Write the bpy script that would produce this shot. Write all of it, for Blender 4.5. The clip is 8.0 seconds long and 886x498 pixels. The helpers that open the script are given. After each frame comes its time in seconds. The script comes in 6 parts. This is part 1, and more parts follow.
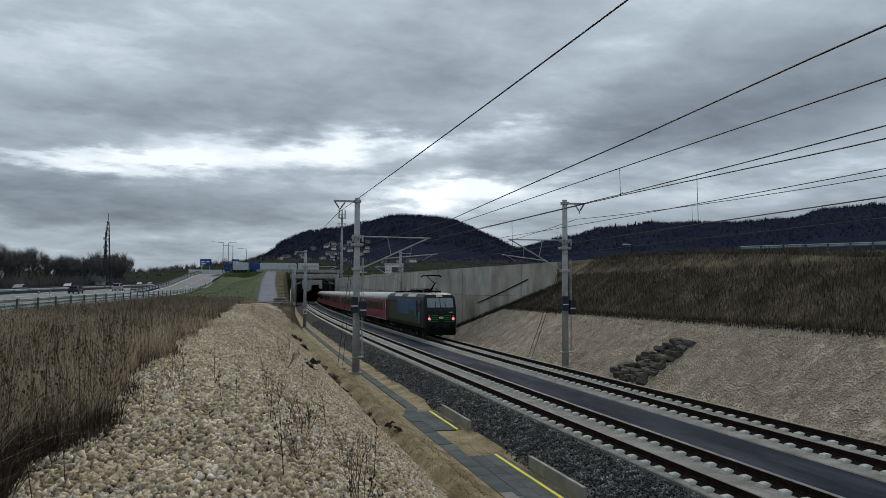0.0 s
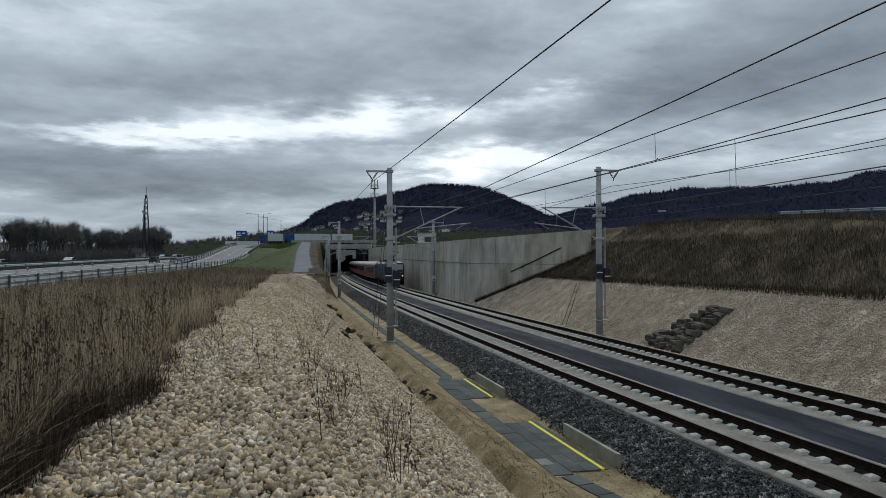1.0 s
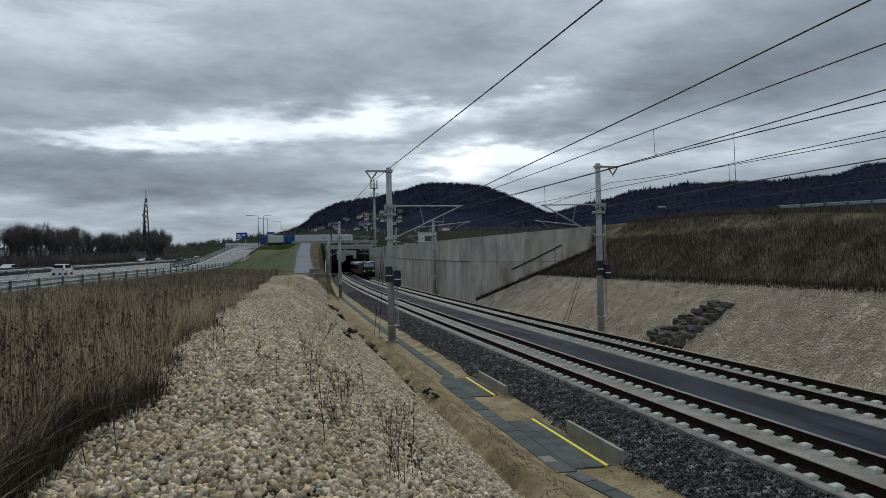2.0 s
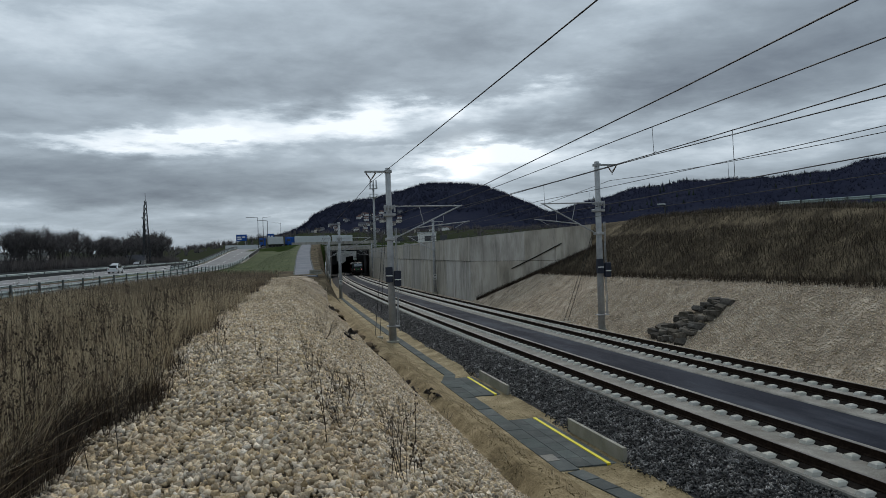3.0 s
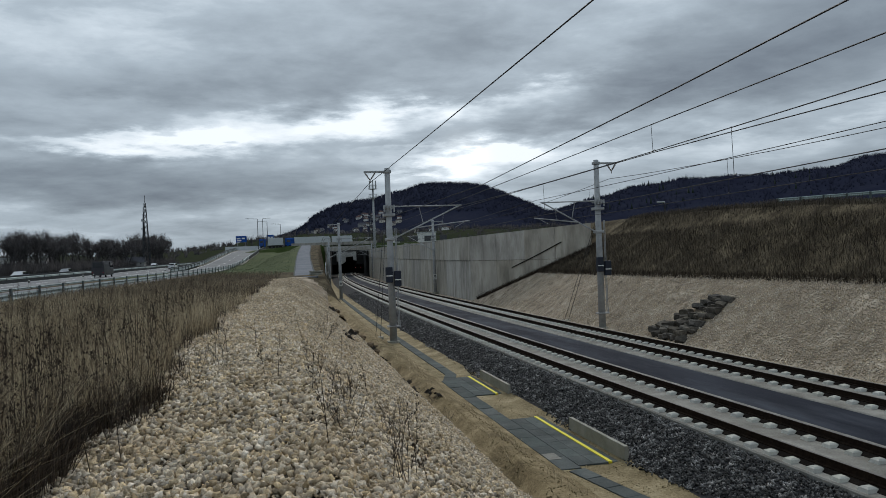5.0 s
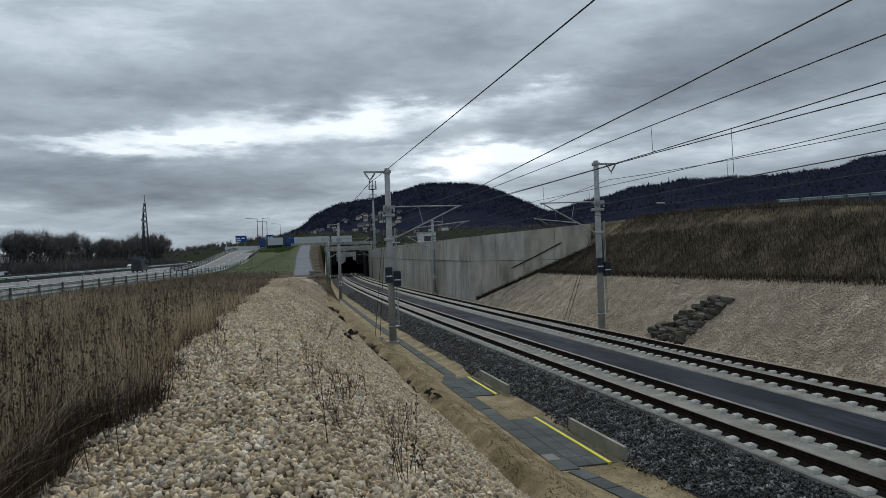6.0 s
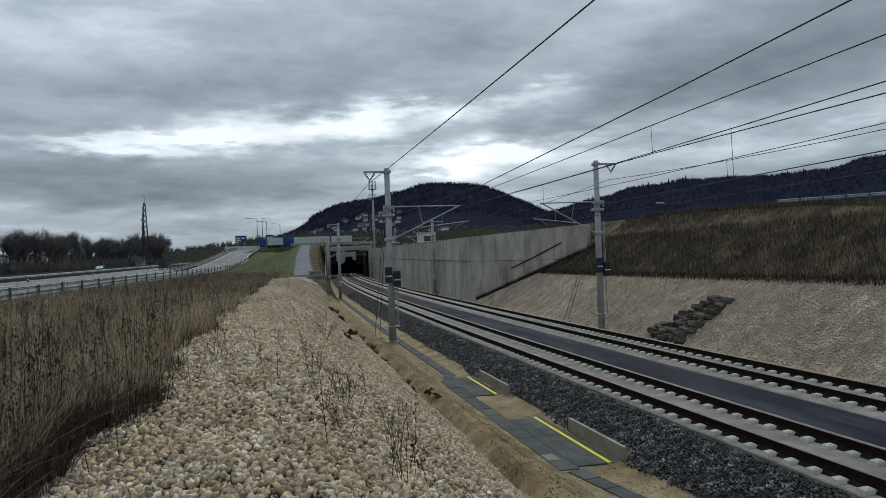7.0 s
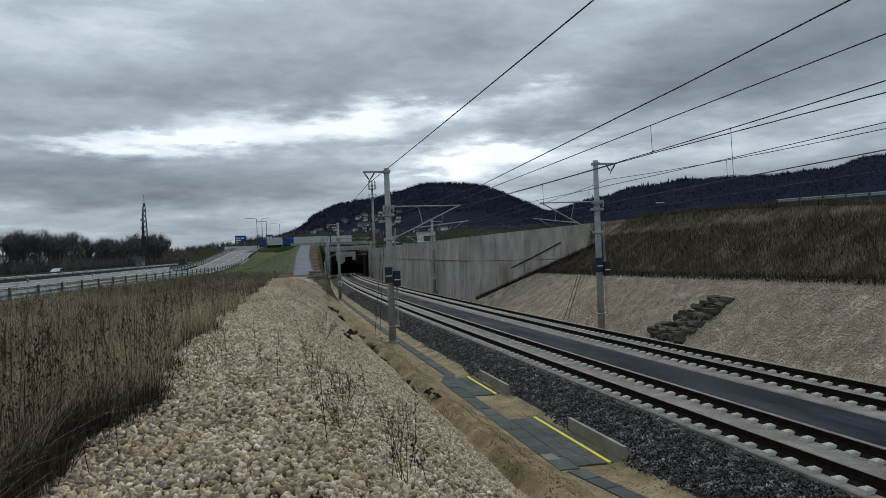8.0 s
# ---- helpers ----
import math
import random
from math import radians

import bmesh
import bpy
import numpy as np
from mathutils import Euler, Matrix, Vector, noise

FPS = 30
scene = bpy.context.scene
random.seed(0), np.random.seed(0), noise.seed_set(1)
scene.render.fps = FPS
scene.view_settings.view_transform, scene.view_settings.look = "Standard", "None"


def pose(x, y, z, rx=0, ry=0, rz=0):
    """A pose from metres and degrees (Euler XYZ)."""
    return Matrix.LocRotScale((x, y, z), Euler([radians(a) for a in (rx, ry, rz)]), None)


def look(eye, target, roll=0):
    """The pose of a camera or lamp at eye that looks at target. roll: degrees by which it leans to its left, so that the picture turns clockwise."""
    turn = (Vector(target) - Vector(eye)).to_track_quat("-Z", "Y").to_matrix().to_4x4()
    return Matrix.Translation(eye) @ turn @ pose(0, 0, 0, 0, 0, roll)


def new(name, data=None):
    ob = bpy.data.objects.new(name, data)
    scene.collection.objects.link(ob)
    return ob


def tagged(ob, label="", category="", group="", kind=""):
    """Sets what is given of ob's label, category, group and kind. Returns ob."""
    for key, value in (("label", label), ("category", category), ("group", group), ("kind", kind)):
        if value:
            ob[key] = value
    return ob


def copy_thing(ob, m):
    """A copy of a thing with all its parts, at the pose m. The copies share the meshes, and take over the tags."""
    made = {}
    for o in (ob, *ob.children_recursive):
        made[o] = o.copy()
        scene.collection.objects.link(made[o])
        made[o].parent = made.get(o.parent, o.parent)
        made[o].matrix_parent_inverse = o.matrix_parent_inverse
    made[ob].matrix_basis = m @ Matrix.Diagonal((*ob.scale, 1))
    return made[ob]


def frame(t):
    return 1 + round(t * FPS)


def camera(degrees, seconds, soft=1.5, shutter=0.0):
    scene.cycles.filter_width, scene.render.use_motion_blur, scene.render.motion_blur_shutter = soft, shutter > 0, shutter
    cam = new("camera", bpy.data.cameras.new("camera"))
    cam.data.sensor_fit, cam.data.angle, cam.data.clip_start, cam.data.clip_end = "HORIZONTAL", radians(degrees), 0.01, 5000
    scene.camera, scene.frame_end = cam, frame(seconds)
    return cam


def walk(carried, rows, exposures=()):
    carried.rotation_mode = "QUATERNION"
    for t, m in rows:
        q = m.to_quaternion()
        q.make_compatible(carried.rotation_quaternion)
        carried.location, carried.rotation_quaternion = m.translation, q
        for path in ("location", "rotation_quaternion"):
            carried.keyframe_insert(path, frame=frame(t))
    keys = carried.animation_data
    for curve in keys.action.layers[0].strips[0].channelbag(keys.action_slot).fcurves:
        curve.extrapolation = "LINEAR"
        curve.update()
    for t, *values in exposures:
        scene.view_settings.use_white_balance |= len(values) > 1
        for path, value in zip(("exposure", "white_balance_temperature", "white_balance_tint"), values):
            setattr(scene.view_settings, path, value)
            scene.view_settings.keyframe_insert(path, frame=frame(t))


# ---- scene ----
# Metres. y runs along the railway away from the camera, x to its right.
EYE = (0.0, 0.0, 4.484)
LENS = 63.9
# seconds, pitch up, lean to the right, heading to the right of the track (degrees)
AIM = (
    (0, 2.761, -0.244, 15.618),
    (0.1, 2.576, -0.290, 14.929),
    (0.2, 2.271, -0.173, 14.367),
    (0.3, 1.829, -0.113, 13.948),
    (0.4, 1.362, 0.072, 13.600),
    (0.5, 0.949, 0.212, 13.322),
    (0.6, 0.675, 0.197, 13.134),
    (0.7, 0.571, 0.262, 13.042),
    (0.8, 0.464, 0.304, 13.004),
    (1, 0.282, 0.309, 12.977),
    (1.5, 0.230, 0.667, 12.947),
    (3, 0.178, 1.791, 12.947),
    (3.5, 0.157, 1.870, 12.944),
    (4, 0.155, 2.153, 12.949),
    (4.5, 0.143, 2.306, 12.949),
    (6, 0.178, 2.119, 12.981),
    (6.5, 0.170, 2.077, 12.987),
    (7, 0.178, 2.113, 12.998),
    (7.5, 0.181, 2.110, 13.015),
    (8, 0.163, 2.146, 13.014))


def aim(pitch, lean, heading):
    p, h = radians(pitch), radians(heading)
    way = Vector((math.sin(h) * math.cos(p), math.cos(h) * math.cos(p), math.sin(p)))
    return look(EYE, Vector(EYE) + way, -lean)


cam = camera(LENS, 8.0, soft=0.8)
walk(cam, [(t, aim(*a)) for t, *a in AIM])

# ---------------------------------------------------------------- sky and sun
SUN_HEADING, SUN_UP = 14.8, 36.0         # degrees
GLOW_UP = 7.2                            # where the cloud under it is thinnest


def node(tree, kind, **values):
    n = tree.nodes.new(kind)
    for key, value in values.items():
        if key.startswith("i_"):
            n.inputs[int(key[2:])].default_value = value
        else:
            setattr(n, key, value)
    return n


def calc(tree, op, a, b=None, c=None, clamp=False):
    n = tree.nodes.new("ShaderNodeMath")
    n.operation, n.use_clamp = op, clamp
    for k, v in enumerate((a, b, c)):
        if v is None:
            continue
        if isinstance(v, (int, float)):
            n.inputs[k].default_value = v
        else:
            tree.links.new(v, n.inputs[k])
    return n.outputs[0]


def ramp(tree, source, *stops):
    n = tree.nodes.new("ShaderNodeValToRGB")
    while len(n.color_ramp.elements) < len(stops):
        n.color_ramp.elements.new(0.5)
    for el, (at, col) in zip(n.color_ramp.elements, stops):
        el.position = at
        el.color = (*col, 1) if len(col) == 3 else col
    tree.links.new(source, n.inputs[0])
    return n.outputs[0]


def blend(tree, fac, a, b, kind="MIX"):
    n = tree.nodes.new("ShaderNodeMix")
    n.data_type, n.blend_type = "RGBA", kind
    for sock, v in ((n.inputs[0], fac), (n.inputs[6], a), (n.inputs[7], b)):
        if isinstance(v, (int, float)):
            sock.default_value = v
        elif isinstance(v, (tuple, list)):
            sock.default_value = (*v, 1)
        else:
            tree.links.new(v, sock)
    return n.outputs[2]


world = bpy.data.worlds.new("overcast_sky")
scene.world = world
world.use_nodes = True
wt = world.node_tree
wt.nodes.clear()
sky = node(wt, "ShaderNodeTexSky", sky_type="NISHITA", sun_disc=False, sun_elevation=radians(SUN_UP), sun_rotation=radians(SUN_HEADING))
tc = node(wt, "ShaderNodeTexCoord")
sep = node(wt, "ShaderNodeSeparateXYZ")
wt.links.new(tc.outputs["Generated"], sep.inputs[0])
dx, dy, dz = sep.outputs
up = calc(wt, "MAXIMUM", dz, 0.0)
den = calc(wt, "ADD", up, 0.17)
flat = node(wt, "ShaderNodeCombineXYZ")
wt.links.new(calc(wt, "DIVIDE", dx, den), flat.inputs[0])
wt.links.new(calc(wt, "DIVIDE", dy, den), flat.inputs[1])


def cloud(scale, detail, rough, shift, warp):
    mp = node(wt, "ShaderNodeMapping")
    mp.inputs["Location"].default_value = shift
    mp.inputs["Scale"].default_value = (scale, scale * 1.15, scale)
    wt.links.new(flat.outputs[0], mp.inputs[0])
    n = node(wt, "ShaderNodeTexNoise")
    n.inputs["Scale"].default_value = 1.0
    n.inputs["Detail"].default_value = detail
    n.inputs["Roughness"].default_value = rough
    n.inputs["Distortion"].default_value = warp
    wt.links.new(mp.outputs[0], n.inputs["Vector"])
    return n.outputs[0]


big = cloud(1.0, 8, 0.56, (3.1, 1.7, 0), 0.25)
small = cloud(3.4, 8, 0.6, (0.4, 6.2, 0), 0.3)
bearing = calc(wt, "MULTIPLY", calc(wt, "ARCTAN2", dx, dy), 57.296)
rise = calc(wt, "MULTIPLY", calc(wt, "ARCSINE", dz), 57.296)


def streaks(across, upward, detail, seed):
    """Noise drawn out along the horizon, about zero."""
    c = node(wt, "ShaderNodeCombineXYZ", i_2=seed)
    wt.links.new(calc(wt, "MULTIPLY", bearing, across), c.inputs[0])
    wt.links.new(calc(wt, "MULTIPLY", rise, upward), c.inputs[1])
    n = node(wt, "ShaderNodeTexNoise")
    n.inputs["Scale"].default_value, n.inputs["Detail"].default_value, n.inputs["Roughness"].default_value = 1.0, detail, 0.58
    wt.links.new(c.outputs[0], n.inputs["Vector"])
    return calc(wt, "SUBTRACT", n.outputs[0], 0.5)


long_wisps = streaks(0.11, 0.42, 8, 2.3)
fine_wisps = streaks(0.32, 1.25, 7, 7.9)
# the edges of the banks wander with the wisps
side_drift = calc(wt, "ADD", bearing, calc(wt, "MULTIPLY", long_wisps, 26.0))
up_drift = calc(wt, "ADD", rise, calc(wt, "ADD", calc(wt, "MULTIPLY", long_wisps, 6.0), calc(wt, "MULTIPLY", fine_wisps, 1.8)))


def bank(b0, e0, wide, high, slope, weight, hard=1.6):
    """A cloud bank (weight above zero) or a thin place at a bearing and height, in degrees."""
    db = calc(wt, "SUBTRACT", side_drift, b0)
    de = calc(wt, "SUBTRACT", calc(wt, "SUBTRACT", up_drift, e0), calc(wt, "MULTIPLY", db, slope))
    p, q = calc(wt, "DIVIDE", db, wide), calc(wt, "DIVIDE", de, high)
    r2 = calc(wt, "ADD", calc(wt, "MULTIPLY", p, p), calc(wt, "MULTIPLY", q, q))
    return calc(wt, "MULTIPLY", calc(wt, "POWER", 2.718, calc(wt, "MULTIPLY", calc(wt, "POWER", r2, hard), -1.0)), weight)


mass = calc(wt, "ADD", calc(wt, "MULTIPLY", big, 0.72), calc(wt, "MULTIPLY", small, 0.28))
mass = calc(wt, "ADD", calc(wt, "MULTIPLY", calc(wt, "SUBTRACT", mass, 0.5), 0.62), 0.455)
mass = calc(wt, "ADD", mass, calc(wt, "ADD", calc(wt, "MULTIPLY", long_wisps, 0.16), calc(wt, "MULTIPLY", fine_wisps, 0.035)))
sh = radians(SUN_HEADING)
for place in ((1.0, 10.1, 13, 1.5, 0.09, -0.20), (14.0, 11.2, 10, 1.1, 0.08, -0.13), (-12, 8.9, 9, 0.6, 0.02, -0.12), (15.0, 7.2, 3.6, 1.2, 0.0, -0.16), (14.0, 7.0, 10, 2.2, 0.0, -0.10),
              (-9, 6.2, 16, 2.2, 0.02, 0.10), (8.5, 8.9, 6, 0.45, 0.05, 0.05), (29, 11.2, 12, 2.8, 0.06, 0.095), (40, 14.5, 12, 4.5, 0.0, 0.09), (33, 6.6, 14, 1.3, 0.02, -0.07), (-8.5, 12.6, 5, 0.8, 0.1, 0.045), (-15, 15.5, 11, 2.5, 0.0, -0.035), (-6, 2.6, 16, 1.1, 0.0, -0.02)):
    mass = calc(wt, "ADD", mass, bank(*place))
deck = ramp(wt, mass, (0.24, (0.93, 1.0, 1.06)), (0.32, (0.66, 0.75, 0.83)), (0.42, (0.41, 0.485, 0.555)), (0.53, (0.265, 0.318, 0.372)), (0.64, (0.165, 0.20, 0.245)))
# the hidden sun shows as a pale spot
se = radians(GLOW_UP)
sdot = node(wt, "ShaderNodeVectorMath", operation="DOT_PRODUCT")
sdot.inputs[1].default_value = (math.sin(sh) * math.cos(se), math.cos(sh) * math.cos(se), math.sin(se))
wt.links.new(tc.outputs["Generated"], sdot.inputs[0])
core_sun = calc(wt, "POWER", calc(wt, "MAXIMUM", sdot.outputs["Value"], 0.0), 2600.0)
lit = blend(wt, calc(wt, "MULTIPLY", core_sun, 0.40), deck, (1.0, 1.0, 0.98), "ADD")
# an overcast dome is brighter towards the zenith
dome = calc(wt, "ADD", 0.98, calc(wt, "MULTIPLY", calc(wt, "POWER", up, 1.5), 0.7))
bg_cloud = node(wt, "ShaderNodeBackground")
wt.links.new(lit, bg_cloud.inputs[0])
wt.links.new(dome, bg_cloud.inputs[1])
bg_sky = node(wt, "ShaderNodeBackground", i_1=0.05)
wt.links.new(sky.outputs[0], bg_sky.inputs[0])
mixer = node(wt, "ShaderNodeMixShader", i_0=0.96)
wt.links.new(bg_sky.outputs[0], mixer.inputs[1])
wt.links.new(bg_cloud.outputs[0], mixer.inputs[2])
wo = node(wt, "ShaderNodeOutputWorld")
wt.links.new(mixer.outputs[0], wo.inputs[0])

sun_data = bpy.data.lights.new("sun", "SUN")
sun_data.energy, sun_data.angle, sun_data.color = 1.45, radians(14), (1.0, 0.94, 0.86)
sun = new("sun", sun_data)
sun.matrix_world = look((0, 0, 60), (-60 * math.sin(sh), -60 * math.cos(sh), 60 - 60 * math.tan(radians(SUN_UP))))
scene.view_settings.exposure = 0.0

# ---------------------------------------------------------------- materials


def material(name, colours, scale=4.0, rough=0.85, metal=0.0, bump=0.3, fine=60.0, contrast=(0.3, 0.7), spec=0.12, per_piece=0.0, stretch=(1, 1, 1), stain=None):
    """Two scales of noise between three colours, with relief; per_piece varies each loose piece."""
    m = bpy.data.materials.new(name)
    m.use_nodes = True
    t = m.node_tree
    b = t.nodes["Principled BSDF"]
    co = node(t, "ShaderNodeTexCoord")
    mp = node(t, "ShaderNodeMapping")
    mp.inputs["Scale"].default_value = stretch
    t.links.new(co.outputs["Object"], mp.inputs[0])

    def grain(sc, det, rg=0.6):
        n = node(t, "ShaderNodeTexNoise")
        n.inputs["Scale"].default_value, n.inputs["Detail"].default_value, n.inputs["Roughness"].default_value = sc, det, rg
        t.links.new(mp.outputs[0], n.inputs["Vector"])
        return n.outputs[0]

    broad, close = grain(scale, 5), grain(fine, 3)
    f = calc(t, "ADD", calc(t, "MULTIPLY", broad, 0.62), calc(t, "MULTIPLY", close, 0.38))
    lo, hi = contrast
    stops = [(lo + (hi - lo) * k / (len(colours) - 1), c) for k, c in enumerate(colours)]
    col = ramp(t, f, *stops)
    if per_piece:
        g = node(t, "ShaderNodeNewGeometry")
        oi = node(t, "ShaderNodeObjectInfo")
        r = calc(t, "FRACT", calc(t, "ADD", g.outputs["Random Per Island"], oi.outputs["Random"]))
        v = calc(t, "ADD", 1.0 - per_piece * 0.5, calc(t, "MULTIPLY", r, per_piece))
        hsv = node(t, "ShaderNodeHueSaturation")
        t.links.new(v, hsv.inputs["Value"])
        t.links.new(calc(t, "ADD", 0.75, calc(t, "MULTIPLY", calc(t, "FRACT", calc(t, "MULTIPLY", r, 7.3)), 0.6)), hsv.inputs["Saturation"])
        t.links.new(col, hsv.inputs["Color"])
        col = hsv.outputs[0]
    if stain:
        s = ramp(t, grain(stain[1], 4, 0.7), (0.45, (0, 0, 0)), (0.68, (1, 1, 1)))
        col = blend(t, calc(t, "MULTIPLY", s, stain[2]), col, stain[0])
    t.links.new(col, b.inputs["Base Color"])
    b.inputs["Roughness"].default_value = rough
    b.inputs["Metallic"].default_value = metal
    b.inputs["Specular IOR Level"].default_value = spec
    if bump:
        bp = node(t, "ShaderNodeBump")
        bp.inputs["Strength"].default_value = bump
        bp.inputs["Distance"].default_value = 0.02
        t.links.new(close, bp.inputs["Height"])
        t.links.new(bp.outputs[0], b.inputs["Normal"])
    return m


def glow(name, colour, strength):
    m = bpy.data.materials.new(name)
    m.use_nodes = True
    b = m.node_tree.nodes["Principled BSDF"]
    b.inputs["Base Color"].default_value = (*colour, 1)
    b.inputs["Emission Color"].default_value = (*colour, 1)
    b.inputs["Emission Strength"].default_value = strength
    return m


M_LIME = material("pale_limestone", ((0.21, 0.158, 0.10), (0.47, 0.388, 0.282), (0.74, 0.655, 0.53)), 3.5, 0.9, bump=0.7, fine=45, per_piece=0.95, stain=((0.34, 0.245, 0.14), 0.8, 0.45), spec=0.05)
M_LIME_GREY = material("grey_limestone", ((0.22, 0.178, 0.13), (0.40, 0.34, 0.262), (0.58, 0.515, 0.42)), 2.5, 0.9, bump=0.4, fine=35, per_piece=0.6, spec=0.04)
# bed under the near stones, coloured dark for the shade in their gaps
M_LIME_BED = material("shaded_limestone_bed", ((0.02, 0.015, 0.010), (0.06, 0.047, 0.032), (0.17, 0.14, 0.10)), 1.2, 0.95, bump=0.9, fine=14)
M_LIME_FAR = material("limestone_slope", ((0.10, 0.080, 0.061), (0.28, 0.228, 0.172), (0.50, 0.43, 0.34)), 1.1, 0.95, bump=0.6, fine=17, contrast=(0.35, 0.65), spec=0.03)
M_BALLAST = material("dark_ballast", ((0.012, 0.012, 0.0125), (0.075, 0.074, 0.073), (0.38, 0.372, 0.36)), 3, 0.9, bump=0.5, fine=40, per_piece=1.6, spec=0.04)
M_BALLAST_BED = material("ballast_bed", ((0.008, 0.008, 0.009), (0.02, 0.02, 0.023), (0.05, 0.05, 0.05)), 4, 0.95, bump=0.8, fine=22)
M_SAND = material("sandy_loam", ((0.11, 0.085, 0.045), (0.235, 0.185, 0.105), (0.36, 0.30, 0.19)), 0.9, 0.95, bump=0.9, fine=18, contrast=(0.36, 0.66))
M_DIRT = material("brown_loam", ((0.085, 0.063, 0.032), (0.205, 0.155, 0.084), (0.34, 0.27, 0.165)), 1.1, 0.95, bump=1.0, fine=16, contrast=(0.36, 0.66))
M_SLAB = material("slab_concrete", ((0.12, 0.115, 0.10), (0.22, 0.212, 0.19), (0.34, 0.33, 0.30)), 1.2, 0.95, bump=0.2, fine=30, spec=0.03, stain=((0.10, 0.085, 0.07), 1.5, 0.45))
M_SEAT = material("rail_seat_concrete", ((0.30, 0.295, 0.265), (0.42, 0.415, 0.375), (0.52, 0.515, 0.47)), 3, 0.85, bump=0.2, per_piece=0.2)
M_RUST = material("rail_rust", ((0.007, 0.005, 0.004), (0.016, 0.011, 0.008), (0.032, 0.022, 0.016)), 6, 0.9, 0.0, bump=0.3, spec=0.03)
M_STEEL = material("polished_rail_head", ((0.10, 0.095, 0.09), (0.16, 0.155, 0.15)), 8, 0.62, 0.7, bump=0.05)
M_ASPHALT = material("new_asphalt", ((0.008, 0.010, 0.016), (0.015, 0.018, 0.027), (0.032, 0.037, 0.050)), 0.6, 0.9, bump=0.25, fine=45, spec=0.06, stretch=(1, 0.25, 1), stain=((0.085, 0.095, 0.115), 0.55, 0.45))
M_ROAD = material("road_asphalt", ((0.12, 0.122, 0.125), (0.17, 0.172, 0.175), (0.23, 0.23, 0.232)), 0.15, 0.85, bump=0.1, fine=20)
M_CONC = material("cast_concrete", ((0.22, 0.208, 0.18), (0.34, 0.325, 0.285), (0.46, 0.44, 0.395)), 0.3, 0.9, bump=0.15, fine=0.8, stretch=(1, 1, 0.45), spec=0.04, per_piece=0.25, stain=((0.10, 0.09, 0.072), 0.8, 0.75))
M_WALL = material("streaked_wall_concrete", ((0.24, 0.225, 0.195), (0.38, 0.358, 0.315), (0.50, 0.475, 0.43)), 0.35, 0.9, bump=0.15, fine=1.3, stretch=(1, 1, 0.28), contrast=(0.28, 0.72), spec=0.04, per_piece=0.22, stain=((0.085, 0.077, 0.066), 0.8, 0.5))
M_CONC_DARK = material("grey_cover_concrete", ((0.055, 0.062, 0.060), (0.085, 0.094, 0.091), (0.13, 0.138, 0.132)), 1.3, 0.9, bump=0.2, fine=30, per_piece=0.25, spec=0.04)
M_KERB = material("kerb_concrete", ((0.17, 0.165, 0.135), (0.25, 0.245, 0.205), (0.33, 0.32, 0.28)), 2, 0.85, bump=0.3)
M_YELLOW = material("yellow_paint", ((0.62, 0.52, 0.02), (0.75, 0.66, 0.04)), 6, 0.6, bump=0.1)
M_GALV = material("galvanised_steel", ((0.22, 0.23, 0.235), (0.31, 0.32, 0.325), (0.41, 0.42, 0.42)), 2.5, 0.7, 0.15, bump=0.08)
M_WIRE = material("weathered_wire", ((0.03, 0.03, 0.032), (0.06, 0.06, 0.065)), 5, 0.6, 0.5, bump=0.0)
M_GRASS = material("meadow", ((0.022, 0.034, 0.010), (0.040, 0.058, 0.016), (0.072, 0.082, 0.030)), 0.3, 0.95, bump=0.6, fine=6)
M_THATCH = material("withered_ground", ((0.026, 0.021, 0.014), (0.072, 0.058, 0.038), (0.155, 0.128, 0.085)), 0.7, 0.95, bump=1.0, fine=9, contrast=(0.36, 0.64), spec=0.02)
M_FIELD = material("far_fields", ((0.020, 0.027, 0.016), (0.034, 0.039, 0.024), (0.045, 0.039, 0.031)), 0.006, 0.95, bump=0.0, fine=0.05, spec=0.0)
# the blue tint paints distance haze onto the far woods
M_FOREST = material("hazy_bare_forest", ((0.012, 0.014, 0.026), (0.018, 0.021, 0.036), (0.027, 0.029, 0.044)), 0.012, 0.95, bump=0.0, fine=0.15, spec=0.0)
# near-black colour stands in for the shade inside the tunnel
M_DARK = material("shaded_lining", ((0.02, 0.02, 0.02), (0.04, 0.04, 0.04)), 0.5, 0.9, bump=0.2)
M_RAILBED = material("shaded_soiled_rail_bed", ((0.005, 0.0045, 0.004), (0.012, 0.010, 0.009), (0.028, 0.024, 0.02)), 3, 0.95, bump=0.4, fine=25, spec=0.02)
M_MEDIAN = material("dark_steel_and_shade", ((0.022, 0.026, 0.030), (0.045, 0.05, 0.055)), 0.6, 0.7, bump=0.0)
M_PALE = material("daylit_headwall_concrete", ((0.45, 0.45, 0.43), (0.60, 0.60, 0.57), (0.72, 0.72, 0.69)), 0.5, 0.9, bump=0.1, fine=4)
M_LANE = material("lane_asphalt", ((0.11, 0.118, 0.135), (0.15, 0.16, 0.18), (0.20, 0.21, 0.23)), 0.4, 0.9, bump=0.1, fine=15, spec=0.04)
M_SLANT = material("dark_rod", ((0.015, 0.015, 0.014), (0.03, 0.029, 0.027)), 3, 0.9, bump=0.1, spec=0.03)

# ---------------------------------------------------------------- mesh tools
GRADE = -0.0109
TRACK_1, TRACK_2 = 11.11, 16.27          # centre lines at the camera
PORTAL = 236.0


def bend(y):
    """How far the line has swung to the right at y (a curve of 3 km radius, tighter in the tunnel)."""
    return max(0.0, y - 10.0) ** 2 / 6000.0 + max(0.0, y - 295.0) ** 2 / 900.0


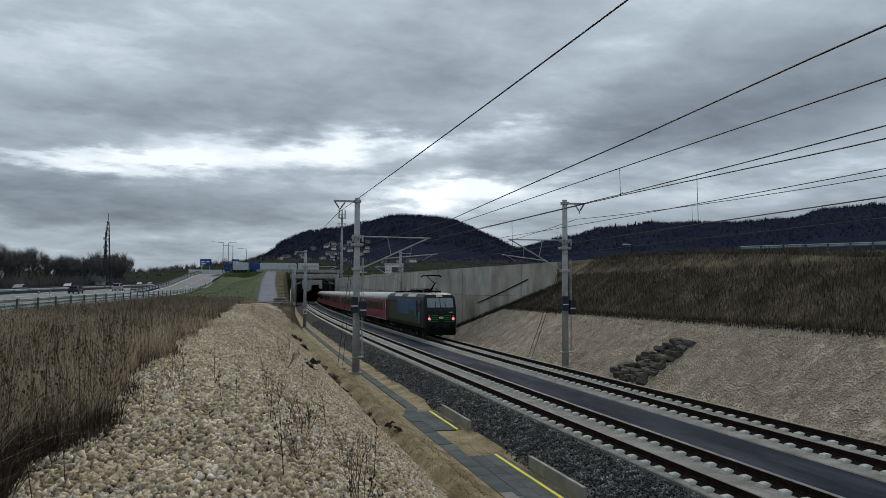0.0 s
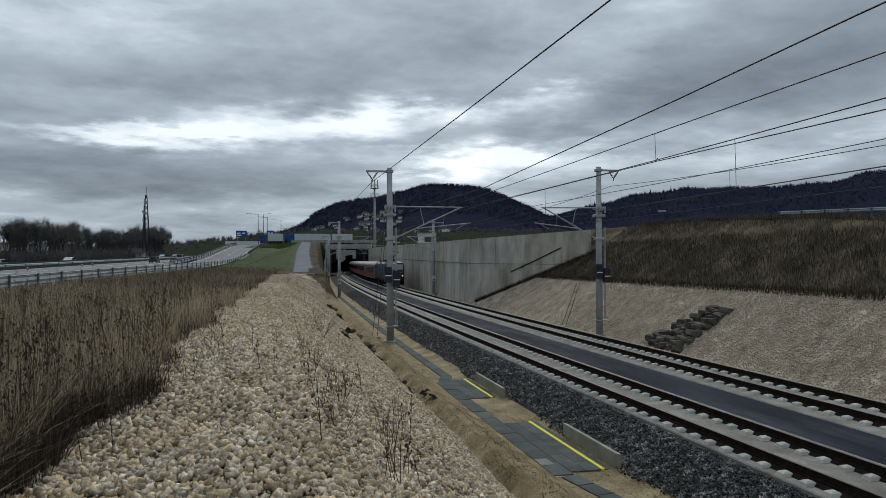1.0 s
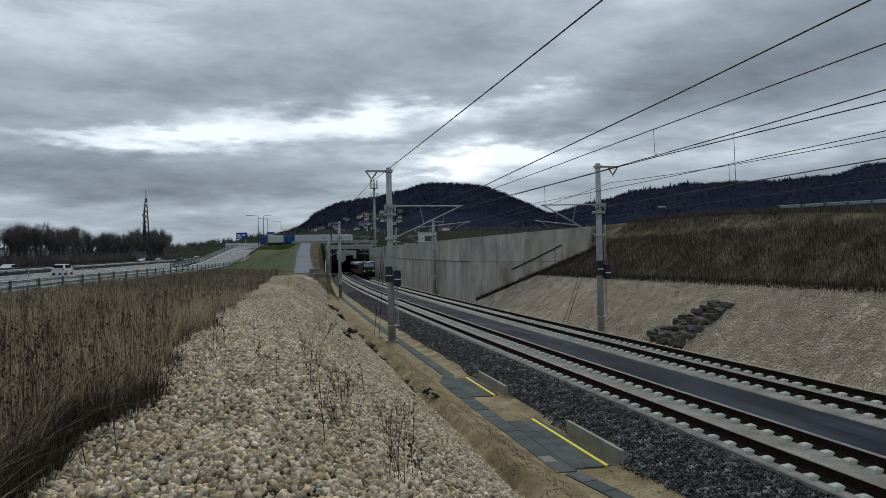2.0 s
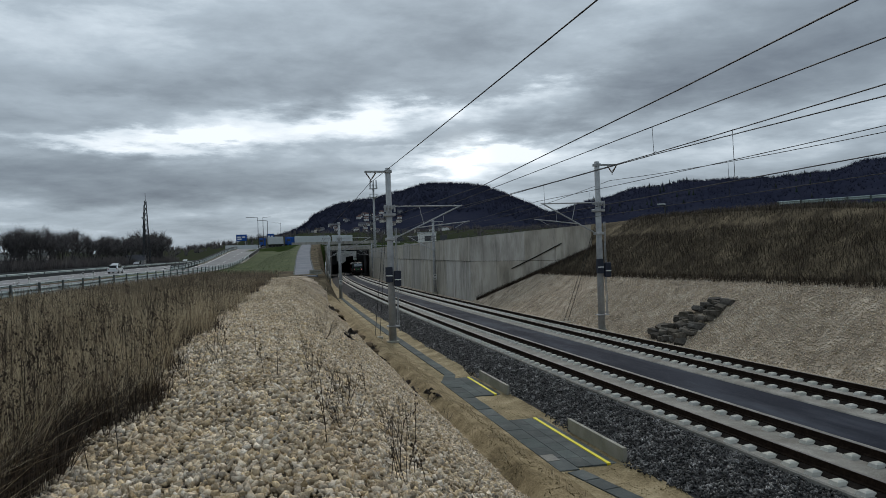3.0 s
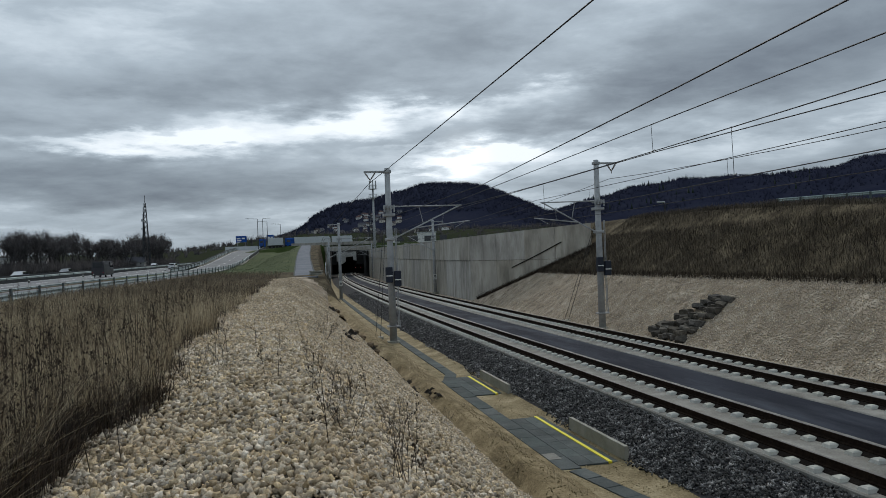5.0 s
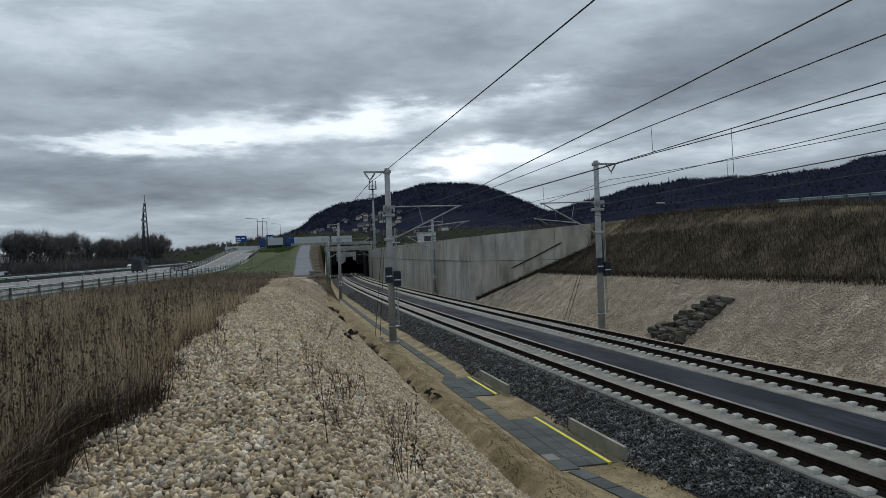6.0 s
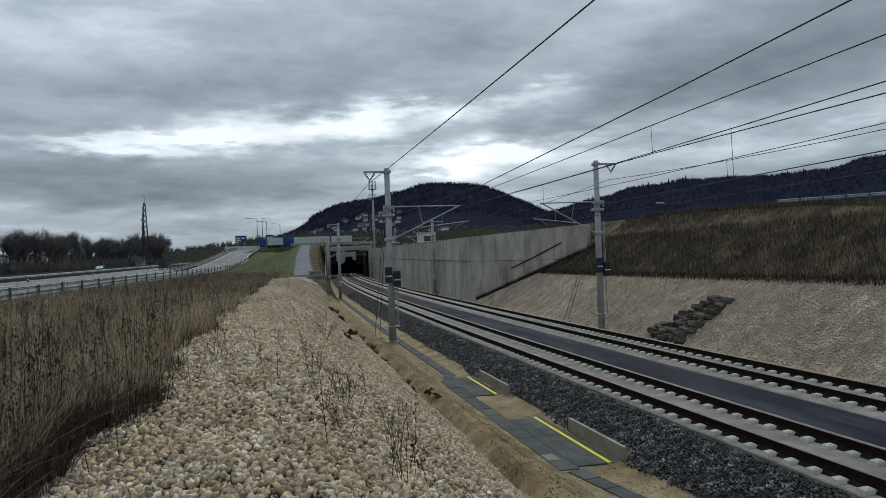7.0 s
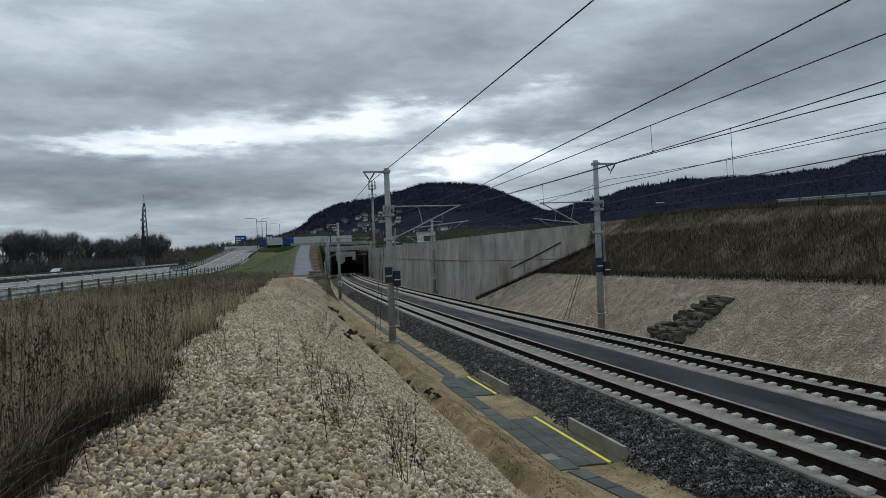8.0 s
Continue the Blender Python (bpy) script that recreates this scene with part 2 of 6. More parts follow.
def fall(y):
    return GRADE * max(-60.0, min(y, 420.0))


def along(u, y, h=0.0):
    return Vector((u + bend(y), y, h + fall(y)))


def part(name, bm, mat, parent=None, label="", smooth=False):
    """Links a bmesh as one mesh object under a thing or a part."""
    me = bpy.data.meshes.new(name)
    bmesh.ops.recalc_face_normals(bm, faces=bm.faces)
    bm.to_mesh(me)
    bm.free()
    for m in (mat if isinstance(mat, (list, tuple)) else (mat,)):
        me.materials.append(m)
    if smooth:
        me.polygons.foreach_set("use_smooth", [True] * len(me.polygons))
    ob = new(name, me)
    if parent:
        ob.parent = parent
    if label:
        ob["label"] = label
    return ob


def raw(name, verts, faces, mat, parent=None, smooth=False, slots=None):
    """Links plain vertex and face arrays as one mesh object."""
    me = bpy.data.meshes.new(name)
    verts = np.asarray(verts, dtype=np.float32)
    faces = np.asarray(faces, dtype=np.int32)
    n, k = faces.shape
    me.vertices.add(len(verts))
    me.vertices.foreach_set("co", verts.ravel())
    me.loops.add(n * k)
    me.loops.foreach_set("vertex_index", faces.ravel())
    me.polygons.add(n)
    me.polygons.foreach_set("loop_start", np.arange(0, n * k, k, dtype=np.int32))
    for m in (mat if isinstance(mat, (list, tuple)) else (mat,)):
        me.materials.append(m)
    if slots is not None:
        me.polygons.foreach_set("material_index", np.asarray(slots, dtype=np.int32))
    if smooth:
        me.polygons.foreach_set("use_smooth", np.ones(n, dtype=bool))
    me.update(calc_edges=True)
    me.validate()
    ob = new(name, me)
    if parent:
        ob.parent = parent
    return ob


def thing(name, label, category, at=None, group=""):
    e = tagged(new(name), label, category, group)
    e.empty_display_size = 0.2
    if at is not None:
        e.matrix_basis = at
    return e


def block(bm, x0, x1, y0, y1, z0, z1, bevel=0.0, turn=None, slot=0):
    before = set(bm.faces)
    r = bmesh.ops.create_cube(bm, size=1.0)
    vs = r["verts"]
    for v in vs:
        v.co = Vector(((x0 + x1) / 2 + v.co.x * (x1 - x0), (y0 + y1) / 2 + v.co.y * (y1 - y0), (z0 + z1) / 2 + v.co.z * (z1 - z0)))
    if bevel:
        es = {e for v in vs for e in v.link_edges}
        r = bmesh.ops.bevel(bm, geom=list(es), offset=bevel, segments=1, affect="EDGES")
        vs = list({v for f in set(bm.faces) - before for v in f.verts})
    if turn is not None:
        for v in vs:
            v.co = turn @ v.co
    if slot:
        for f in set(bm.faces) - before:
            f.material_index = slot
    return vs


def rod(bm, a, b, r, r2=None, sides=6, caps=True):
    """A straight round bar from a to b."""
    a, b = Vector(a), Vector(b)
    r2 = r if r2 is None else r2
    w = (b - a).normalized()
    s = w.orthogonal().normalized()
    t = w.cross(s)
    rings = []
    for p, q in ((a, r), (b, r2)):
        rings.append([bm.verts.new(p + (s * math.cos(2 * math.pi * k / sides) + t * math.sin(2 * math.pi * k / sides)) * q) for k in range(sides)])
    for k in range(sides):
        bm.faces.new((rings[0][k], rings[0][(k + 1) % sides], rings[1][(k + 1) % sides], rings[1][k]))
    if caps:
        bm.faces.new(rings[0][::-1])
        bm.faces.new(rings[1])


def pipe(bm, pts, r, sides=5):
    """One continuous round wire through the points."""
    rings = []
    for k, p in enumerate(pts):
        w = (pts[min(k + 1, len(pts) - 1)] - pts[max(k - 1, 0)]).normalized()
        s = w.cross(Vector((0, 0, 1))).normalized()
        t = s.cross(w)
        rings.append([bm.verts.new(p + (s * math.cos(2 * math.pi * i / sides) + t * math.sin(2 * math.pi * i / sides)) * r) for i in range(sides)])
    for a, b in zip(rings, rings[1:]):
        for i in range(sides):
            bm.faces.new((a[i], a[(i + 1) % sides], b[(i + 1) % sides], b[i]))


def sweep(bm, outline, ys, closed=True):
    """An outline of (u, h) carried along the line."""
    rings = [[bm.verts.new(along(u, y, h)) for u, h in outline] for y in ys]
    n = len(outline)
    for a, b in zip(rings, rings[1:]):
        for k in range(n if closed else n - 1):
            bm.faces.new((a[k], a[(k + 1) % n], b[(k + 1) % n], b[k]))
    if closed:
        bm.faces.new(rings[0])
        bm.faces.new(rings[-1][::-1])


def steps(a, b, d):
    n = max(1, int(round((b - a) / d)))
    return [a + (b - a) * k / n for k in range(n + 1)]


# ---------------------------------------------------------------- lie of the land
def mix(a, b, f):
    f = max(0.0, min(1.0, f))
    return a + (b - a) * f


def ease(a, b, x):
    f = max(0.0, min(1.0, (x - a) / (b - a)))
    return f * f * (3 - 2 * f)


def broken(points, x):
    if x <= points[0][0]:
        return points[0][1]
    for (x0, y0), (x1, y1) in zip(points, points[1:]):
        if x <= x1:
            return y0 + (y1 - y0) * (x - x0) / (x1 - x0)
    return points[-1][1]


RW_TURN = radians(2.0)                   # the motorway's heading


def lane(offset, d, z=0.0):
    """A point on the motorway: offset to the left of the camera, d along it."""
    return Vector((-offset * math.cos(RW_TURN) + d * math.sin(RW_TURN), offset * math.sin(RW_TURN) + d * math.cos(RW_TURN), z))


def lane_of(x, y):
    return -(x * math.cos(RW_TURN) - y * math.sin(RW_TURN)), x * math.sin(RW_TURN) + y * math.cos(RW_TURN)


def motorway_z(d):
    return 2.1 + 0.0035 * (max(-100, min(d, 700)) - 100)


def ramp_z(d):
    return broken(((-200, 2.58), (60, 2.55), (100, 2.4), (125, 2.35), (150, 2.5), (180, 3.4), (210, 5.0), (240, 6.6), (265, 7.5), (300, 7.9), (900, 8.0)), d)


def gravel_top(y):
    """Height at which the stone slope on the far side ends."""
    return 2.66


RIGHT_SLOPE = 0.667
FOOT, FOOT_H = 20.3, -0.55            # where the far slope begins


def cutting(u, y):
    """Height over the rail bed across the open cutting."""
    if u < 0.4:
        return 2.9 + 0.10 * math.sin(u * 1.3 + y * 0.21)
    if u < 4.35:
        f = (u - 0.4) / 3.95
        return mix(2.9, -0.08, f) + 0.22 * math.sin(math.pi * f) + 0.05 * math.sin(y * 0.55 + u)
    left = broken(((4.35, -0.08), (4.6, -0.22), (4.95, -0.08), (5.3, -0.12), (6.1, -0.58), (7.6, -0.62), (9.5, -0.10), (9.84, -0.08), (9.95, -0.3), (17.6, -0.3), (18.0, -0.16), (18.6, -0.28), (20.3, -0.55)), u)
    if 4.3 < u < 5.0 and 12 < y < 75:
        left -= 0.42 * max(0.0, 0.35 + noise.noise((y * 0.45, 0.0, 5.0))) * math.sin(math.pi * (u - 4.3) / 0.7)
    if u < FOOT:
        return left
    rise = (u - FOOT) * RIGHT_SLOPE
    crest = broken(((0, 5.9), (30, 6.25), (37, 6.8), (50, 7.35), (66, 7.6), (90, 8.0)), y)
    return min(FOOT_H + rise, crest + 0.035 * (min(u, 60) - 31))


def plateau(x, y):
    """The country above the cutting, left of the line."""
    o, d = lane_of(x, y)
    base = 2.75 - 0.004 * max(-20, min(y, 120))
    if o > 28:
        base = mix(base, motorway_z(d) - 0.06, (o - 28) / 3)
    bank = ramp_z(d) - 0.08
    if d > 120 and o < 28:
        base = max(base, mix(bank, base, (max(0, 10 - o)) / 16)) if o < 13 else mix(bank, base, (o - 24.5) / 3.5)
    return base


def top_land(y):
    return broken(((0, 2.9), (90, 1.9), (115, 2.3), (150, 3.9), (200, 6.9), (236, 8.0), (320, 8.2)), y)


def swell(x, y):
    """Broad relief far off."""
    r = math.hypot(x, y)
    if r < 350:
        return 0.0
    return 6.0 * ease(350, 1200, r) * noise.noise((x * 0.0011, y * 0.0011, 0.3)) + 10 * ease(600, 2500, r) * max(0, 0.5 + 0.5 * x / r)


def behind_wing(u, y, slack=0.0):
    """Above and behind the retaining wall and its wing."""
    return u > 20.75 + slack and y > max(63.6, 78.7 - (u - 20.4) * 1.85) + slack * 2.1


def land(x, y):
    u = x - bend(min(y, 295))
    yy = min(y, 500)
    sw = swell(x, y)
    if y > PORTAL + 0.2:
        left, deep = plateau(x, y), mix(8.0, 8.4, (y - PORTAL) / 60)
        if u < -6:
            z = mix(deep, left, (-6 - u) / 14)
        elif u < 24:
            z = deep
        else:
            z = mix(deep, 7.4, (u - 24) / 30)
        return mix(z, 5.5, (y - 350) / 350) + sw
    if u <= 0.4:
        a, b = cutting(u, yy) + fall(yy), plateau(x, y)
        crest = max(a, 0) if y < 85 else mix(a, top_land(y), (y - 85) / 30)
        crest = mix(crest, top_land(y), (y - 95) / 20)
        return mix(crest, b, (-2.0 - u) / 7) + sw
    if behind_wing(u, y, 1.3):
        return mix(5.7, 7.0, (u - 22) / 12) + sw
    z = cutting(u, yy) + fall(yy)
    if u < 6.3 and y > 85:
        t = top_land(y)
        z2 = mix(t, -0.6 + fall(yy), (u - 4.5) / 1.75)
        z = mix(z, z2, (y - 86) / 8)
    return z + sw


def surface_slot(u, x, y):
    """0 pale stone, 1 sandy strip, 2 dirt, 3 dark ballast, 4 withered grass, 5 meadow, 6 far fields, 7 stone on the far slope"""
    r = math.hypot(x, y)
    if r > 420:
        return 6
    if y > PORTAL:
        return 5
    if u < -2.0 + 0.25 * math.sin(y * 0.8) + 0.15 * math.sin(y * 2.3):
        return 4 if y < 105 else 5
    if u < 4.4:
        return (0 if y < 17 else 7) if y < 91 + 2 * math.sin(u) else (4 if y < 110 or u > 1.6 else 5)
    if u < 6.15:
        return 2 if y < 88 else 4
    if u < 8.1:
        return 1
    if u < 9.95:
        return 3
    if u < 18.3:
        return 1
    h = (u - FOOT) * RIGHT_SLOPE + FOOT_H
    if h < gravel_top(y) + 0.08 * math.sin(y * 1.7) and not behind_wing(u, y):
        return 7
    return 4 if u < 33 + 0.03 * y and y < 100 else 5


def build_ground():
    us = sorted(set([round(v, 3) for v in
        steps(-1.0, 12, 0.25) + steps(-12, -1, 0.5) + [12.5, 13.7, 15, 16.2, 17.4, 17.9, 18.4, 18.8, 19.5, 20.3] + steps(20.3, 26, 0.4) + steps(26, 40, 1.0)
        + [20.7, 20.8] + steps(-30, -12, 1.5) + steps(-70, -30, 4) + [44, 50, 58, 70, 90, 120, 170, 250, 380, 550, 800, 1200, 1800, 2600, 3600]
        + [-85, -110, -150, -220, -320, -480, -700, -1000, -1500, -2200, -3200]]))
    ys = sorted(set([round(v, 3) for v in
        steps(-4, 40, 0.5) + steps(40, 120, 1.0) + steps(120, PORTAL, 2.9) + [PORTAL + 0.3] + [-8, -15, -30, -60, -110, -200, -400, -800, -1600, -3000]
        + steps(240, 320, 4) + [335, 350, 380, 420, 480, 560, 660, 800, 1000, 1300, 1700, 2200, 2900, 3800]]))
    verts, faces, slots = [], [], []
    for y in ys:
        for u in us:
            x = u + bend(min(y, 295)) * (1 if abs(u) < 600 else 0)
            verts.append((x, y, land(x, y)))
    nu = len(us)
    for j in range(len(ys) - 1):
        ym = (ys[j] + ys[j + 1]) / 2
        for i in range(nu - 1):
            um = (us[i] + us[i + 1]) / 2
            if PORTAL - 0.1 < ym < PORTAL + 0.31 and 6.0 < um < 22.0:
                continue
            if 262 < ym < 296 and 6.5 < um < 21.5:
                continue
            k = j * nu + i
            faces.append((k, k + 1, k + nu + 1, k + nu))
            slots.append(surface_slot(um, um + bend(min(ym, 295)), ym))
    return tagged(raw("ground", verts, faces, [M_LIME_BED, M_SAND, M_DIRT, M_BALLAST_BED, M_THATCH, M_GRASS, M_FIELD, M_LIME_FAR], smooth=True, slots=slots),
                  "sloping ground with stone banks, sandy strips and withered grass", "ground", kind="structure")


ground = build_ground()


# ---------------------------------------------------------------- tracks
LINE = steps(-30, 60, 3) + steps(63, 760, 8)


def build_track(centre, label, left=1.6):
    t = thing("railway_track", label, "railway track", group="railway tracks")
    bm = bmesh.new()
    sweep(bm, ((centre - left, -0.32), (centre - left, -0.03), (centre - left + 0.03, 0.0), (centre + 1.57, 0.0), (centre + 1.6, -0.03), (centre + 1.6, -0.32)), LINE)
    part("track_slab", bm, M_SLAB, t, "pale concrete slab")
    for side in (-0.7535, 0.7535):
        c = centre + side
        bm = bmesh.new()
        sweep(bm, ((c - 0.075, 0.07), (c - 0.075, 0.09), (c - 0.03, 0.11), (c - 0.03, 0.20), (c - 0.036, 0.215), (c - 0.036, 0.248),
                   (c + 0.036, 0.248), (c + 0.036, 0.215), (c + 0.03, 0.20), (c + 0.03, 0.11), (c + 0.075, 0.09), (c + 0.075, 0.07)), LINE)
        rail = part("rail", bm, M_RUST, t, "rust-brown steel rail")
        bm = bmesh.new()
        sweep(bm, ((c - 0.03, 0.2485), (c - 0.026, 0.252), (c + 0.026, 0.252), (c + 0.03, 0.2485)), LINE)
        part("rail_head", bm, M_STEEL, rail, "polished running surface")
        # strip wider on the far side: shade and dirt painted beside the rail
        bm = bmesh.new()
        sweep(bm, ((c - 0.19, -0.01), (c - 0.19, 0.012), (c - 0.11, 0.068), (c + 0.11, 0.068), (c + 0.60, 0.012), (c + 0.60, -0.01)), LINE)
        part("rail_bed", bm, M_RAILBED, t, "dark strip for shade and dirt under and beside the rail")
    return t


track_near = build_track(TRACK_1, "ballastless track with brown rails on pale concrete slab", 1.2)
track_far = build_track(TRACK_2, "ballastless track with brown rails on pale concrete slab")
bm = bmesh.new()
sweep(bm, ((12.715, -0.3), (12.715, -0.03), (13.2, -0.015), (14.2, -0.015), (14.665, -0.03), (14.665, -0.3)), LINE)
asphalt_strip = tagged(part("asphalt_strip", bm, M_ASPHALT), "dark asphalt strip between the two tracks, worn pale in places", "pavement", kind="structure")


# ---------------------------------------------------------------- retaining wall, wing wall and tunnel mouth
def build_walls():
    w = tagged(new("wall_east"), "tall grey concrete retaining wall with streaks and joints", "wall", kind="structure")
    ys = [78.5, 84.0, 92.5, 103, 113.5, 124, 134.5, 145, 155.5, 166, 176.5, 187, 197.5, 208, 218.5, 229, PORTAL]
    for a, b in zip(ys, ys[1:]):
        for h0, h1, in ((-1.6, 3.2), (3.25, 6.0)):
            bm = bmesh.new()
            pts = []
            for y in (a + 0.03, b - 0.03):
                f = along(20.4, y, 0)
                z0 = h0 + (fall(y) if h0 < 0 else 0)
                pts.append([bm.verts.new(Vector((f.x + du, y, z))) for du, z in ((0.0 + (0.12 if h0 < 0 else 0.0) * 0, z0), (0.10, h1), (0.5, h1), (0.5, z0))])
            for k in range(4):
                bm.faces.new((pts[0][k], pts[0][(k + 1) % 4], pts[1][(k + 1) % 4], pts[1][k]))
            bm.faces.new(pts[0])
            bm.faces.new(pts[1][::-1])
            part("wall_panel", bm, M_WALL, w)
    # backing that closes the joints
    bm = bmesh.new()
    rings = []
    for y in ys:
        f = along(20.4, y, 0)
        rings.append([bm.verts.new((f.x + du, y, z)) for du, z in ((0.15, -1.4 + fall(y)), (0.15, 5.9), (0.45, 5.9), (0.45, -1.4 + fall(y)))])
    for p, q in zip(rings, rings[1:]):
        for k in range(4):
            bm.faces.new((p[k], p[(k + 1) % 4], q[(k + 1) % 4], q[k]))
    part("wall_core", bm, M_CONC_DARK, w)
    # wing wall turning away from the line
    a, b = along(20.42, 78.5), Vector((29.0, 63.4, 0))
    n = 4
    for k in range(n):
        p, q = a.lerp(b, k / n), a.lerp(b, (k + 1) / n)
        d = (q - p).normalized()
        off = Vector((-d.y, d.x, 0)) * 0.4
        p, q = p + d * 0.02, q - d * 0.02
        zt = [mix(6.0, 6.6, k / n), mix(6.0, 6.6, (k + 1) / n)]
        for lo, hi in ((-1.9, None), (None, 1)):
            bm = bmesh.new()
            mid = 3.2
            z = [(-1.9, mid), (-1.9, mid)] if hi is None else [(mid + 0.04, zt[0]), (mid + 0.04, zt[1])]
            vs = []
            for pt, (z0, z1) in ((p, z[0]), (q, z[1])):
                for o in (Vector(), off):
                    vs += [bm.verts.new((pt.x + o.x, pt.y + o.y, z0)), bm.verts.new((pt.x + o.x, pt.y + o.y, z1))]
            for f in ((0, 1, 5, 4), (2, 6, 7, 3), (1, 3, 7, 5), (0, 4, 6, 2), (0, 2, 3, 1), (4, 5, 7, 6)):
                bm.faces.new([vs[i] for i in f])
            part("wing_panel", bm, M_WALL, w)
    # slanting dark line on the wing, drawn as a thin rod
    d = (b - a).normalized()
    face = Vector((d.y, -d.x, 0)) * 0.06
    bm = bmesh.new()
    p, q = a.lerp(b, 0.39) + face, a.lerp(b, 0.80) + face
    pipe(bm, [Vector((p.x, p.y, 2.4)), Vector(((p.x + q.x) / 2, (p.y + q.y) / 2, 3.6)), Vector((q.x, q.y, 4.9))], 0.055, 6)
    part("drain_pipe", bm, M_SLANT, w, "dark slanting line")
    return w


wall_east = build_walls()


def build_tunnel():
    t = tagged(new("tunnel_mouth"), "wide concrete tunnel mouth with a dark interior", "tunnel", kind="structure")
    y0 = PORTAL
    L, R = 7.3, 20.35
    bm = bmesh.new()
    # lining: left wall, right wall and roof
    for o in (((L - 0.8, -0.8), (L, -0.8), (L, 8.4), (L - 0.8, 8.4)), ((R, -0.8), (R + 0.8, -0.8), (R + 0.8, 8.4), (R, 8.4)), ((L - 0.8, 8.45), (R + 0.8, 8.45), (R + 0.8, 9.4), (L - 0.8, 9.4))):
        sweep(bm, o, steps(y0, 264, 7))
        sweep(bm, o, steps(300, 760, 20))
    part("lining", bm, M_DARK, t, "concrete lining, coloured dark for the tunnel shade")
    bm = bmesh.new()
    sweep(bm, ((L - 0.8, -0.9), (R + 0.8, -0.9), (R + 0.8, -0.34), (L - 0.8, -0.34)), steps(y0 - 0.6, 760, 12))
    part("tunnel_floor", bm, M_DARK, t)
    # trough walls coloured as if in shade, though open to the sky
    for o in (((L - 0.8, -0.8), (L, -0.8), (L, 10.6), (L - 0.8, 10.6)), ((R, -0.8), (R + 0.8, -0.8), (R + 0.8, 10.6), (R, 10.6))):
        bm = bmesh.new()
        sweep(bm, o, steps(264.1, 299.9, 6))
        part("trough_wall", bm, M_DARK, t)
    bm = bmesh.new()
    sweep(bm, ((L - 1.4, 8.45), (R + 1.0, 8.45), (R + 1.0, 9.95), (L - 1.4, 9.95)), [y0 - 0.5, y0 - 0.02])
    part("lintel", bm, M_CONC, t, "grey concrete lintel")
    bm = bmesh.new()
    sweep(bm, ((L - 12, 10.4), (R + 3.0, 10.4), (R + 3.0, 11.4), (L - 12, 11.4)), [y0 + 0.4, y0 + 0.7])
    part("parapet", bm, M_CONC, t, "low concrete parapet")
    for a, b in ((L - 1.2, L), (R, R + 1.0)):
        bm = bmesh.new()
        sweep(bm, ((a, -0.9), (b, -0.9), (b, 8.43), (a, 8.43)), [y0 - 0.45, y0 - 0.02])
        part("jamb", bm, M_CONC, t)
    # headwall with two bores behind the open trough, daylight put into its pale colour
    bm = bmesh.new()
    for o in (((9.2, 5.2), (11.6, 3.9), (11.6, 9.0), (9.2, 9.0)), ((11.6, 3.9), (13.0, 5.0), (13.0, 9.0), (11.6, 9.0)), ((13.0, 6.6), (16.0, 7.0), (16.0, 9.0), (13.0, 9.0)), ((16.0, 5.4), (17.4, 5.2), (17.4, 9.0), (16.0, 9.0))):
        sweep(bm, o, [299.0, 299.9])
    part("headwall", bm, M_PALE, t, "headwall coloured pale for the daylight on it")
    # dark side pieces stand in for shade around the pale patch
    bm = bmesh.new()
    for a, b, c in ((L, 9.19, 3.6), (17.41, R, 3.6), (9.2, 17.4, 9.01)):
        sweep(bm, ((a, c), (b, c), (b, 10.4), (a, 10.4)), [299.0, 299.9])
    part("headwall_side", bm, M_DARK, t)
    bm = bmesh.new()
    sweep(bm, ((L, -0.8), (R, -0.8), (R, 9), (L, 9)), [758, 759])
    part("end_wall", bm, M_DARK, t)
    return t


tunnel = build_tunnel()

# ---------------------------------------------------------------- masts and wires
MASTS_Y = (43.5, 99.0, 155.0, 211.0)
M_BOX = material("dark_cabinet", ((0.02, 0.024, 0.035), (0.035, 0.04, 0.055)), 5, 0.5, bump=0.05)
M_PORC = material("brown_insulator", ((0.10, 0.075, 0.06), (0.16, 0.13, 0.11)), 8, 0.4, bump=0.0)
M_PLATE = material("white_plate", ((0.55, 0.55, 0.53), (0.68, 0.68, 0.66)), 8, 0.6, bump=0.0)


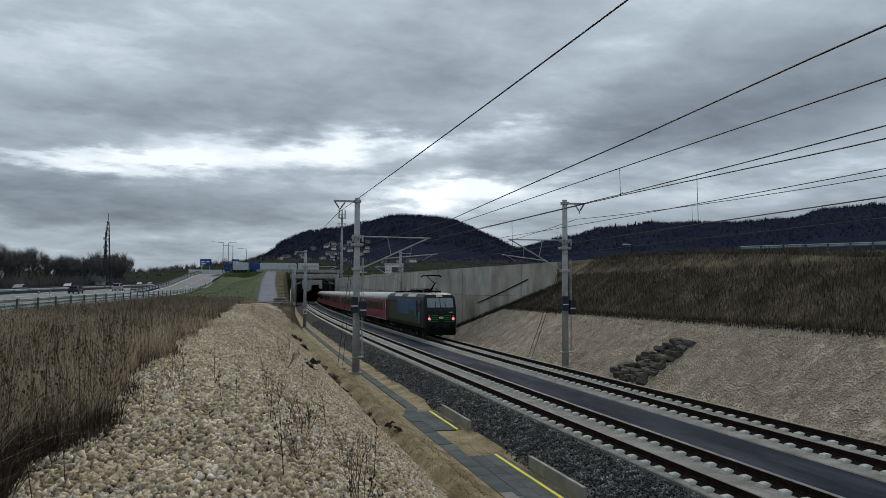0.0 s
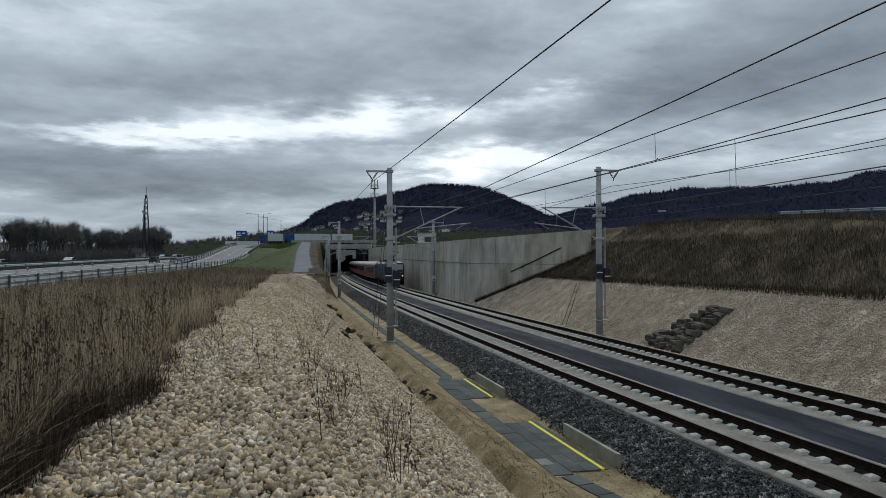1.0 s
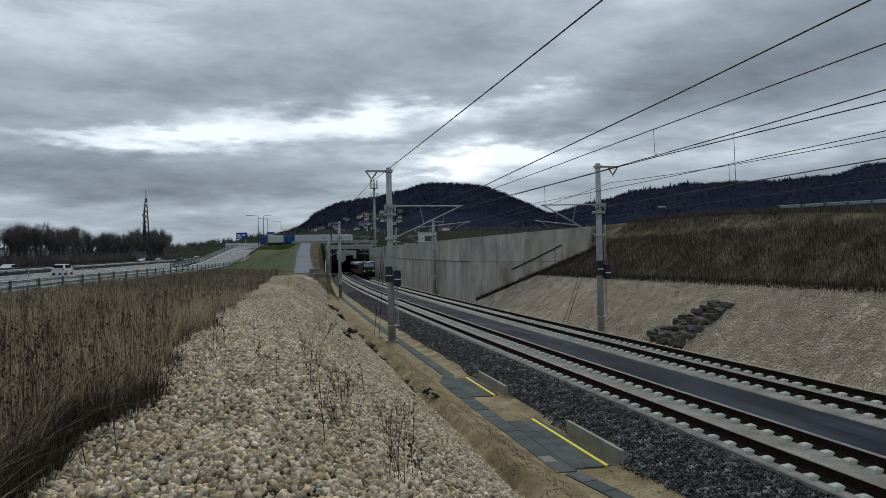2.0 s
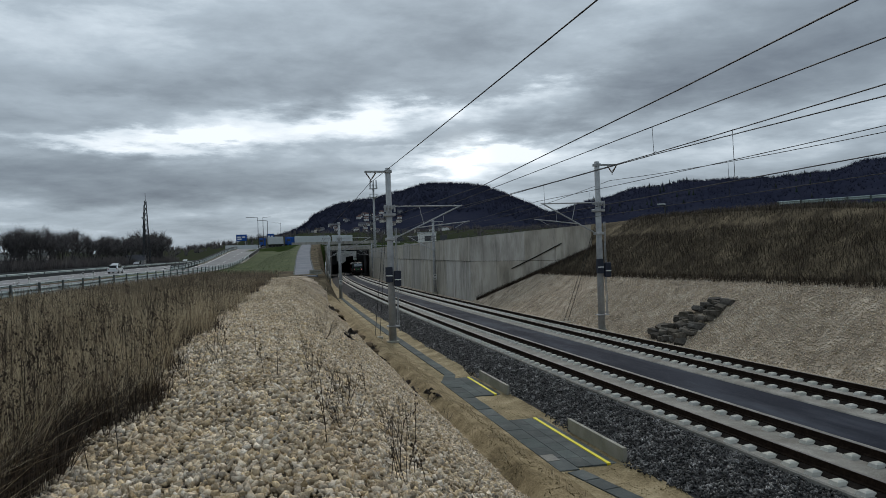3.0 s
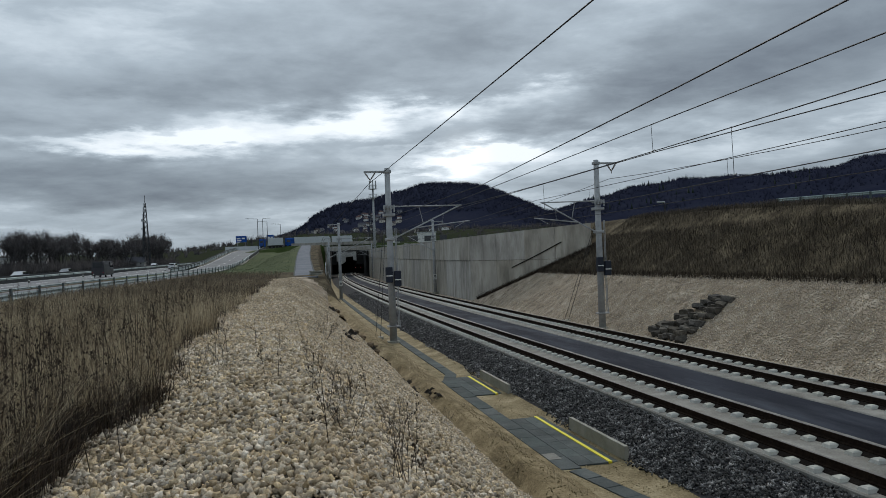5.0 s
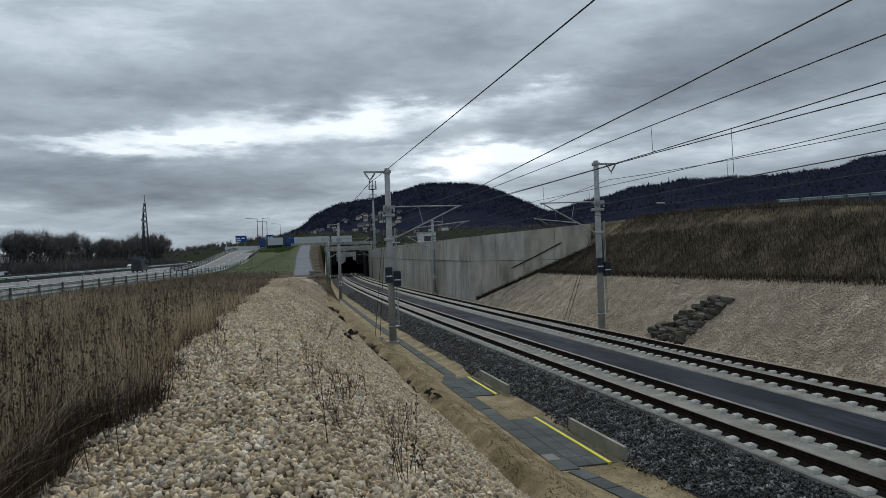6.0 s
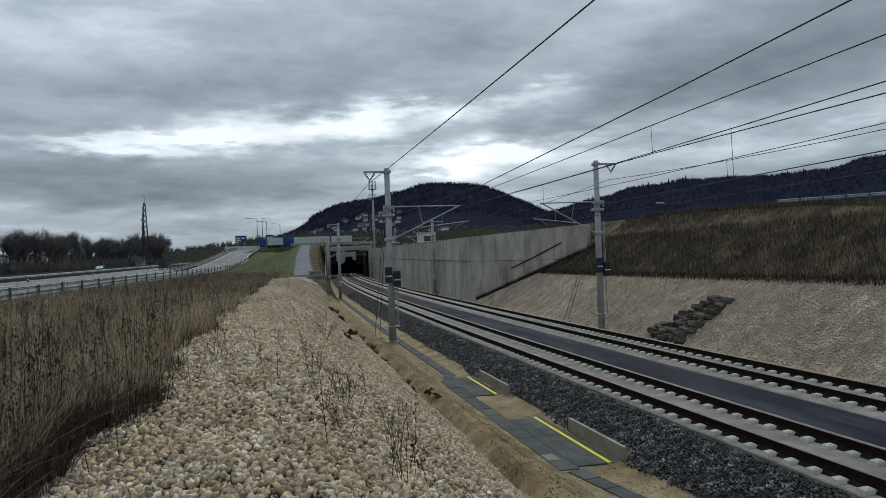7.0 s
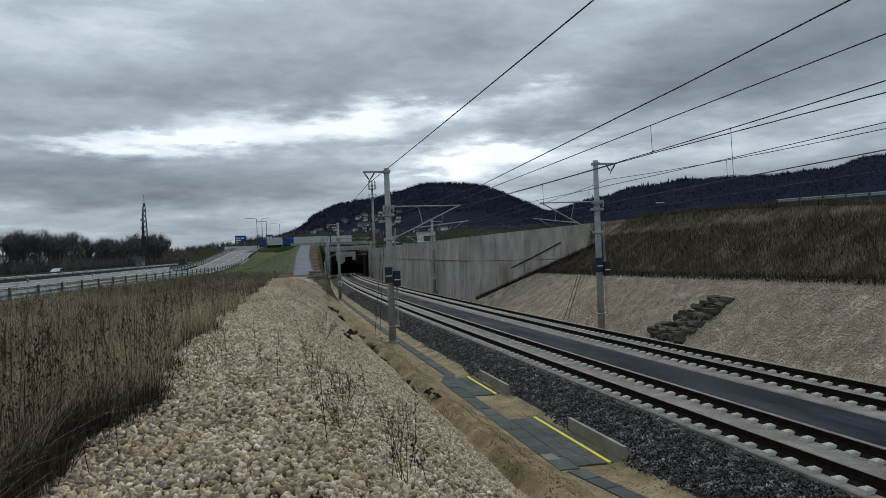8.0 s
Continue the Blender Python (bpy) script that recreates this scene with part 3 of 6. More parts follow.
def build_mast(u, y, base, tall, side, detail=True):
    """A tapered pole; side +1 carries its arm to the right."""
    at = along(u, y, base)
    t = thing("catenary_mast", "grey catenary mast with cantilever arm and top bracket beside the track", "mast", Matrix.Translation(at), "catenary masts along the line")
    bm = bmesh.new()
    rod(bm, (0, 0, -0.4), (0, 0, tall), 0.235, 0.165, 14)
    part("pole", bm, M_GALV, t, "grey tapered pole", True)
    bm = bmesh.new()
    rod(bm, (0, 0, -0.5), (0, 0, 0.12), 0.42, 0.40, 14)
    part("footing", bm, M_KERB, t)
    s = -side
    zt = tall - 0.22
    bm = bmesh.new()
    block(bm, min(0, s * 1.45), max(0, s * 1.45), -0.05, 0.05, zt - 0.06, zt + 0.06, 0.01)
    block(bm, -0.22, 0.22, -0.2, 0.2, zt - 0.09, zt + 0.09, 0.02)
    part("top_bracket", bm, M_GALV, t)
    bm = bmesh.new()
    for e in (0.75, 1.38):
        pts = [Vector((s * e, 0, zt - 0.06)), Vector((s * 1.07, 0, zt - 0.52))]
        rod(bm, pts[0], pts[1], 0.03)
        for k in range(1, 7):
            c = pts[0].lerp(pts[1], k / 8)
            d = (pts[1] - pts[0]).normalized()
            rod(bm, c - d * 0.012, c + d * 0.012, 0.06, sides=8)
    rod(bm, (s * 1.07, 0, zt - 0.5), (s * 1.07, 0, zt - 0.68), 0.025)
    part("insulator", bm, M_PORC, t, "V-shaped insulator string")
    # cantilever
    zc = 7.8 - base
    reach = side * (TRACK_1 - u if side > 0 else u - TRACK_2)
    low = Vector((side * 0.2, 0, zc - 2.0))
    tip = Vector((reach * 0.98, 0, zc))
    bm = bmesh.new()
    rod(bm, low, tip, 0.045, sides=8)
    rod(bm, (side * 0.2, 0, zc + 0.02), tip + Vector((side * 0.12, 0, 0)), 0.04, sides=8)
    mid = low.lerp(tip, 0.45)
    rod(bm, mid, (mid.x - side * 0.25, 0, zc + 0.02), 0.02)
    part("cantilever", bm, M_GALV, t, "galvanised tubular cantilever")
    bm = bmesh.new()
    a = low.lerp(tip, 0.33)
    b = Vector((reach + side * 0.5, 0, a.z + 0.35))
    rod(bm, a, b, 0.035, sides=8)
    rod(bm, b - Vector((side * 0.25, 0, 0.02)), (reach - side * 0.45, 0, 6.42 - base), 0.018)
    rod(bm, a.lerp(b, 0.5), low.lerp(tip, 0.75), 0.01)
    part("registration_arm", bm, M_GALV, t)
    for zz, w in ((zc - 0.02, 0.30), (zc - 2.0, 0.28), (zc - 0.5, 0.36)):
        bm = bmesh.new()
        block(bm, -w, w, -0.27, 0.27, zz - 0.09, zz + 0.09, 0.03)
        part("clamp", bm, M_GALV, t)
    for k in range(4):
        bm = bmesh.new()
        rod(bm, (-0.3 + 0.2 * k, -0.3, zc - 0.34 + 0.06 * (k % 3)), (-0.3 + 0.2 * k, -0.3, zc + 0.1), 0.055, sides=8)
        part("bracket_tube", bm, M_GALV, t)
    if detail:
        for k, (x0, z0) in enumerate(((-0.18, 3.75), (0.34, 3.5))):
            bm = bmesh.new()
            block(bm, x0 - 0.21, x0 + 0.21, -0.52, -0.24, z0, z0 + 0.95, 0.03)
            c = part("switch_cabinet", bm, M_BOX, t, "dark blue-grey cabinet")
            bm = bmesh.new()
            block(bm, x0 - 0.2, x0 + 0.2, -0.535, -0.52, z0 + 0.38, z0 + 0.44)
            part("pale_band", bm, M_PLATE, c)
        bm = bmesh.new()
        for dx in (0.32, 0.40):
            rod(bm, (dx * 1.0, -0.1, 1.05), (dx * 1.0, -0.1, 7.1), 0.022)
        part("conduit", bm, M_GALV, t)
        bm = bmesh.new()
        block(bm, -0.34, 0.44, -0.26, 0.26, 1.0, 1.07, 0.01)
        rod(bm, (0.42, -0.1, 1.0), (0.42, -0.1, 1.4), 0.03)
        part("cable_clamp", bm, M_GALV, t)
    else:
        bm = bmesh.new()
        block(bm, -0.22, 0.22, -0.30, -0.26, 1.9, 2.6, 0.01)
        part("number_plate", bm, M_PLATE, t, "pale plate with unreadable dark bars")
        bm = bmesh.new()
        for k in range(3):
            block(bm, -0.14, 0.14, -0.31, -0.302, 2.02 + 0.18 * k, 2.11 + 0.18 * k)
        part("sign_bars", bm, M_BOX, t)
    return t


for k, y in enumerate(MASTS_Y):
    build_mast((6.47, 6.75, 6.9, 6.9)[k], y, -0.6, 10.8 if k == 0 else 10.6, 1, k == 0)
    build_mast(20.2 if k == 0 else 20.0, y - 0.5, -0.55 if k == 0 else -0.3, 11.05 if k == 0 else 10.3, -1, k == 0)


def build_stay(u, y, base, top_u, top_h, dy):
    t = thing("guy_wires", "pair of thin steel stay wires beside a mast", "stay wire", Matrix.Translation(along(u, y, base)), "mast stay wires")
    end = along(top_u, y + dy, top_h) - along(u, y, base)
    for s in (-0.16, 0.16):
        bm = bmesh.new()
        rod(bm, (s, 0, 0.0), (end.x + s * 0.3, end.y, end.z), 0.016, sides=5)
        part("stay", bm, M_WIRE, t)
    bm = bmesh.new()
    block(bm, -0.35, 0.35, -0.25, 0.25, -0.35, 0.08, 0.03)
    part("anchor_block", bm, M_KERB, t)


build_stay(5.75, 45.5, -0.45, 6.3, 7.4, -1.6)
build_stay(20.1, 49.0, -0.5, 20.2, 6.4, -5.6)


def build_wire(name, label, knots, sag, radius, group="overhead wires"):
    """A wire through (u, h, y) knots with a sag in each span."""
    pts = []
    for (u0, h0, y0), (u1, h1, y1) in zip(knots, knots[1:]):
        n = max(6, int(abs(y1 - y0) / 4))
        for k in range(n):
            f = k / n
            pts.append(along(mix(u0, u1, f), mix(y0, y1, f), mix(h0, h1, f) - sag * 4 * f * (1 - f)))
    pts.append(along(knots[-1][0], knots[-1][2], knots[-1][1]))
    bm = bmesh.new()
    pipe(bm, pts, radius, 6)
    return tagged(part(name, bm, M_WIRE), label, "wire", group)


def knots(u, h, zig=0.0, near=None):
    k = [(u + zig * (-1) ** i, h, y) for i, y in enumerate(MASTS_Y)]
    return [near or (u - zig, h, -13.0)] + k


W1 = "thin dark overhead wire above the track"
build_wire("feeder_wire", "dark feeder wire on the mast brackets", knots(5.35, 9.3, 0, (5.45, 8.78, -14)), 0.2, 0.016)
build_wire("feeder_wire", "dark feeder wire on the mast brackets", knots(21.3, 9.3, 0, (21.3, 9.2, -14)), 0.80, 0.016)
build_wire("messenger_wire", W1, [(8.0, 8.45, -14), (8.5, 8.13, 9), (8.55, 7.98, 14), (9.0, 7.75, 31), (8.7, 7.85, 43.5), (6.6, 8.3, 99)], 0.0, 0.016)
build_wire("messenger_wire", W1, [(10.4, 8.3, -13), (10.4, 8.08, 10.3), (10.4, 7.99, 24.7), (10.4, 7.9, 43.5), (9.6, 8.0, 99)], 0.0, 0.014)
build_wire("messenger_wire", W1, knots(11.1, 7.8, 0.1), 0.35, 0.014)
build_wire("messenger_wire", W1, knots(16.3, 8.0, -0.1), 0.27, 0.014)
build_wire("contact_wire", W1, [(10.4, 6.85, -13), (10.4, 7.07, 10.3), (10.4, 7.23, 18.2), (10.8, 7.55, 43.5)], 0.0, 0.013)
build_wire("contact_wire", W1, knots(11.1, 6.2, 0.15), 0.02, 0.013)
build_wire("contact_wire", W1, knots(16.3, 6.45, -0.15), 0.02, 0.013)


def build_dropper(u, y, h0, h1):
    bm = bmesh.new()
    a, b = along(u, y, h0), along(u + 0.03, y, h1)
    rod(bm, a, b, 0.007, sides=5)
    rod(bm, b + Vector((-0.05, 0, 0.02)), b + Vector((0.08, 0, 0.10)), 0.008, sides=5)
    tagged(part("dropper", bm, M_WIRE), "thin dropper between messenger and contact wire", "wire", "wire droppers")


for u, h0, h1, shares in ((11.1, 7.8, 6.2, (0.28, 0.507, 0.74)), (16.3, 8.0, 6.45, (0.30, 0.643, 0.86))):
    for a, b in zip((-13,) + MASTS_Y, MASTS_Y):
        for f in shares:
            build_dropper(u, mix(a, b, f), h0 - 0.32 * 4 * f * (1 - f), h1)
build_dropper(10.4, 18.3, 8.03, 7.24)

# ---------------------------------------------------------------- the train
M_RED = material("red_coach_paint", ((0.16, 0.009, 0.020), (0.22, 0.016, 0.032)), 0.7, 0.45, bump=0.0, spec=0.4)
M_ROOF = material("grey_roof", ((0.30, 0.29, 0.29), (0.40, 0.39, 0.385)), 0.8, 0.6, bump=0.1)
M_GLASS = material("dark_window", ((0.012, 0.014, 0.017), (0.02, 0.022, 0.026)), 2, 0.08, bump=0.0, spec=0.6)
M_SCREEN = material("cab_glass", ((0.10, 0.12, 0.135), (0.17, 0.19, 0.205)), 2, 0.06, bump=0.0, spec=0.9)
M_BLACK = material("black_underframe", ((0.004, 0.004, 0.0045), (0.012, 0.012, 0.012)), 3, 0.85, bump=0.2, spec=0.03)
M_LOCO = material("dark_green_black_paint", ((0.005, 0.008, 0.0075), (0.009, 0.013, 0.012)), 1, 0.5, bump=0.0, spec=0.15)
M_BLUE = material("blue_side_paint", ((0.018, 0.048, 0.10), (0.032, 0.075, 0.15), (0.055, 0.12, 0.21)), 0.5, 0.4, bump=0.0)
M_GREEN = material("olive_green_paint", ((0.014, 0.026, 0.012), (0.026, 0.042, 0.018), (0.04, 0.055, 0.026)), 0.9, 0.4, bump=0.0)
M_LIME_G = material("bright_green_stripe", ((0.015, 0.16, 0.03), (0.025, 0.23, 0.045)), 2, 0.4, bump=0.0)
M_GREY = material("light_grey_paint", ((0.35, 0.36, 0.37), (0.45, 0.46, 0.47)), 1, 0.5, bump=0.0)
M_TAIL = glow("red_tail_lamp", (1.0, 0.20, 0.26), 1.1)
M_WHEEL = material("wheel_steel", ((0.02, 0.018, 0.016), (0.05, 0.045, 0.04)), 4, 0.6, 0.5)


def body_shell(bm, outline, stations):
    """Carries a cross-section (x, z) through stations of (y, width scale, drop, lean)."""
    rings = []
    for y, sx, cut in stations:
        rings.append([bm.verts.new((x * sx, y, min(z, cut))) for x, z in outline])
    n = len(outline)
    for a, b in zip(rings, rings[1:]):
        for k in range(n):
            bm.faces.new((a[k], a[(k + 1) % n], b[(k + 1) % n], b[k]))
    bm.faces.new(rings[0])
    bm.faces.new(rings[-1][::-1])


def bogie(parent, y):
    bm = bmesh.new()
    for s in (-1, 1):
        block(bm, s * 1.0 - 0.09, s * 1.0 + 0.09, y - 1.7, y + 1.7, 0.50, 0.78, 0.04)
        block(bm, s * 1.12 - 0.12, s * 1.12 + 0.12, y - 0.35, y + 0.35, 0.45, 0.95, 0.05)
    block(bm, -0.95, 0.95, y - 0.3, y + 0.3, 0.5, 0.8, 0.03)
    b = part("bogie", bm, M_BLACK, parent)
    for dy in (-1.3, 1.3):
        bm = bmesh.new()
        for s in (-1, 1):
            rod(bm, (s * 0.69, y + dy, 0.5), (s * 0.82, y + dy, 0.5), 0.50, sides=18)
        rod(bm, (-0.7, y + dy, 0.5), (0.7, y + dy, 0.5), 0.09, sides=8)
        part("wheelset", bm, M_WHEEL, b)


def build_loco():
    """Origin on the rail heads at the tail end; the body runs towards +y."""
    t = thing("locomotive", "dark electric locomotive with blue sides, green stripes and red tail lamps", "locomotive")
    side = ((-1.44, 0.95), (1.44, 0.95), (1.49, 1.25), (1.5, 2.6), (1.48, 3.3), (1.40, 3.66), (1.22, 3.92), (0.9, 4.05), (-0.9, 4.05), (-1.22, 3.92), (-1.40, 3.66), (-1.48, 3.3), (-1.5, 2.6), (-1.49, 1.25))
    L = 18.9
    bm = bmesh.new()
    nose = ((0.0, 0.86, 2.2), (0.05, 0.91, 2.45), (0.22, 0.955, 2.75), (0.60, 0.98, 3.65), (0.80, 0.985, 3.88), (1.15, 0.995, 4.0), (1.7, 1.0, 4.05))
    body_shell(bm, side, nose + tuple((L - y, w, z) for y, w, z in nose[::-1]))
    body = part("body", bm, M_LOCO, t, "glossy near-black body")
    for s in (-1, 1):
        x0, x1 = sorted((s * 1.497, s * 1.525))
        for mat, y0, y1, z0, z1, nm, lb in ((M_BLUE, 3.2, 12.2, 1.95, 3.38, "side_panel", "blue picture panel"), (M_GREEN, 2.0, 17.2, 1.26, 1.92, "lower_panel", "olive green lower panel"),
                                     (M_GREEN, 12.25, 17.0, 1.95, 3.0, "side_panel", "olive green panel"), (M_GREEN, 4.0, 6.5, 1.96, 2.45, "hill_motif", "green motif")):
            bm = bmesh.new()
            off = s * (0.012 if nm == "hill_motif" else 0)
            block(bm, x0 + off, x1 + off, y0, y1, z0, z1, 0.008)
            part(nm, bm, mat, t, lb)
        bm = bmesh.new()
        block(bm, min(s * 1.49, s * 1.53), max(s * 1.49, s * 1.53), 1.6, 2.5, 1.27, 3.3, 0.01)
        d = part("cab_door", bm, M_BLUE, t, "blue cab door")
        bm = bmesh.new()
        block(bm, min(s * 1.52, s * 1.536), max(s * 1.52, s * 1.536), 1.75, 2.35, 2.35, 3.1)
        part("door_window", bm, M_GLASS, d)
        for y in (4.0, 10.5):
            bm = bmesh.new()
            vs = block(bm, -0.02, 0.02, y, y + 3.6, -0.17, 0.17, 0.01)
            turn = Matrix.Translation((s * 1.335, 0, 3.80)) @ Matrix.Rotation(-s * radians(35), 4, "Y")
            for v in bm.verts:
                v.co = turn @ v.co
            part("roof_grille", bm, M_GREY, t, "pale louvred roof edge")
    # cab front: screens follow the rake of the nose
    def on_nose(x0, x1, z0, z1, out=0.02):
        b = bmesh.new()
        ring = []
        for o in (out, -0.03):
            for x, z in ((x0, z0), (x1, z0), (x1, z1), (x0, z1)):
                y = broken(((1.0, 0.0), (2.2, 0.0), (2.45, 0.05), (2.75, 0.22), (3.65, 0.60), (3.88, 0.80)), z)
                ring.append(b.verts.new((x, y - o, z)))
        for f in ((0, 1, 2, 3), (7, 6, 5, 4), (0, 4, 5, 1), (1, 5, 6, 2), (2, 6, 7, 3), (3, 7, 4, 0)):
            b.faces.new([ring[i] for i in f])
        return b
    part("windscreen", on_nose(-1.18, -0.03, 2.76, 3.6, 0.03), M_SCREEN, t, "pale reflecting cab window")
    part("windscreen", on_nose(0.03, 1.18, 2.76, 3.6, 0.03), M_SCREEN, t, "pale reflecting cab window")
    part("destination_panel", on_nose(-0.28, 0.28, 3.68, 3.84, 0.03), M_GREY, t)
    for x in (-0.45, 0.45):
        part("wiper", on_nose(x - 0.02, x + 0.02, 2.78, 3.3, 0.05), M_BLACK, t)
    part("nose_panel", on_nose(-1.22, 1.22, 1.5, 2.12, 0.02), M_LOCO, t, "green nose band")
    for z, half in ((1.56, 1.22), (1.74, 1.0), (1.90, 0.95), (2.05, 0.9)):
        for a, b in ((-half, -0.26), (0.26, half)):
            part("nose_stripe", on_nose(a, b, z - 0.028, z + 0.028, 0.03), M_LIME_G, t, "bright green stripe")
    part("nose_badge", on_nose(-0.2, 0.2, 1.78, 1.96, 0.04), M_GREY, t, "pale badge")
    part("plate_bar", on_nose(0.75, 1.1, 2.32, 2.38, 0.03), M_GREY, t, "pale bar of small writing")
    for x in (-1.08, 1.08):
        b = bmesh.new()
        block(b, x - 0.2, x + 0.2, -0.06, 0.05, 1.62, 2.15, 0.04)
        h = part("lamp_housing", b, M_BLACK, t)
        b = bmesh.new()
        rod(b, (x, -0.085, 1.78), (x, -0.03, 1.78), 0.125, sides=14)
        part("tail_lamp", b, M_TAIL, h, "lit red tail lamp")
        b = bmesh.new()
        rod(b, (x, -0.08, 2.02), (x, -0.03, 2.02), 0.09, sides=12)
        part("headlamp", b, M_SCREEN, h)
    bm = bmesh.new()
    block(bm, -1.35, 1.35, -0.05, 0.6, 0.35, 1.0, 0.08)
    block(bm, -1.25, 1.25, 0.5, L - 0.5, 0.6, 1.0, 0.05)
    block(bm, -1.1, 1.1, 7.0, 12.0, 0.3, 0.75, 0.06)
    part("underframe", bm, M_BLACK, t)
    for x in (-0.875, 0.875):
        b = bmesh.new()
        rod(b, (x, 0.0, 1.06), (x, -0.42, 1.06), 0.09, sides=10)
        rod(b, (x, -0.42, 1.06), (x, -0.5, 1.06), 0.24, sides=14)
        part("buffer", b, M_BLACK, t)
    bm = bmesh.new()
    block(bm, -0.12, 0.12, -0.4, 0.2, 0.85, 1.15, 0.03)
    part("coupling", bm, M_BLACK, t)
    for y in (4.6, L - 4.6):
        bogie(t, y)
    # roof gear and raised pantograph
    for k in range(9):
        bm = bmesh.new()
        x, y = 0.5 * (-1) ** k, 3.4 + k * 1.35
        rod(bm, (x, y, 4.0), (x, y, 4.42), 0.05, sides=8)
        for z in (4.1, 4.2, 4.3):
            rod(bm, (x, y, z), (x, y, z + 0.04), 0.12, sides=8)
        part("roof_insulator", bm, M_PORC, t)
    for x0, x1, y0, y1, z1 in ((-0.75, 0.1, 5.8, 9.5, 4.34), (0.15, 0.8, 10.5, 13.5, 4.28), (-0.9, 0.9, 14.2, 16.5, 4.22), (0.2, 0.85, 6.6, 8.2, 4.4)):
        bm = bmesh.new()
        block(bm, x0, x1, y0, y1, 4.03, z1, 0.05)
        part("roof_box", bm, M_BLACK, t, "dark roof housing")
    bm = bmesh.new()
    rod(bm, (0.5, 3.4, 4.43), (0.5, 14.2, 4.43), 0.03)
    part("busbar", bm, M_WIRE, t)
    bm = bmesh.new()
    block(bm, -0.6, 0.6, 2.3, 4.1, 4.12, 4.24, 0.03)
    for x, y in ((-0.5, 2.4), (0.5, 2.4), (-0.5, 4.0), (0.5, 4.0)):
        rod(bm, (x, y, 4.0), (x, y, 4.14), 0.06, sides=8)
    panto = part("pantograph", bm, M_BLACK, t, "raised black single-arm pantograph")
    bm = bmesh.new()
    rod(bm, (0, 3.9, 4.24), (0, 2.2, 4.95), 0.075, 0.06, 8)
    part("lower_arm", bm, M_BLACK, panto)
    bm = bmesh.new()
    for sx in (-1, 1):
        rod(bm, (sx * 0.1, 2.2, 4.95), (sx * 0.45, 3.7, 5.62), 0.035, sides=6)
    rod(bm, (-0.45, 3.7, 5.62), (0.45, 3.7, 5.62), 0.03, sides=6)
    part("upper_arm", bm, M_BLACK, panto)
    bm = bmesh.new()
    for dy in (-0.22, 0.22):
        pipe(bm, [Vector((x, 3.7 + dy, z)) for x, z in ((-0.95, 5.5), (-0.7, 5.66), (0.7, 5.66), (0.95, 5.5))], 0.04, 5)
    part("collector_head", bm, M_BLACK, panto)
    return t


def build_coach():
    t = thing("railway_coach", "red passenger coach with a dark window band and grey roof", "railway coach", group="train coaches")
    L = 26.1
    side = ((-1.38, 0.9), (1.38, 0.9), (1.45, 1.4), (1.45, 3.2), (1.38, 3.28), (-1.38, 3.28), (-1.45, 3.2), (-1.45, 1.4))
    bm = bmesh.new()
    body_shell(bm, side, ((0.2, 0.97, 9), (0.35, 1, 9), (L - 0.35, 1, 9), (L - 0.2, 0.97, 9)))
    part("body", bm, M_RED, t, "traffic-red body")
    bm = bmesh.new()
    roof = [(1.44 * math.cos(a), 3.22 + 0.82 * math.sin(a) ** 0.8) for a in [math.pi * k / 12 for k in range(13)]]
    body_shell(bm, roof, ((0.2, 0.98, 9), (0.35, 1, 9), (L - 0.35, 1, 9), (L - 0.2, 0.98, 9)))
    part("roof", bm, M_ROOF, t, "pale grey rounded roof", True)
    for s in (-1, 1):
        a, b = sorted((s * 1.44, s * 1.462))
        bm = bmesh.new()
        block(bm, a, b, 2.4, L - 2.4, 1.95, 2.98, 0.005)
        part("window_band", bm, M_GLASS, t, "dark tinted window band")
        for y in [3.0 + 2.05 * k for k in range(10)]:
            bm = bmesh.new()
            block(bm, a + s * 0.012, b + s * 0.012, y, y + 1.5, 2.08, 2.86, 0.005)
            part("window", bm, M_GLASS, t)
        bm = bmesh.new()
        block(bm, a, b, 0.5, L - 0.5, 0.92, 0.99, 0.005)
        part("sill_stripe", bm, M_GREY, t, "pale grey lower stripe")
        for y in (0.8, L - 1.8):
            bm = bmesh.new()
            block(bm, a - 0.004, b + 0.004, y, y + 1.0, 1.0, 3.1, 0.01)
            d = part("door", bm, M_RED, t)
            bm = bmesh.new()
            block(bm, a + s * 0.016, b + s * 0.016, y + 0.2, y + 0.8, 2.05, 2.9, 0.005)
            part("door_window", bm, M_GLASS, d)
        for y in (0.42, L - 0.62):
            bm = bmesh.new()
            block(bm, a, b, y, y + 0.2, 1.0, 3.1, 0.005)
            part("end_stripe", bm, M_GREY, t, "pale stripe beside the door")
    bm = bmesh.new()
    block(bm, -1.2, 1.2, 6.5, L - 6.5, 0.35, 0.95, 0.05)
    block(bm, -1.3, 1.3, 0.4, L - 0.4, 0.8, 0.95, 0.02)
    block(bm, -0.75, 0.75, -0.25, 0.25, 1.0, 3.2, 0.05)
    part("underframe", bm, M_BLACK, t)
    for y in (3.5, L - 3.5):
        bogie(t, y)
    return t


loco = build_loco()
first_coach = build_coach()
coaches = [first_coach] + [copy_thing(first_coach, Matrix.Identity(4)) for _ in range(5)]
TAIL = ((0.0, 60.2), (0.3, 75.0), (0.5, 85.4), (0.7, 96.0), (1.0, 111.6), (1.3, 128.2), (1.6, 144.4), (2.2, 178.5), (2.8, 213.0), (3.0, 224.6), (4.0, 280.0), (6.0, 390.0), (8.0, 500.0))


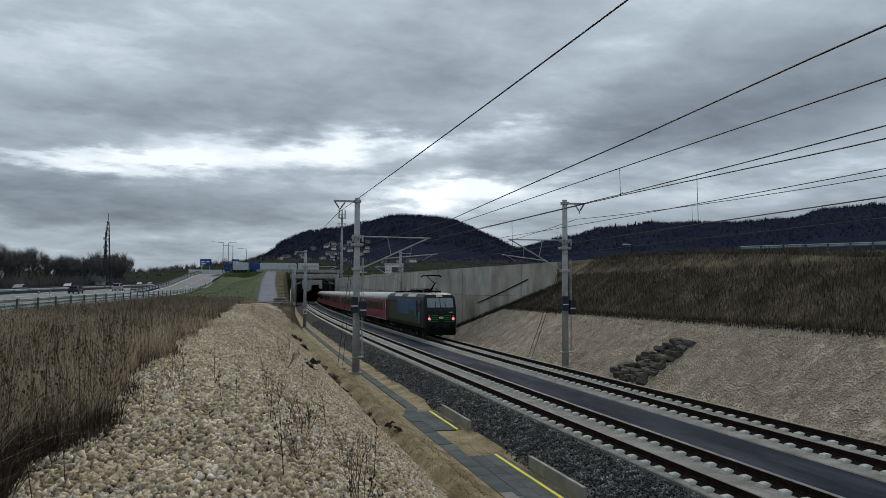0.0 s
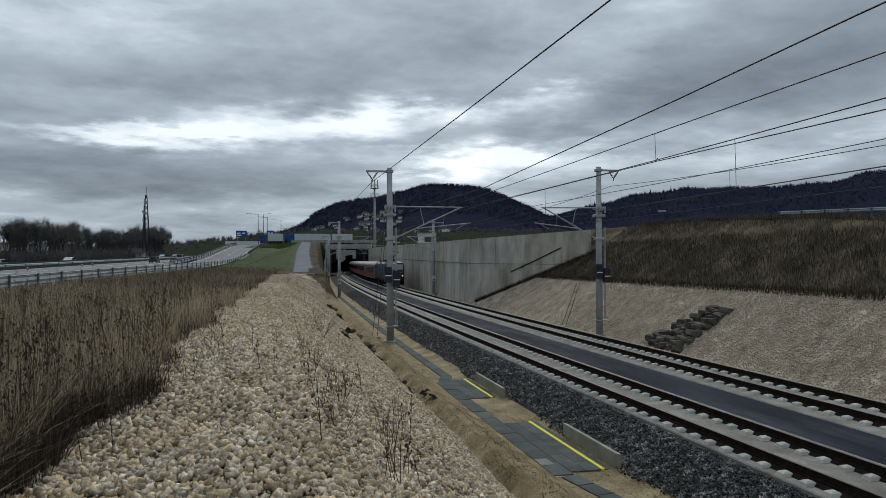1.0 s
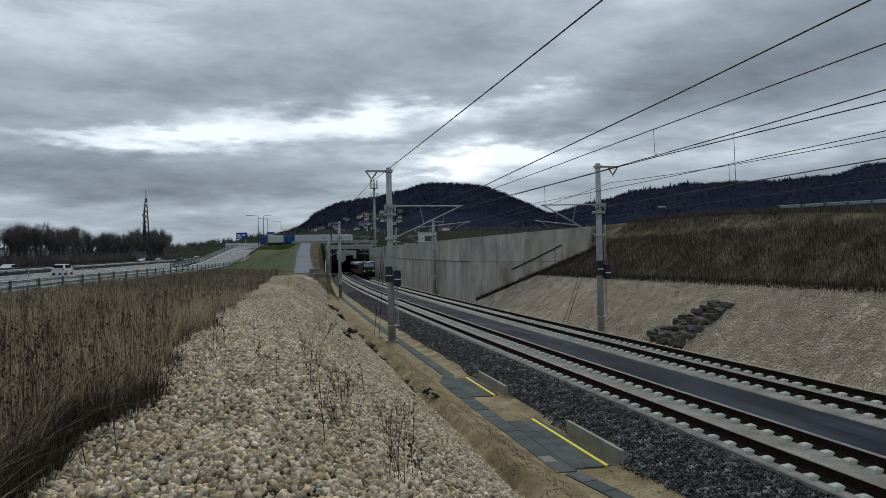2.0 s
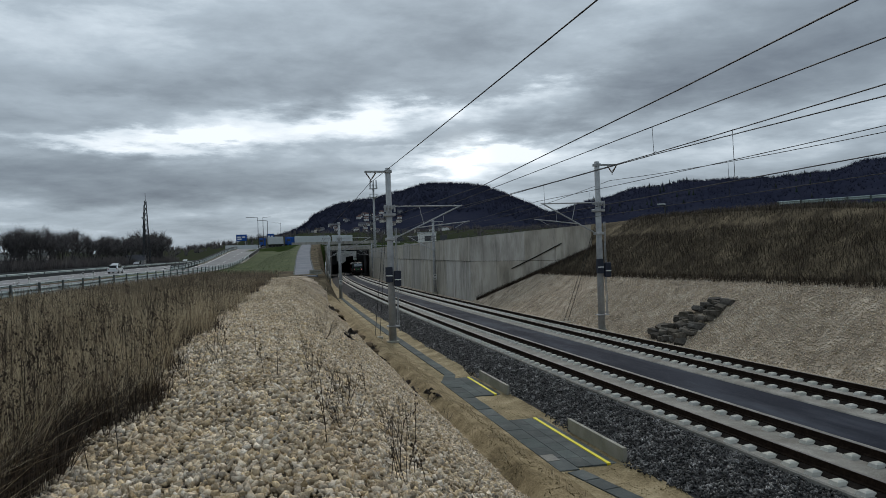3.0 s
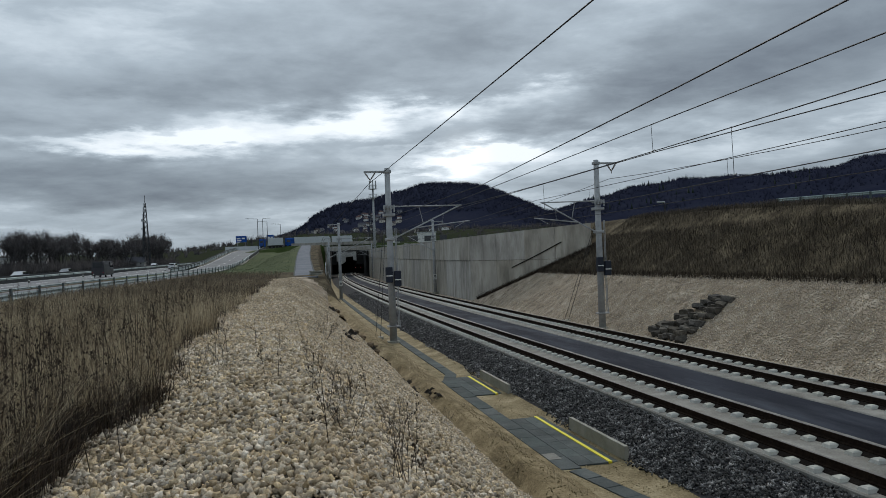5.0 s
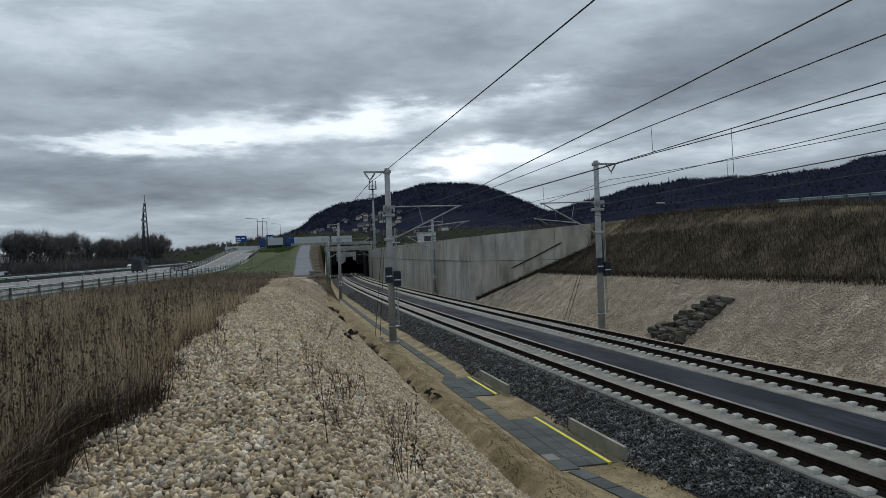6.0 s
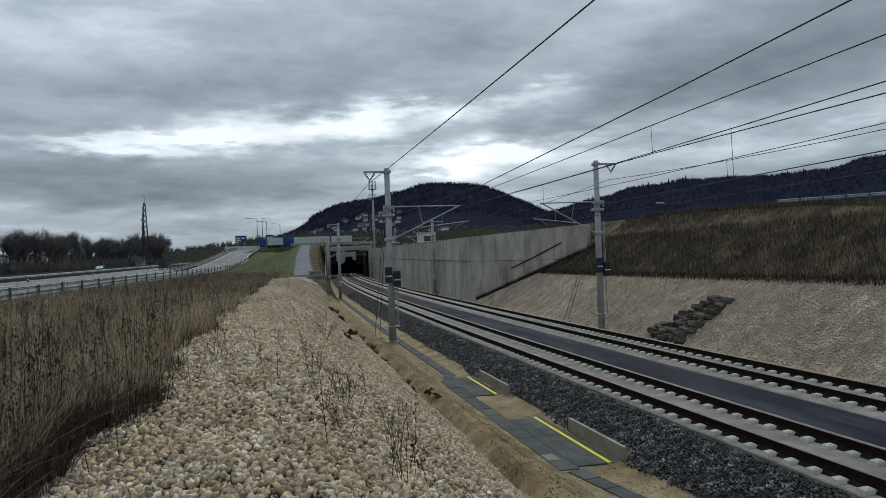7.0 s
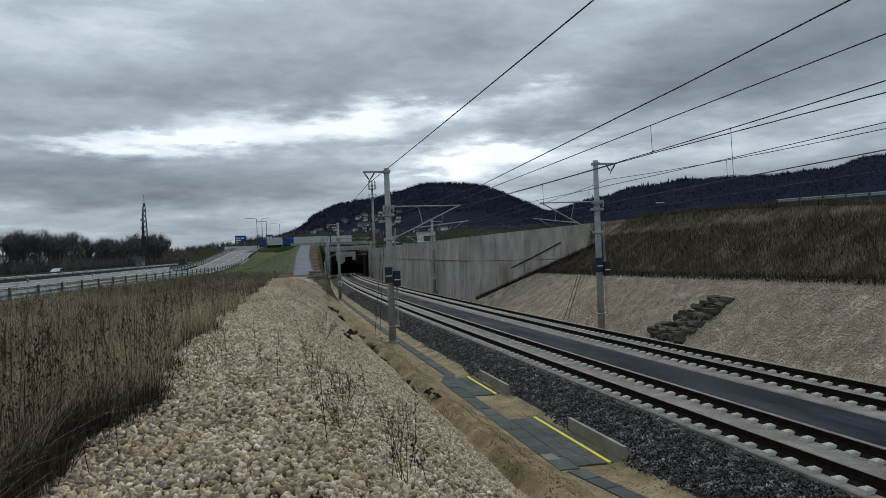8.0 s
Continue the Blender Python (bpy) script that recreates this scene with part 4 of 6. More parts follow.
def rail_pose(y):
    """A pose on the rail heads of the far track, facing along it."""
    p = along(TRACK_2, y, 0.252)
    return Matrix.Translation(p) @ Matrix.Rotation(-math.atan((y - 10) / 3000 + max(0.0, y - 295) / 450), 4, "Z") @ Matrix.Rotation(math.atan(GRADE) if y < 420 else 0, 4, "X")

# ---------------------------------------------------------------- loose stone
rng = np.random.default_rng(7)
GOLD = (1 + 5 ** 0.5) / 2
ICO_V = np.array([(-1, GOLD, 0), (1, GOLD, 0), (-1, -GOLD, 0), (1, -GOLD, 0), (0, -1, GOLD), (0, 1, GOLD),
                  (0, -1, -GOLD), (0, 1, -GOLD), (GOLD, 0, -1), (GOLD, 0, 1), (-GOLD, 0, -1), (-GOLD, 0, 1)]) / math.hypot(1, GOLD)
ICO_F = np.array([(0, 11, 5), (0, 5, 1), (0, 1, 7), (0, 7, 10), (0, 10, 11), (1, 5, 9), (5, 11, 4), (11, 10, 2), (10, 7, 6), (7, 1, 8),
                  (3, 9, 4), (3, 4, 2), (3, 2, 6), (3, 6, 8), (3, 8, 9), (4, 9, 5), (2, 4, 11), (6, 2, 10), (8, 6, 7), (9, 8, 1)])


def turns(n):
    """n random rotations."""
    q = rng.normal(size=(n, 4))
    q /= np.linalg.norm(q, axis=1)[:, None]
    w, x, y, z = q.T
    return np.stack([np.stack([1 - 2 * (y * y + z * z), 2 * (x * y - z * w), 2 * (x * z + y * w)], -1),
                     np.stack([2 * (x * y + z * w), 1 - 2 * (x * x + z * z), 2 * (y * z - x * w)], -1),
                     np.stack([2 * (x * z - y * w), 2 * (y * z + x * w), 1 - 2 * (x * x + y * y)], -1)], 1)


OCT_V = np.array([(1, 0, 0), (-1, 0, 0), (0, 1, 0), (0, -1, 0), (0, 0, 1), (0, 0, -1)], dtype=float)
OCT_F = np.array([(0, 2, 4), (2, 1, 4), (1, 3, 4), (3, 0, 4), (2, 0, 5), (1, 2, 5), (3, 1, 5), (0, 3, 5)])


CUBE_V = np.array([(x, y, z) for x in (-0.6, 0.6) for y in (-0.6, 0.6) for z in (-0.6, 0.6)])
CUBE_F = np.array([(0, 1, 3), (0, 3, 2), (4, 6, 7), (4, 7, 5), (0, 4, 5), (0, 5, 1), (2, 3, 7), (2, 7, 6), (0, 2, 6), (0, 6, 4), (1, 5, 7), (1, 7, 3)])


def stone_mesh(name, places, sizes, mat, rough=0.36, squash=(1.15, 0.85, 0.62), coarse=False, blocky=False):
    """Angular broken stones of many shapes, one mesh."""
    n = len(places)
    base, tris = (CUBE_V, CUBE_F) if blocky else (OCT_V, OCT_F) if coarse else (ICO_V, ICO_F)
    v = base[None] * (1 + rng.uniform(-rough, rough, (n, len(base), 1)))
    if blocky:
        v = v + rng.uniform(-0.2, 0.2, v.shape)
    v = v * (np.array(squash) * rng.uniform(0.75, 1.25, (n, 3)))[:, None]
    v = np.einsum("nij,nkj->nki", turns(n), v) * np.asarray(sizes)[:, None, None] + np.asarray(places)[:, None]
    f = tris[None] + (np.arange(n) * len(base))[:, None, None]
    return raw(name, v.reshape(-1, 3), f.reshape(-1, 3), mat)


def strewn(u0, u1, bands, sink=0.2, smallest=0.03, biggest=0.06, keep=None):
    pts, size = [], []
    for y0, y1, per in bands:
        n = int((u1 - u0) * (y1 - y0) * per)
        us, ys, ss = rng.uniform(u0, u1, n), rng.uniform(y0, y1, n), smallest + (biggest - smallest) * rng.uniform(0, 1, n) ** 1.6
        for u, y, s in zip(us, ys, ss):
            if keep and not keep(u, y):
                continue
            x = u + bend(y)
            pts.append((x, y, land(x, y) + s * sink))
            size.append(s)
    return pts, size


def grass_edge(y):
    return -2.0 + 0.25 * math.sin(y * 0.8) + 0.15 * math.sin(y * 2.3)


def on_bank(u, y):
    return u > grass_edge(y) + rng.normal() * 0.25 and y < 90


p, s = strewn(-2.6, 4.5, ((-3.5, 2.0, 420), (2.0, 7, 820), (7, 13, 600)), 0.5, 0.015, 0.050, on_bank)
tagged(stone_mesh("bank_stones", p, s, M_LIME, blocky=True), "pale broken limestone covering the near bank", "stones", kind="stuff")
p, s = strewn(-2.6, 4.5, ((13, 20, 480), (20, 32, 320), (32, 52, 170), (52, 92, 70)), 0.5, 0.02, 0.052, on_bank)
tagged(stone_mesh("far_bank_stones", p, s, M_LIME, coarse=True), "pale broken limestone covering the bank further on", "stones", kind="stuff")
p, s = strewn(18.2, 25.3, ((8, 20, 100), (20, 34, 230), (34, 52, 170), (52, 70, 80), (70, 86, 30)), 0.3, 0.024, 0.056, lambda u, y: not behind_wing(u, y, -1.0))
tagged(stone_mesh("slope_stones", p, s, M_LIME_GREY, coarse=True), "pale broken limestone covering the far slope", "stones", kind="stuff")
p, s = strewn(7.6, 9.93, ((8, 18, 420), (18, 32, 300), (32, 60, 150), (60, 110, 40)), 0.5, 0.026, 0.052,
              lambda u, y: u > 7.9 + 0.16 * math.sin(y * 0.9) * math.sin(y * 0.37) + 0.1 * abs(rng.normal()) or (y < 15.5 and u > 7.75 + (15.5 - y) * 0.2))
tagged(stone_mesh("track_ballast", p, s, M_BALLAST, coarse=True), "dark crushed ballast on the shoulder of the track", "ballast", kind="stuff")
p, s = strewn(4.3, 8.0, ((9, 22, 90), (22, 36, 40), (36, 60, 12)), 0.2, 0.007, 0.026)
tagged(stone_mesh("sand_grit", p, s, M_SAND), "scattered small stones on the sandy strip", "stones", kind="stuff")


# ---------------------------------------------------------------- stone apron on the far slope
M_ROCK = material("grey_field_stone", ((0.03, 0.027, 0.023), (0.088, 0.08, 0.069), (0.19, 0.176, 0.152)), 1.5, 0.9, bump=0.5, fine=14, per_piece=0.9, spec=0.03)


def build_apron():
    t = thing("stone_apron", "heap of rough grey stones set into the gravel slope", "stone heap", Matrix.Translation(along(20.9, 35.0, -0.1)))
    shapes = []
    for k in range(6):
        bm = bmesh.new()
        bmesh.ops.create_icosphere(bm, subdivisions=2, radius=1.15)
        for v in bm.verts:
            d = v.co.normalized()
            v.co = d * 1.2 * (1 + 0.28 * noise.noise(d * 1.3 + Vector((k * 5, 0, 0))) + 0.1 * noise.noise(d * 4 + Vector((0, k * 3, 0))))
            v.co = Vector((max(-0.8, min(0.8, v.co.x)), max(-0.85, min(0.85, v.co.y)), max(-0.65, min(0.65, v.co.z))))
        me = bpy.data.meshes.new("stone")
        bm.to_mesh(me)
        bm.free()
        me.materials.append(M_ROCK)
        shapes.append(me)
    o = along(20.9, 35.0, -0.1)
    for row in range(8):
        f = row / 7
        u = 20.6 + 2.75 * f
        width = mix(3.7, 1.7, f)
        yc = mix(35.5, 34.5, f)
        n = max(3, int(width / 0.42))
        for k in range(n):
            y = yc - width / 2 + width * (k + 0.5 + rng.uniform(-0.28, 0.28)) / n
            x = u + bend(y) + rng.uniform(-0.17, 0.17)
            st = new("stone", shapes[int(rng.integers(6))])
            st.parent = t
            s = rng.uniform(0.23, 0.34)
            st.location = Vector((x, y, land(x, y) + 0.08 + rng.uniform(-0.06, 0.12))) - o
            st.rotation_euler = (rng.uniform(-0.2, 0.2), rng.uniform(-0.35, 0.1), rng.uniform(0, 6))
            st.scale = (s * rng.uniform(0.9, 1.5), s * rng.uniform(0.9, 1.3), s * rng.uniform(0.65, 0.95))


build_apron()


# ---------------------------------------------------------------- cable trough, platforms and ballast boards
def cover_run(parent, a, b, width, gap=0.012, long=1.0, h=-0.56):
    """Cover slabs laid end to end from (u, y) a to b."""
    A, B = Vector(a), Vector(b)
    n = max(1, int((B - A).length / long))
    for k in range(n):
        p, q = A.lerp(B, k / n), A.lerp(B, (k + 1) / n)
        d = (q - p).normalized()
        p, q = p + d * gap, q - d * gap
        s = Vector((-d.y, d.x)) * width / 2
        bm = bmesh.new()
        top, bot = [], []
        lift = h + rng.uniform(-0.006, 0.008)
        for c in (p + s, p - s, q - s, q + s):
            top.append(bm.verts.new(along(c.x, c.y, lift)))
            bot.append(bm.verts.new(along(c.x, c.y, lift - 0.14)))
        bm.faces.new(top)
        bm.faces.new(bot[::-1])
        for i in range(4):
            bm.faces.new((top[i], top[(i + 1) % 4], bot[(i + 1) % 4], bot[i]))
        bmesh.ops.bevel(bm, geom=[e for e in bm.edges if e.verts[0] in top and e.verts[1] in top], offset=0.008, segments=1, affect="EDGES")
        part("cover_slab", bm, M_CONC_DARK, parent)


trough = tagged(new("cable_trough"), "grey concrete cable trough with cover slabs beside the track", "cable trough", kind="structure")
cover_run(trough, (7.6, 9.0), (6.92, 13.4), 0.40)
cover_run(trough, (6.92, 13.4), (6.55, 15.5), 0.42, long=0.7)
cover_run(trough, (6.46, 15.6), (6.46, 26.9), 0.50)
cover_run(trough, (6.46, 27.0), (6.50, 28.6), 0.52, long=0.8)
cover_run(trough, (6.52, 28.5), (6.98, 30.1), 0.50, long=0.8)
cover_run(trough, (6.98, 30.1), (6.95, 100.0), 0.46)


def build_platform(y0, y1, label):
    t = tagged(new("work_platform"), label, "platform", kind="structure")
    n = int(round((y1 - y0) / 0.75))
    for k in range(n):
        for u0, u1 in ((6.735, 7.13), (7.14, 7.5)):
            bm = bmesh.new()
            a, b = y0 + (y1 - y0) * k / n + 0.008, y0 + (y1 - y0) * (k + 1) / n - 0.008
            sweep(bm, ((u0, -0.7), (u0, -0.57), (u1, -0.57), (u1, -0.7)), [a, b])
            part("paving_slab", bm, M_CONC_DARK, t)
    bm = bmesh.new()
    sweep(bm, ((7.51, -0.7), (7.51, -0.555), (7.6, -0.555), (7.6, -0.7)), steps(y0, y1, 1))
    part("yellow_edge", bm, M_YELLOW, t, "bright yellow painted edge line")
    bm = bmesh.new()
    sweep(bm, ((7.61, -0.75), (7.61, -0.575), (7.84, -0.575), (7.84, -0.75)), steps(y0, y1, 1))
    part("edge_strip", bm, M_CONC_DARK, t)
    return t


build_platform(15.8, 21.0, "grey slab platform with a yellow edge line beside the trough")
build_platform(25.1, 29.2, "grey slab platform with a yellow edge line beside the trough")
bm = bmesh.new()
sweep(bm, ((6.22, -0.7), (6.22, -0.548), (6.55, -0.548), (6.55, -0.7)), [16.4, 16.95])
tagged(part("pale_cover", bm, M_SLAB), "pale concrete inspection cover in the trough", "cover")


def build_board(y0, y1):
    t = thing("ballast_board", "weathered concrete ballast boards holding back dark ballast", "kerb", Matrix.Translation(along(7.9, y0, -0.6)), "ballast boards")
    n = 3
    base = along(7.9, y0, -0.6)
    for k in range(n):
        bm = bmesh.new()
        a, b = y0 + (y1 - y0) * k / n + 0.006, y0 + (y1 - y0) * (k + 1) / n - 0.006
        sweep(bm, ((7.86, -0.75), (7.86, -0.2), (7.96, -0.2), (7.96, -0.75)), [a, b])
        bmesh.ops.translate(bm, verts=bm.verts, vec=-base)
        part("concrete_board", bm, M_KERB, t)


build_board(15.65, 19.05)
build_board(24.7, 28.5)


# ---------------------------------------------------------------- rail seats
def seat_mesh():
    bm = bmesh.new()
    K = 0.86
    lo = [bm.verts.new((x * K, y * K, -0.01)) for x, y in ((-0.17, -0.15), (0.17, -0.15), (0.17, 0.15), (-0.17, 0.15))]
    mid = [bm.verts.new((x * K, y * K, 0.068)) for x, y in ((-0.13, -0.12), (0.13, -0.12), (0.13, 0.12), (-0.13, 0.12))]
    hi = [bm.verts.new((x * K, y * K, 0.095)) for x, y in ((-0.06, -0.07), (0.08, -0.07), (0.08, 0.07), (-0.06, 0.07))]
    for a, b in ((lo, mid), (mid, hi)):
        for k in range(4):
            bm.faces.new((a[k], a[(k + 1) % 4], b[(k + 1) % 4], b[k]))
    bm.faces.new(hi)
    me = bpy.data.meshes.new("rail_seat")
    bm.to_mesh(me)
    bm.free()
    me.materials.append(M_SEAT)
    return me


SEAT = seat_mesh()


def seats(track, centre, phase):
    far_v, far_f = [], []
    plates = bmesh.new()
    v0 = np.array([v.co for v in SEAT.vertices])
    quads = np.array([list(f.vertices) for f in SEAT.polygons])
    for k in range(int(245 / 0.65)):
        y = phase + 0.65 * (k - 3)
        for rail in (-0.7535, 0.7535):
            for side in (-0.25, 0.25):
                o = along(centre + rail + side, y, 0.0)
                if 8.5 < y < 53:
                    s = new("rail_seat", SEAT)
                    s.location, s.parent = o, track
                    if side > 0:
                        s.rotation_euler.z = math.pi
                else:
                    far_f += (quads + len(far_v) * len(v0)).tolist()
                    far_v.append(v0 + np.array(o))
            if y < 90:
                a = along(centre + rail, y, 0.0)
                block(plates, a.x - 0.16, a.x + 0.16, y - 0.07, y + 0.07, a.z - 0.01, a.z + 0.034)
    tagged(raw("rail_seat_rest", np.concatenate(far_v), far_f, M_SEAT, track), kind="stuff")
    tagged(part("fastenings", plates, M_BLACK, track, "dark rail fastenings"), kind="stuff")


seats(track_near, TRACK_1, 0.34)
seats(track_far, TRACK_2, 0.40)


# ---------------------------------------------------------------- torn fleece and clods along the ditch
M_FLEECE = material("dark_fleece", ((0.02, 0.017, 0.014), (0.05, 0.042, 0.035)), 3, 0.95, bump=0.4)


def build_rag(u, y, size, turn):
    bm = bmesh.new()
    n = 5
    grid = [[bm.verts.new((i / n - 0.5 + 0.05 * noise.noise((i, j, y)), (j / n - 0.5) * 0.4, 0.10 * math.sin(i * 1.7 + y) * (j / n) + 0.12 * noise.noise((i * 0.6, j * 0.6, y)))) for j in range(n + 1)] for i in range(n + 1)]
    for i in range(n):
        for j in range(n):
            bm.faces.new((grid[i][j], grid[i + 1][j], grid[i + 1][j + 1], grid[i][j + 1]))
    g = bmesh.ops.solidify(bm, geom=bm.faces[:], thickness=0.015)
    ob = part("fleece_scrap", bm, M_FLEECE)
    x = u + bend(y)
    ob.matrix_basis = Matrix.Translation((x, y, land(x, y) + 0.05)) @ Matrix.Rotation(turn, 4, "Z") @ Matrix.Rotation(0.35, 4, "X") @ Matrix.Scale(size, 4)
    tagged(ob, "torn dark geotextile scrap in the ditch", "fabric", "fleece scraps")


for k, (u, y, sz) in enumerate(((4.55, 25.2, 0.8), (4.95, 23.2, 0.55), (4.9, 24.2, 0.6), (4.5, 27.0, 1.0), (4.45, 33.5, 1.0), (4.6, 29.8, 0.9), (4.5, 37.5, 1.3), (2.4, 27.5, 0.9), (2.6, 30.0, 1.0), (3.4, 56, 1.6), (3.9, 52, 1.5))):
    build_rag(u, y, sz, 1.3 + 0.4 * math.sin(k * 2.1))


M_CLOD = material("muddy_stone", ((0.03, 0.021, 0.013), (0.085, 0.06, 0.036), (0.17, 0.125, 0.08)), 2.0, 0.95, bump=0.8, fine=12)


def build_clod(u, y, s):
    bm = bmesh.new()
    bmesh.ops.create_icosphere(bm, subdivisions=2, radius=1.0)
    for v in bm.verts:
        d = v.co.normalized()
        v.co = d * (1 + 0.35 * noise.noise(d * 1.5 + Vector((y, u, 0)))) * s
        v.co.z *= 0.6
    x = u + bend(y)
    ob = part("earth_clod", bm, M_CLOD)
    ob.location = (x, y, land(x, y) + s * 0.25)
    tagged(ob, "brown stone lying in the ditch", "stone", "ditch stones")


for u, y, s in ((4.35, 38.2, 0.24), (4.5, 39.6, 0.28), (4.3, 41.4, 0.25), (4.75, 38.8, 0.18), (4.25, 40.3, 0.16), (4.6, 41.0, 0.2), (4.2, 44.5, 0.26), (4.4, 46.0, 0.18), (4.4, 60, 0.3), (4.3, 65, 0.34), (4.5, 36.4, 0.2), (4.7, 37.2, 0.13), (4.45, 31.6, 0.16), (4.3, 34.5, 0.14)):
    build_clod(u, y, s)

# ---------------------------------------------------------------- motorway, slip road and guard rails
M_LINE = material("road_marking", ((0.60, 0.60, 0.58), (0.75, 0.75, 0.72)), 1, 0.7, bump=0.0)
M_RAILG = material("guard_rail_zinc", ((0.20, 0.24, 0.24), (0.30, 0.345, 0.34), (0.42, 0.465, 0.455)), 0.8, 0.85, 0.0, bump=0.0)


M_POSTG = material("guard_rail_post_zinc", ((0.07, 0.085, 0.085), (0.11, 0.125, 0.125)), 2, 0.85, bump=0.0)


def ribbon(name, o0, o1, z, ds, mat, lift=0.0, thick=0.25):
    bm = bmesh.new()
    rings = []
    for d in ds:
        a, b = lane(o0, d, z(d) + lift), lane(o1, d, z(d) + lift)
        dn = Vector((0, 0, -thick))
        rings.append([bm.verts.new(v) for v in (a, b, b + dn, a + dn)])
    for p, q in zip(rings, rings[1:]):
        for k in range(4):
            bm.faces.new((p[k], p[(k + 1) % 4], q[(k + 1) % 4], q[k]))
    bm.faces.new(rings[0])
    bm.faces.new(rings[-1][::-1])
    return part(name, bm, mat)


FARD = [-60, 0, 50, 100, 150, 200, 260, 330, 420, 520, 640]
NEARD = steps(-20, 340, 10)
tagged(ribbon("road", 31, 44, motorway_z, FARD, M_ROAD), "grey motorway carriageway", "road", kind="structure")
tagged(ribbon("road", 48, 61, motorway_z, FARD, M_ROAD), "grey motorway carriageway for oncoming traffic", "road", kind="structure")
tagged(ribbon("slip_road", 15.6, 23.8, ramp_z, NEARD, M_ROAD, thick=0.5), "grey slip road rising to a bridge", "road", kind="structure")
tagged(ribbon("hard_strip", 24.6, 30.5, motorway_z, FARD[:6], M_ROAD, 0.02), "grey paved strip beside the motorway", "road", kind="structure")
for o in (31.6, 43.4, 48.6, 60.4):
    tagged(ribbon("lane_line", o - 0.1, o + 0.1, motorway_z, FARD, M_LINE, 0.012, 0.01), "white edge line on the motorway", "road marking", kind="structure")
for o in (16.0, 23.4):
    tagged(ribbon("lane_line", o - 0.08, o + 0.08, ramp_z, [d for d in NEARD if d > 115], M_LINE, 0.012, 0.01), "white edge line on the slip road", "road marking", kind="structure")
for k in range(22):
    d = 60 + 12 * k
    tagged(ribbon("lane_dash", 37.3, 37.5, motorway_z, [d, d + 6], M_LINE, 0.012, 0.01), "white lane dash", "road marking", kind="structure")
    if 90 < d < 250:
        tagged(ribbon("lane_dash", 19.6, 19.75, ramp_z, [d, d + 4], M_LINE, 0.012, 0.01), "white lane dash", "road marking", kind="structure")


def guard_rail(o, d0, d1, z, label, pitch=4.0, double=False, place=lane):
    t = thing("guard_rail", label, "guard rail", group="guard rails")
    ds = steps(d0, d1, pitch)
    levels = ((0.22, 0.60), (0.74, 0.86)) if double else ((0.45, 0.77),)
    for lo, hi in levels:
        bm = bmesh.new()
        rings = []
        m = (lo + hi) / 2
        prof = ((-0.04, lo), (0.04, mix(lo, hi, 0.2)), (-0.02, m), (0.04, mix(lo, hi, 0.8)), (-0.04, hi), (-0.07, hi), (-0.07, lo))
        for d in ds:
            rings.append([bm.verts.new(place(o - dx, d, z(d) + h)) for dx, h in prof])
        for p, q in zip(rings, rings[1:]):
            for k in range(len(prof)):
                bm.faces.new((p[k], p[(k + 1) % len(prof)], q[(k + 1) % len(prof)], q[k]))
        part("beam", bm, M_RAILG, t, "zinc-grey profiled beam")
    bm = bmesh.new()
    block(bm, -0.05, 0.05, -0.08, 0.08, -0.5, 0.88 if double else 0.75)
    me = part("post", bm, M_POSTG, t, "dull dark zinc post")
    me.location = place(o - 0.10, ds[0], z(ds[0]))
    for d in ds[1:]:
        q = me.copy()
        scene.collection.objects.link(q)
        q.location = place(o - 0.10, d, z(d))
    return t


guard_rail(15.0, 24, 268, ramp_z, "weathered zinc guard rail along the slip road", 4.0, True)
guard_rail(24.2, 136, 268, ramp_z, "weathered zinc guard rail along the slip road", 4.0, True)
def screen(name, o, d0, d1, z, high, label, thick=0.16):
    r = ribbon(name, o - thick / 2, o + thick / 2, z, steps(d0, d1, 6), M_MEDIAN, high, high + 0.3)
    return tagged(r, label, "barrier")


# added screens whose dark colour is the shaded side of the median barrier
screen("median_barrier", 44.6, 40, 520, motorway_z, 0.40, "dark screen standing in for the shaded side of the median barrier")
screen("median_barrier", 47.4, 40, 520, motorway_z, 1.05, "dark screen standing in for the shaded side of the median barrier")
screen("parapet_screen", 24.7, 140, 268, ramp_z, 1.0, "dark parapet along the rising slip road")
screen("parapet_screen", 14.7, 196, 275, ramp_z, 0.9, "dark parapet along the rising slip road")
guard_rail(45.3, 40, 520, motorway_z, "dull central guard rail of the motorway", 8.0)
guard_rail(46.7, 40, 520, motorway_z, "dull central guard rail of the motorway", 8.0)


def right_place(o, d, z):
    return Vector((42.0 + 0.92 * d, 59.5 - 0.39 * d + o, z))


def bank_top_z(d):
    p = right_place(0, d, 0)
    return land(p.x, p.y) + 0.05


guard_rail(0.0, 4, 30, bank_top_z, "zinc guard rail on top of the grass bank", 2.0, False, right_place)

# bridge deck and abutment where the slip road leaves the ground
bridge = tagged(new("road_bridge"), "concrete road bridge carrying the slip road", "bridge", kind="structure")
for o0, o1, h0, h1, nm in ((14.6, 15.4, -0.9, 0.12, "edge_beam"), (24.0, 24.8, -0.9, 0.12, "edge_beam")):
    r = ribbon(nm, o0, o1, ramp_z, steps(170, 330, 10), M_CONC, h1, h1 - h0)
    r.parent = bridge
for d in (186, 205, 225):
    bm = bmesh.new()
    rod(bm, lane(14.9, d, 0), lane(14.9, d, ramp_z(d) - 0.8), 0.45, sides=10)
    part("bridge_pier", bm, M_CONC, bridge)


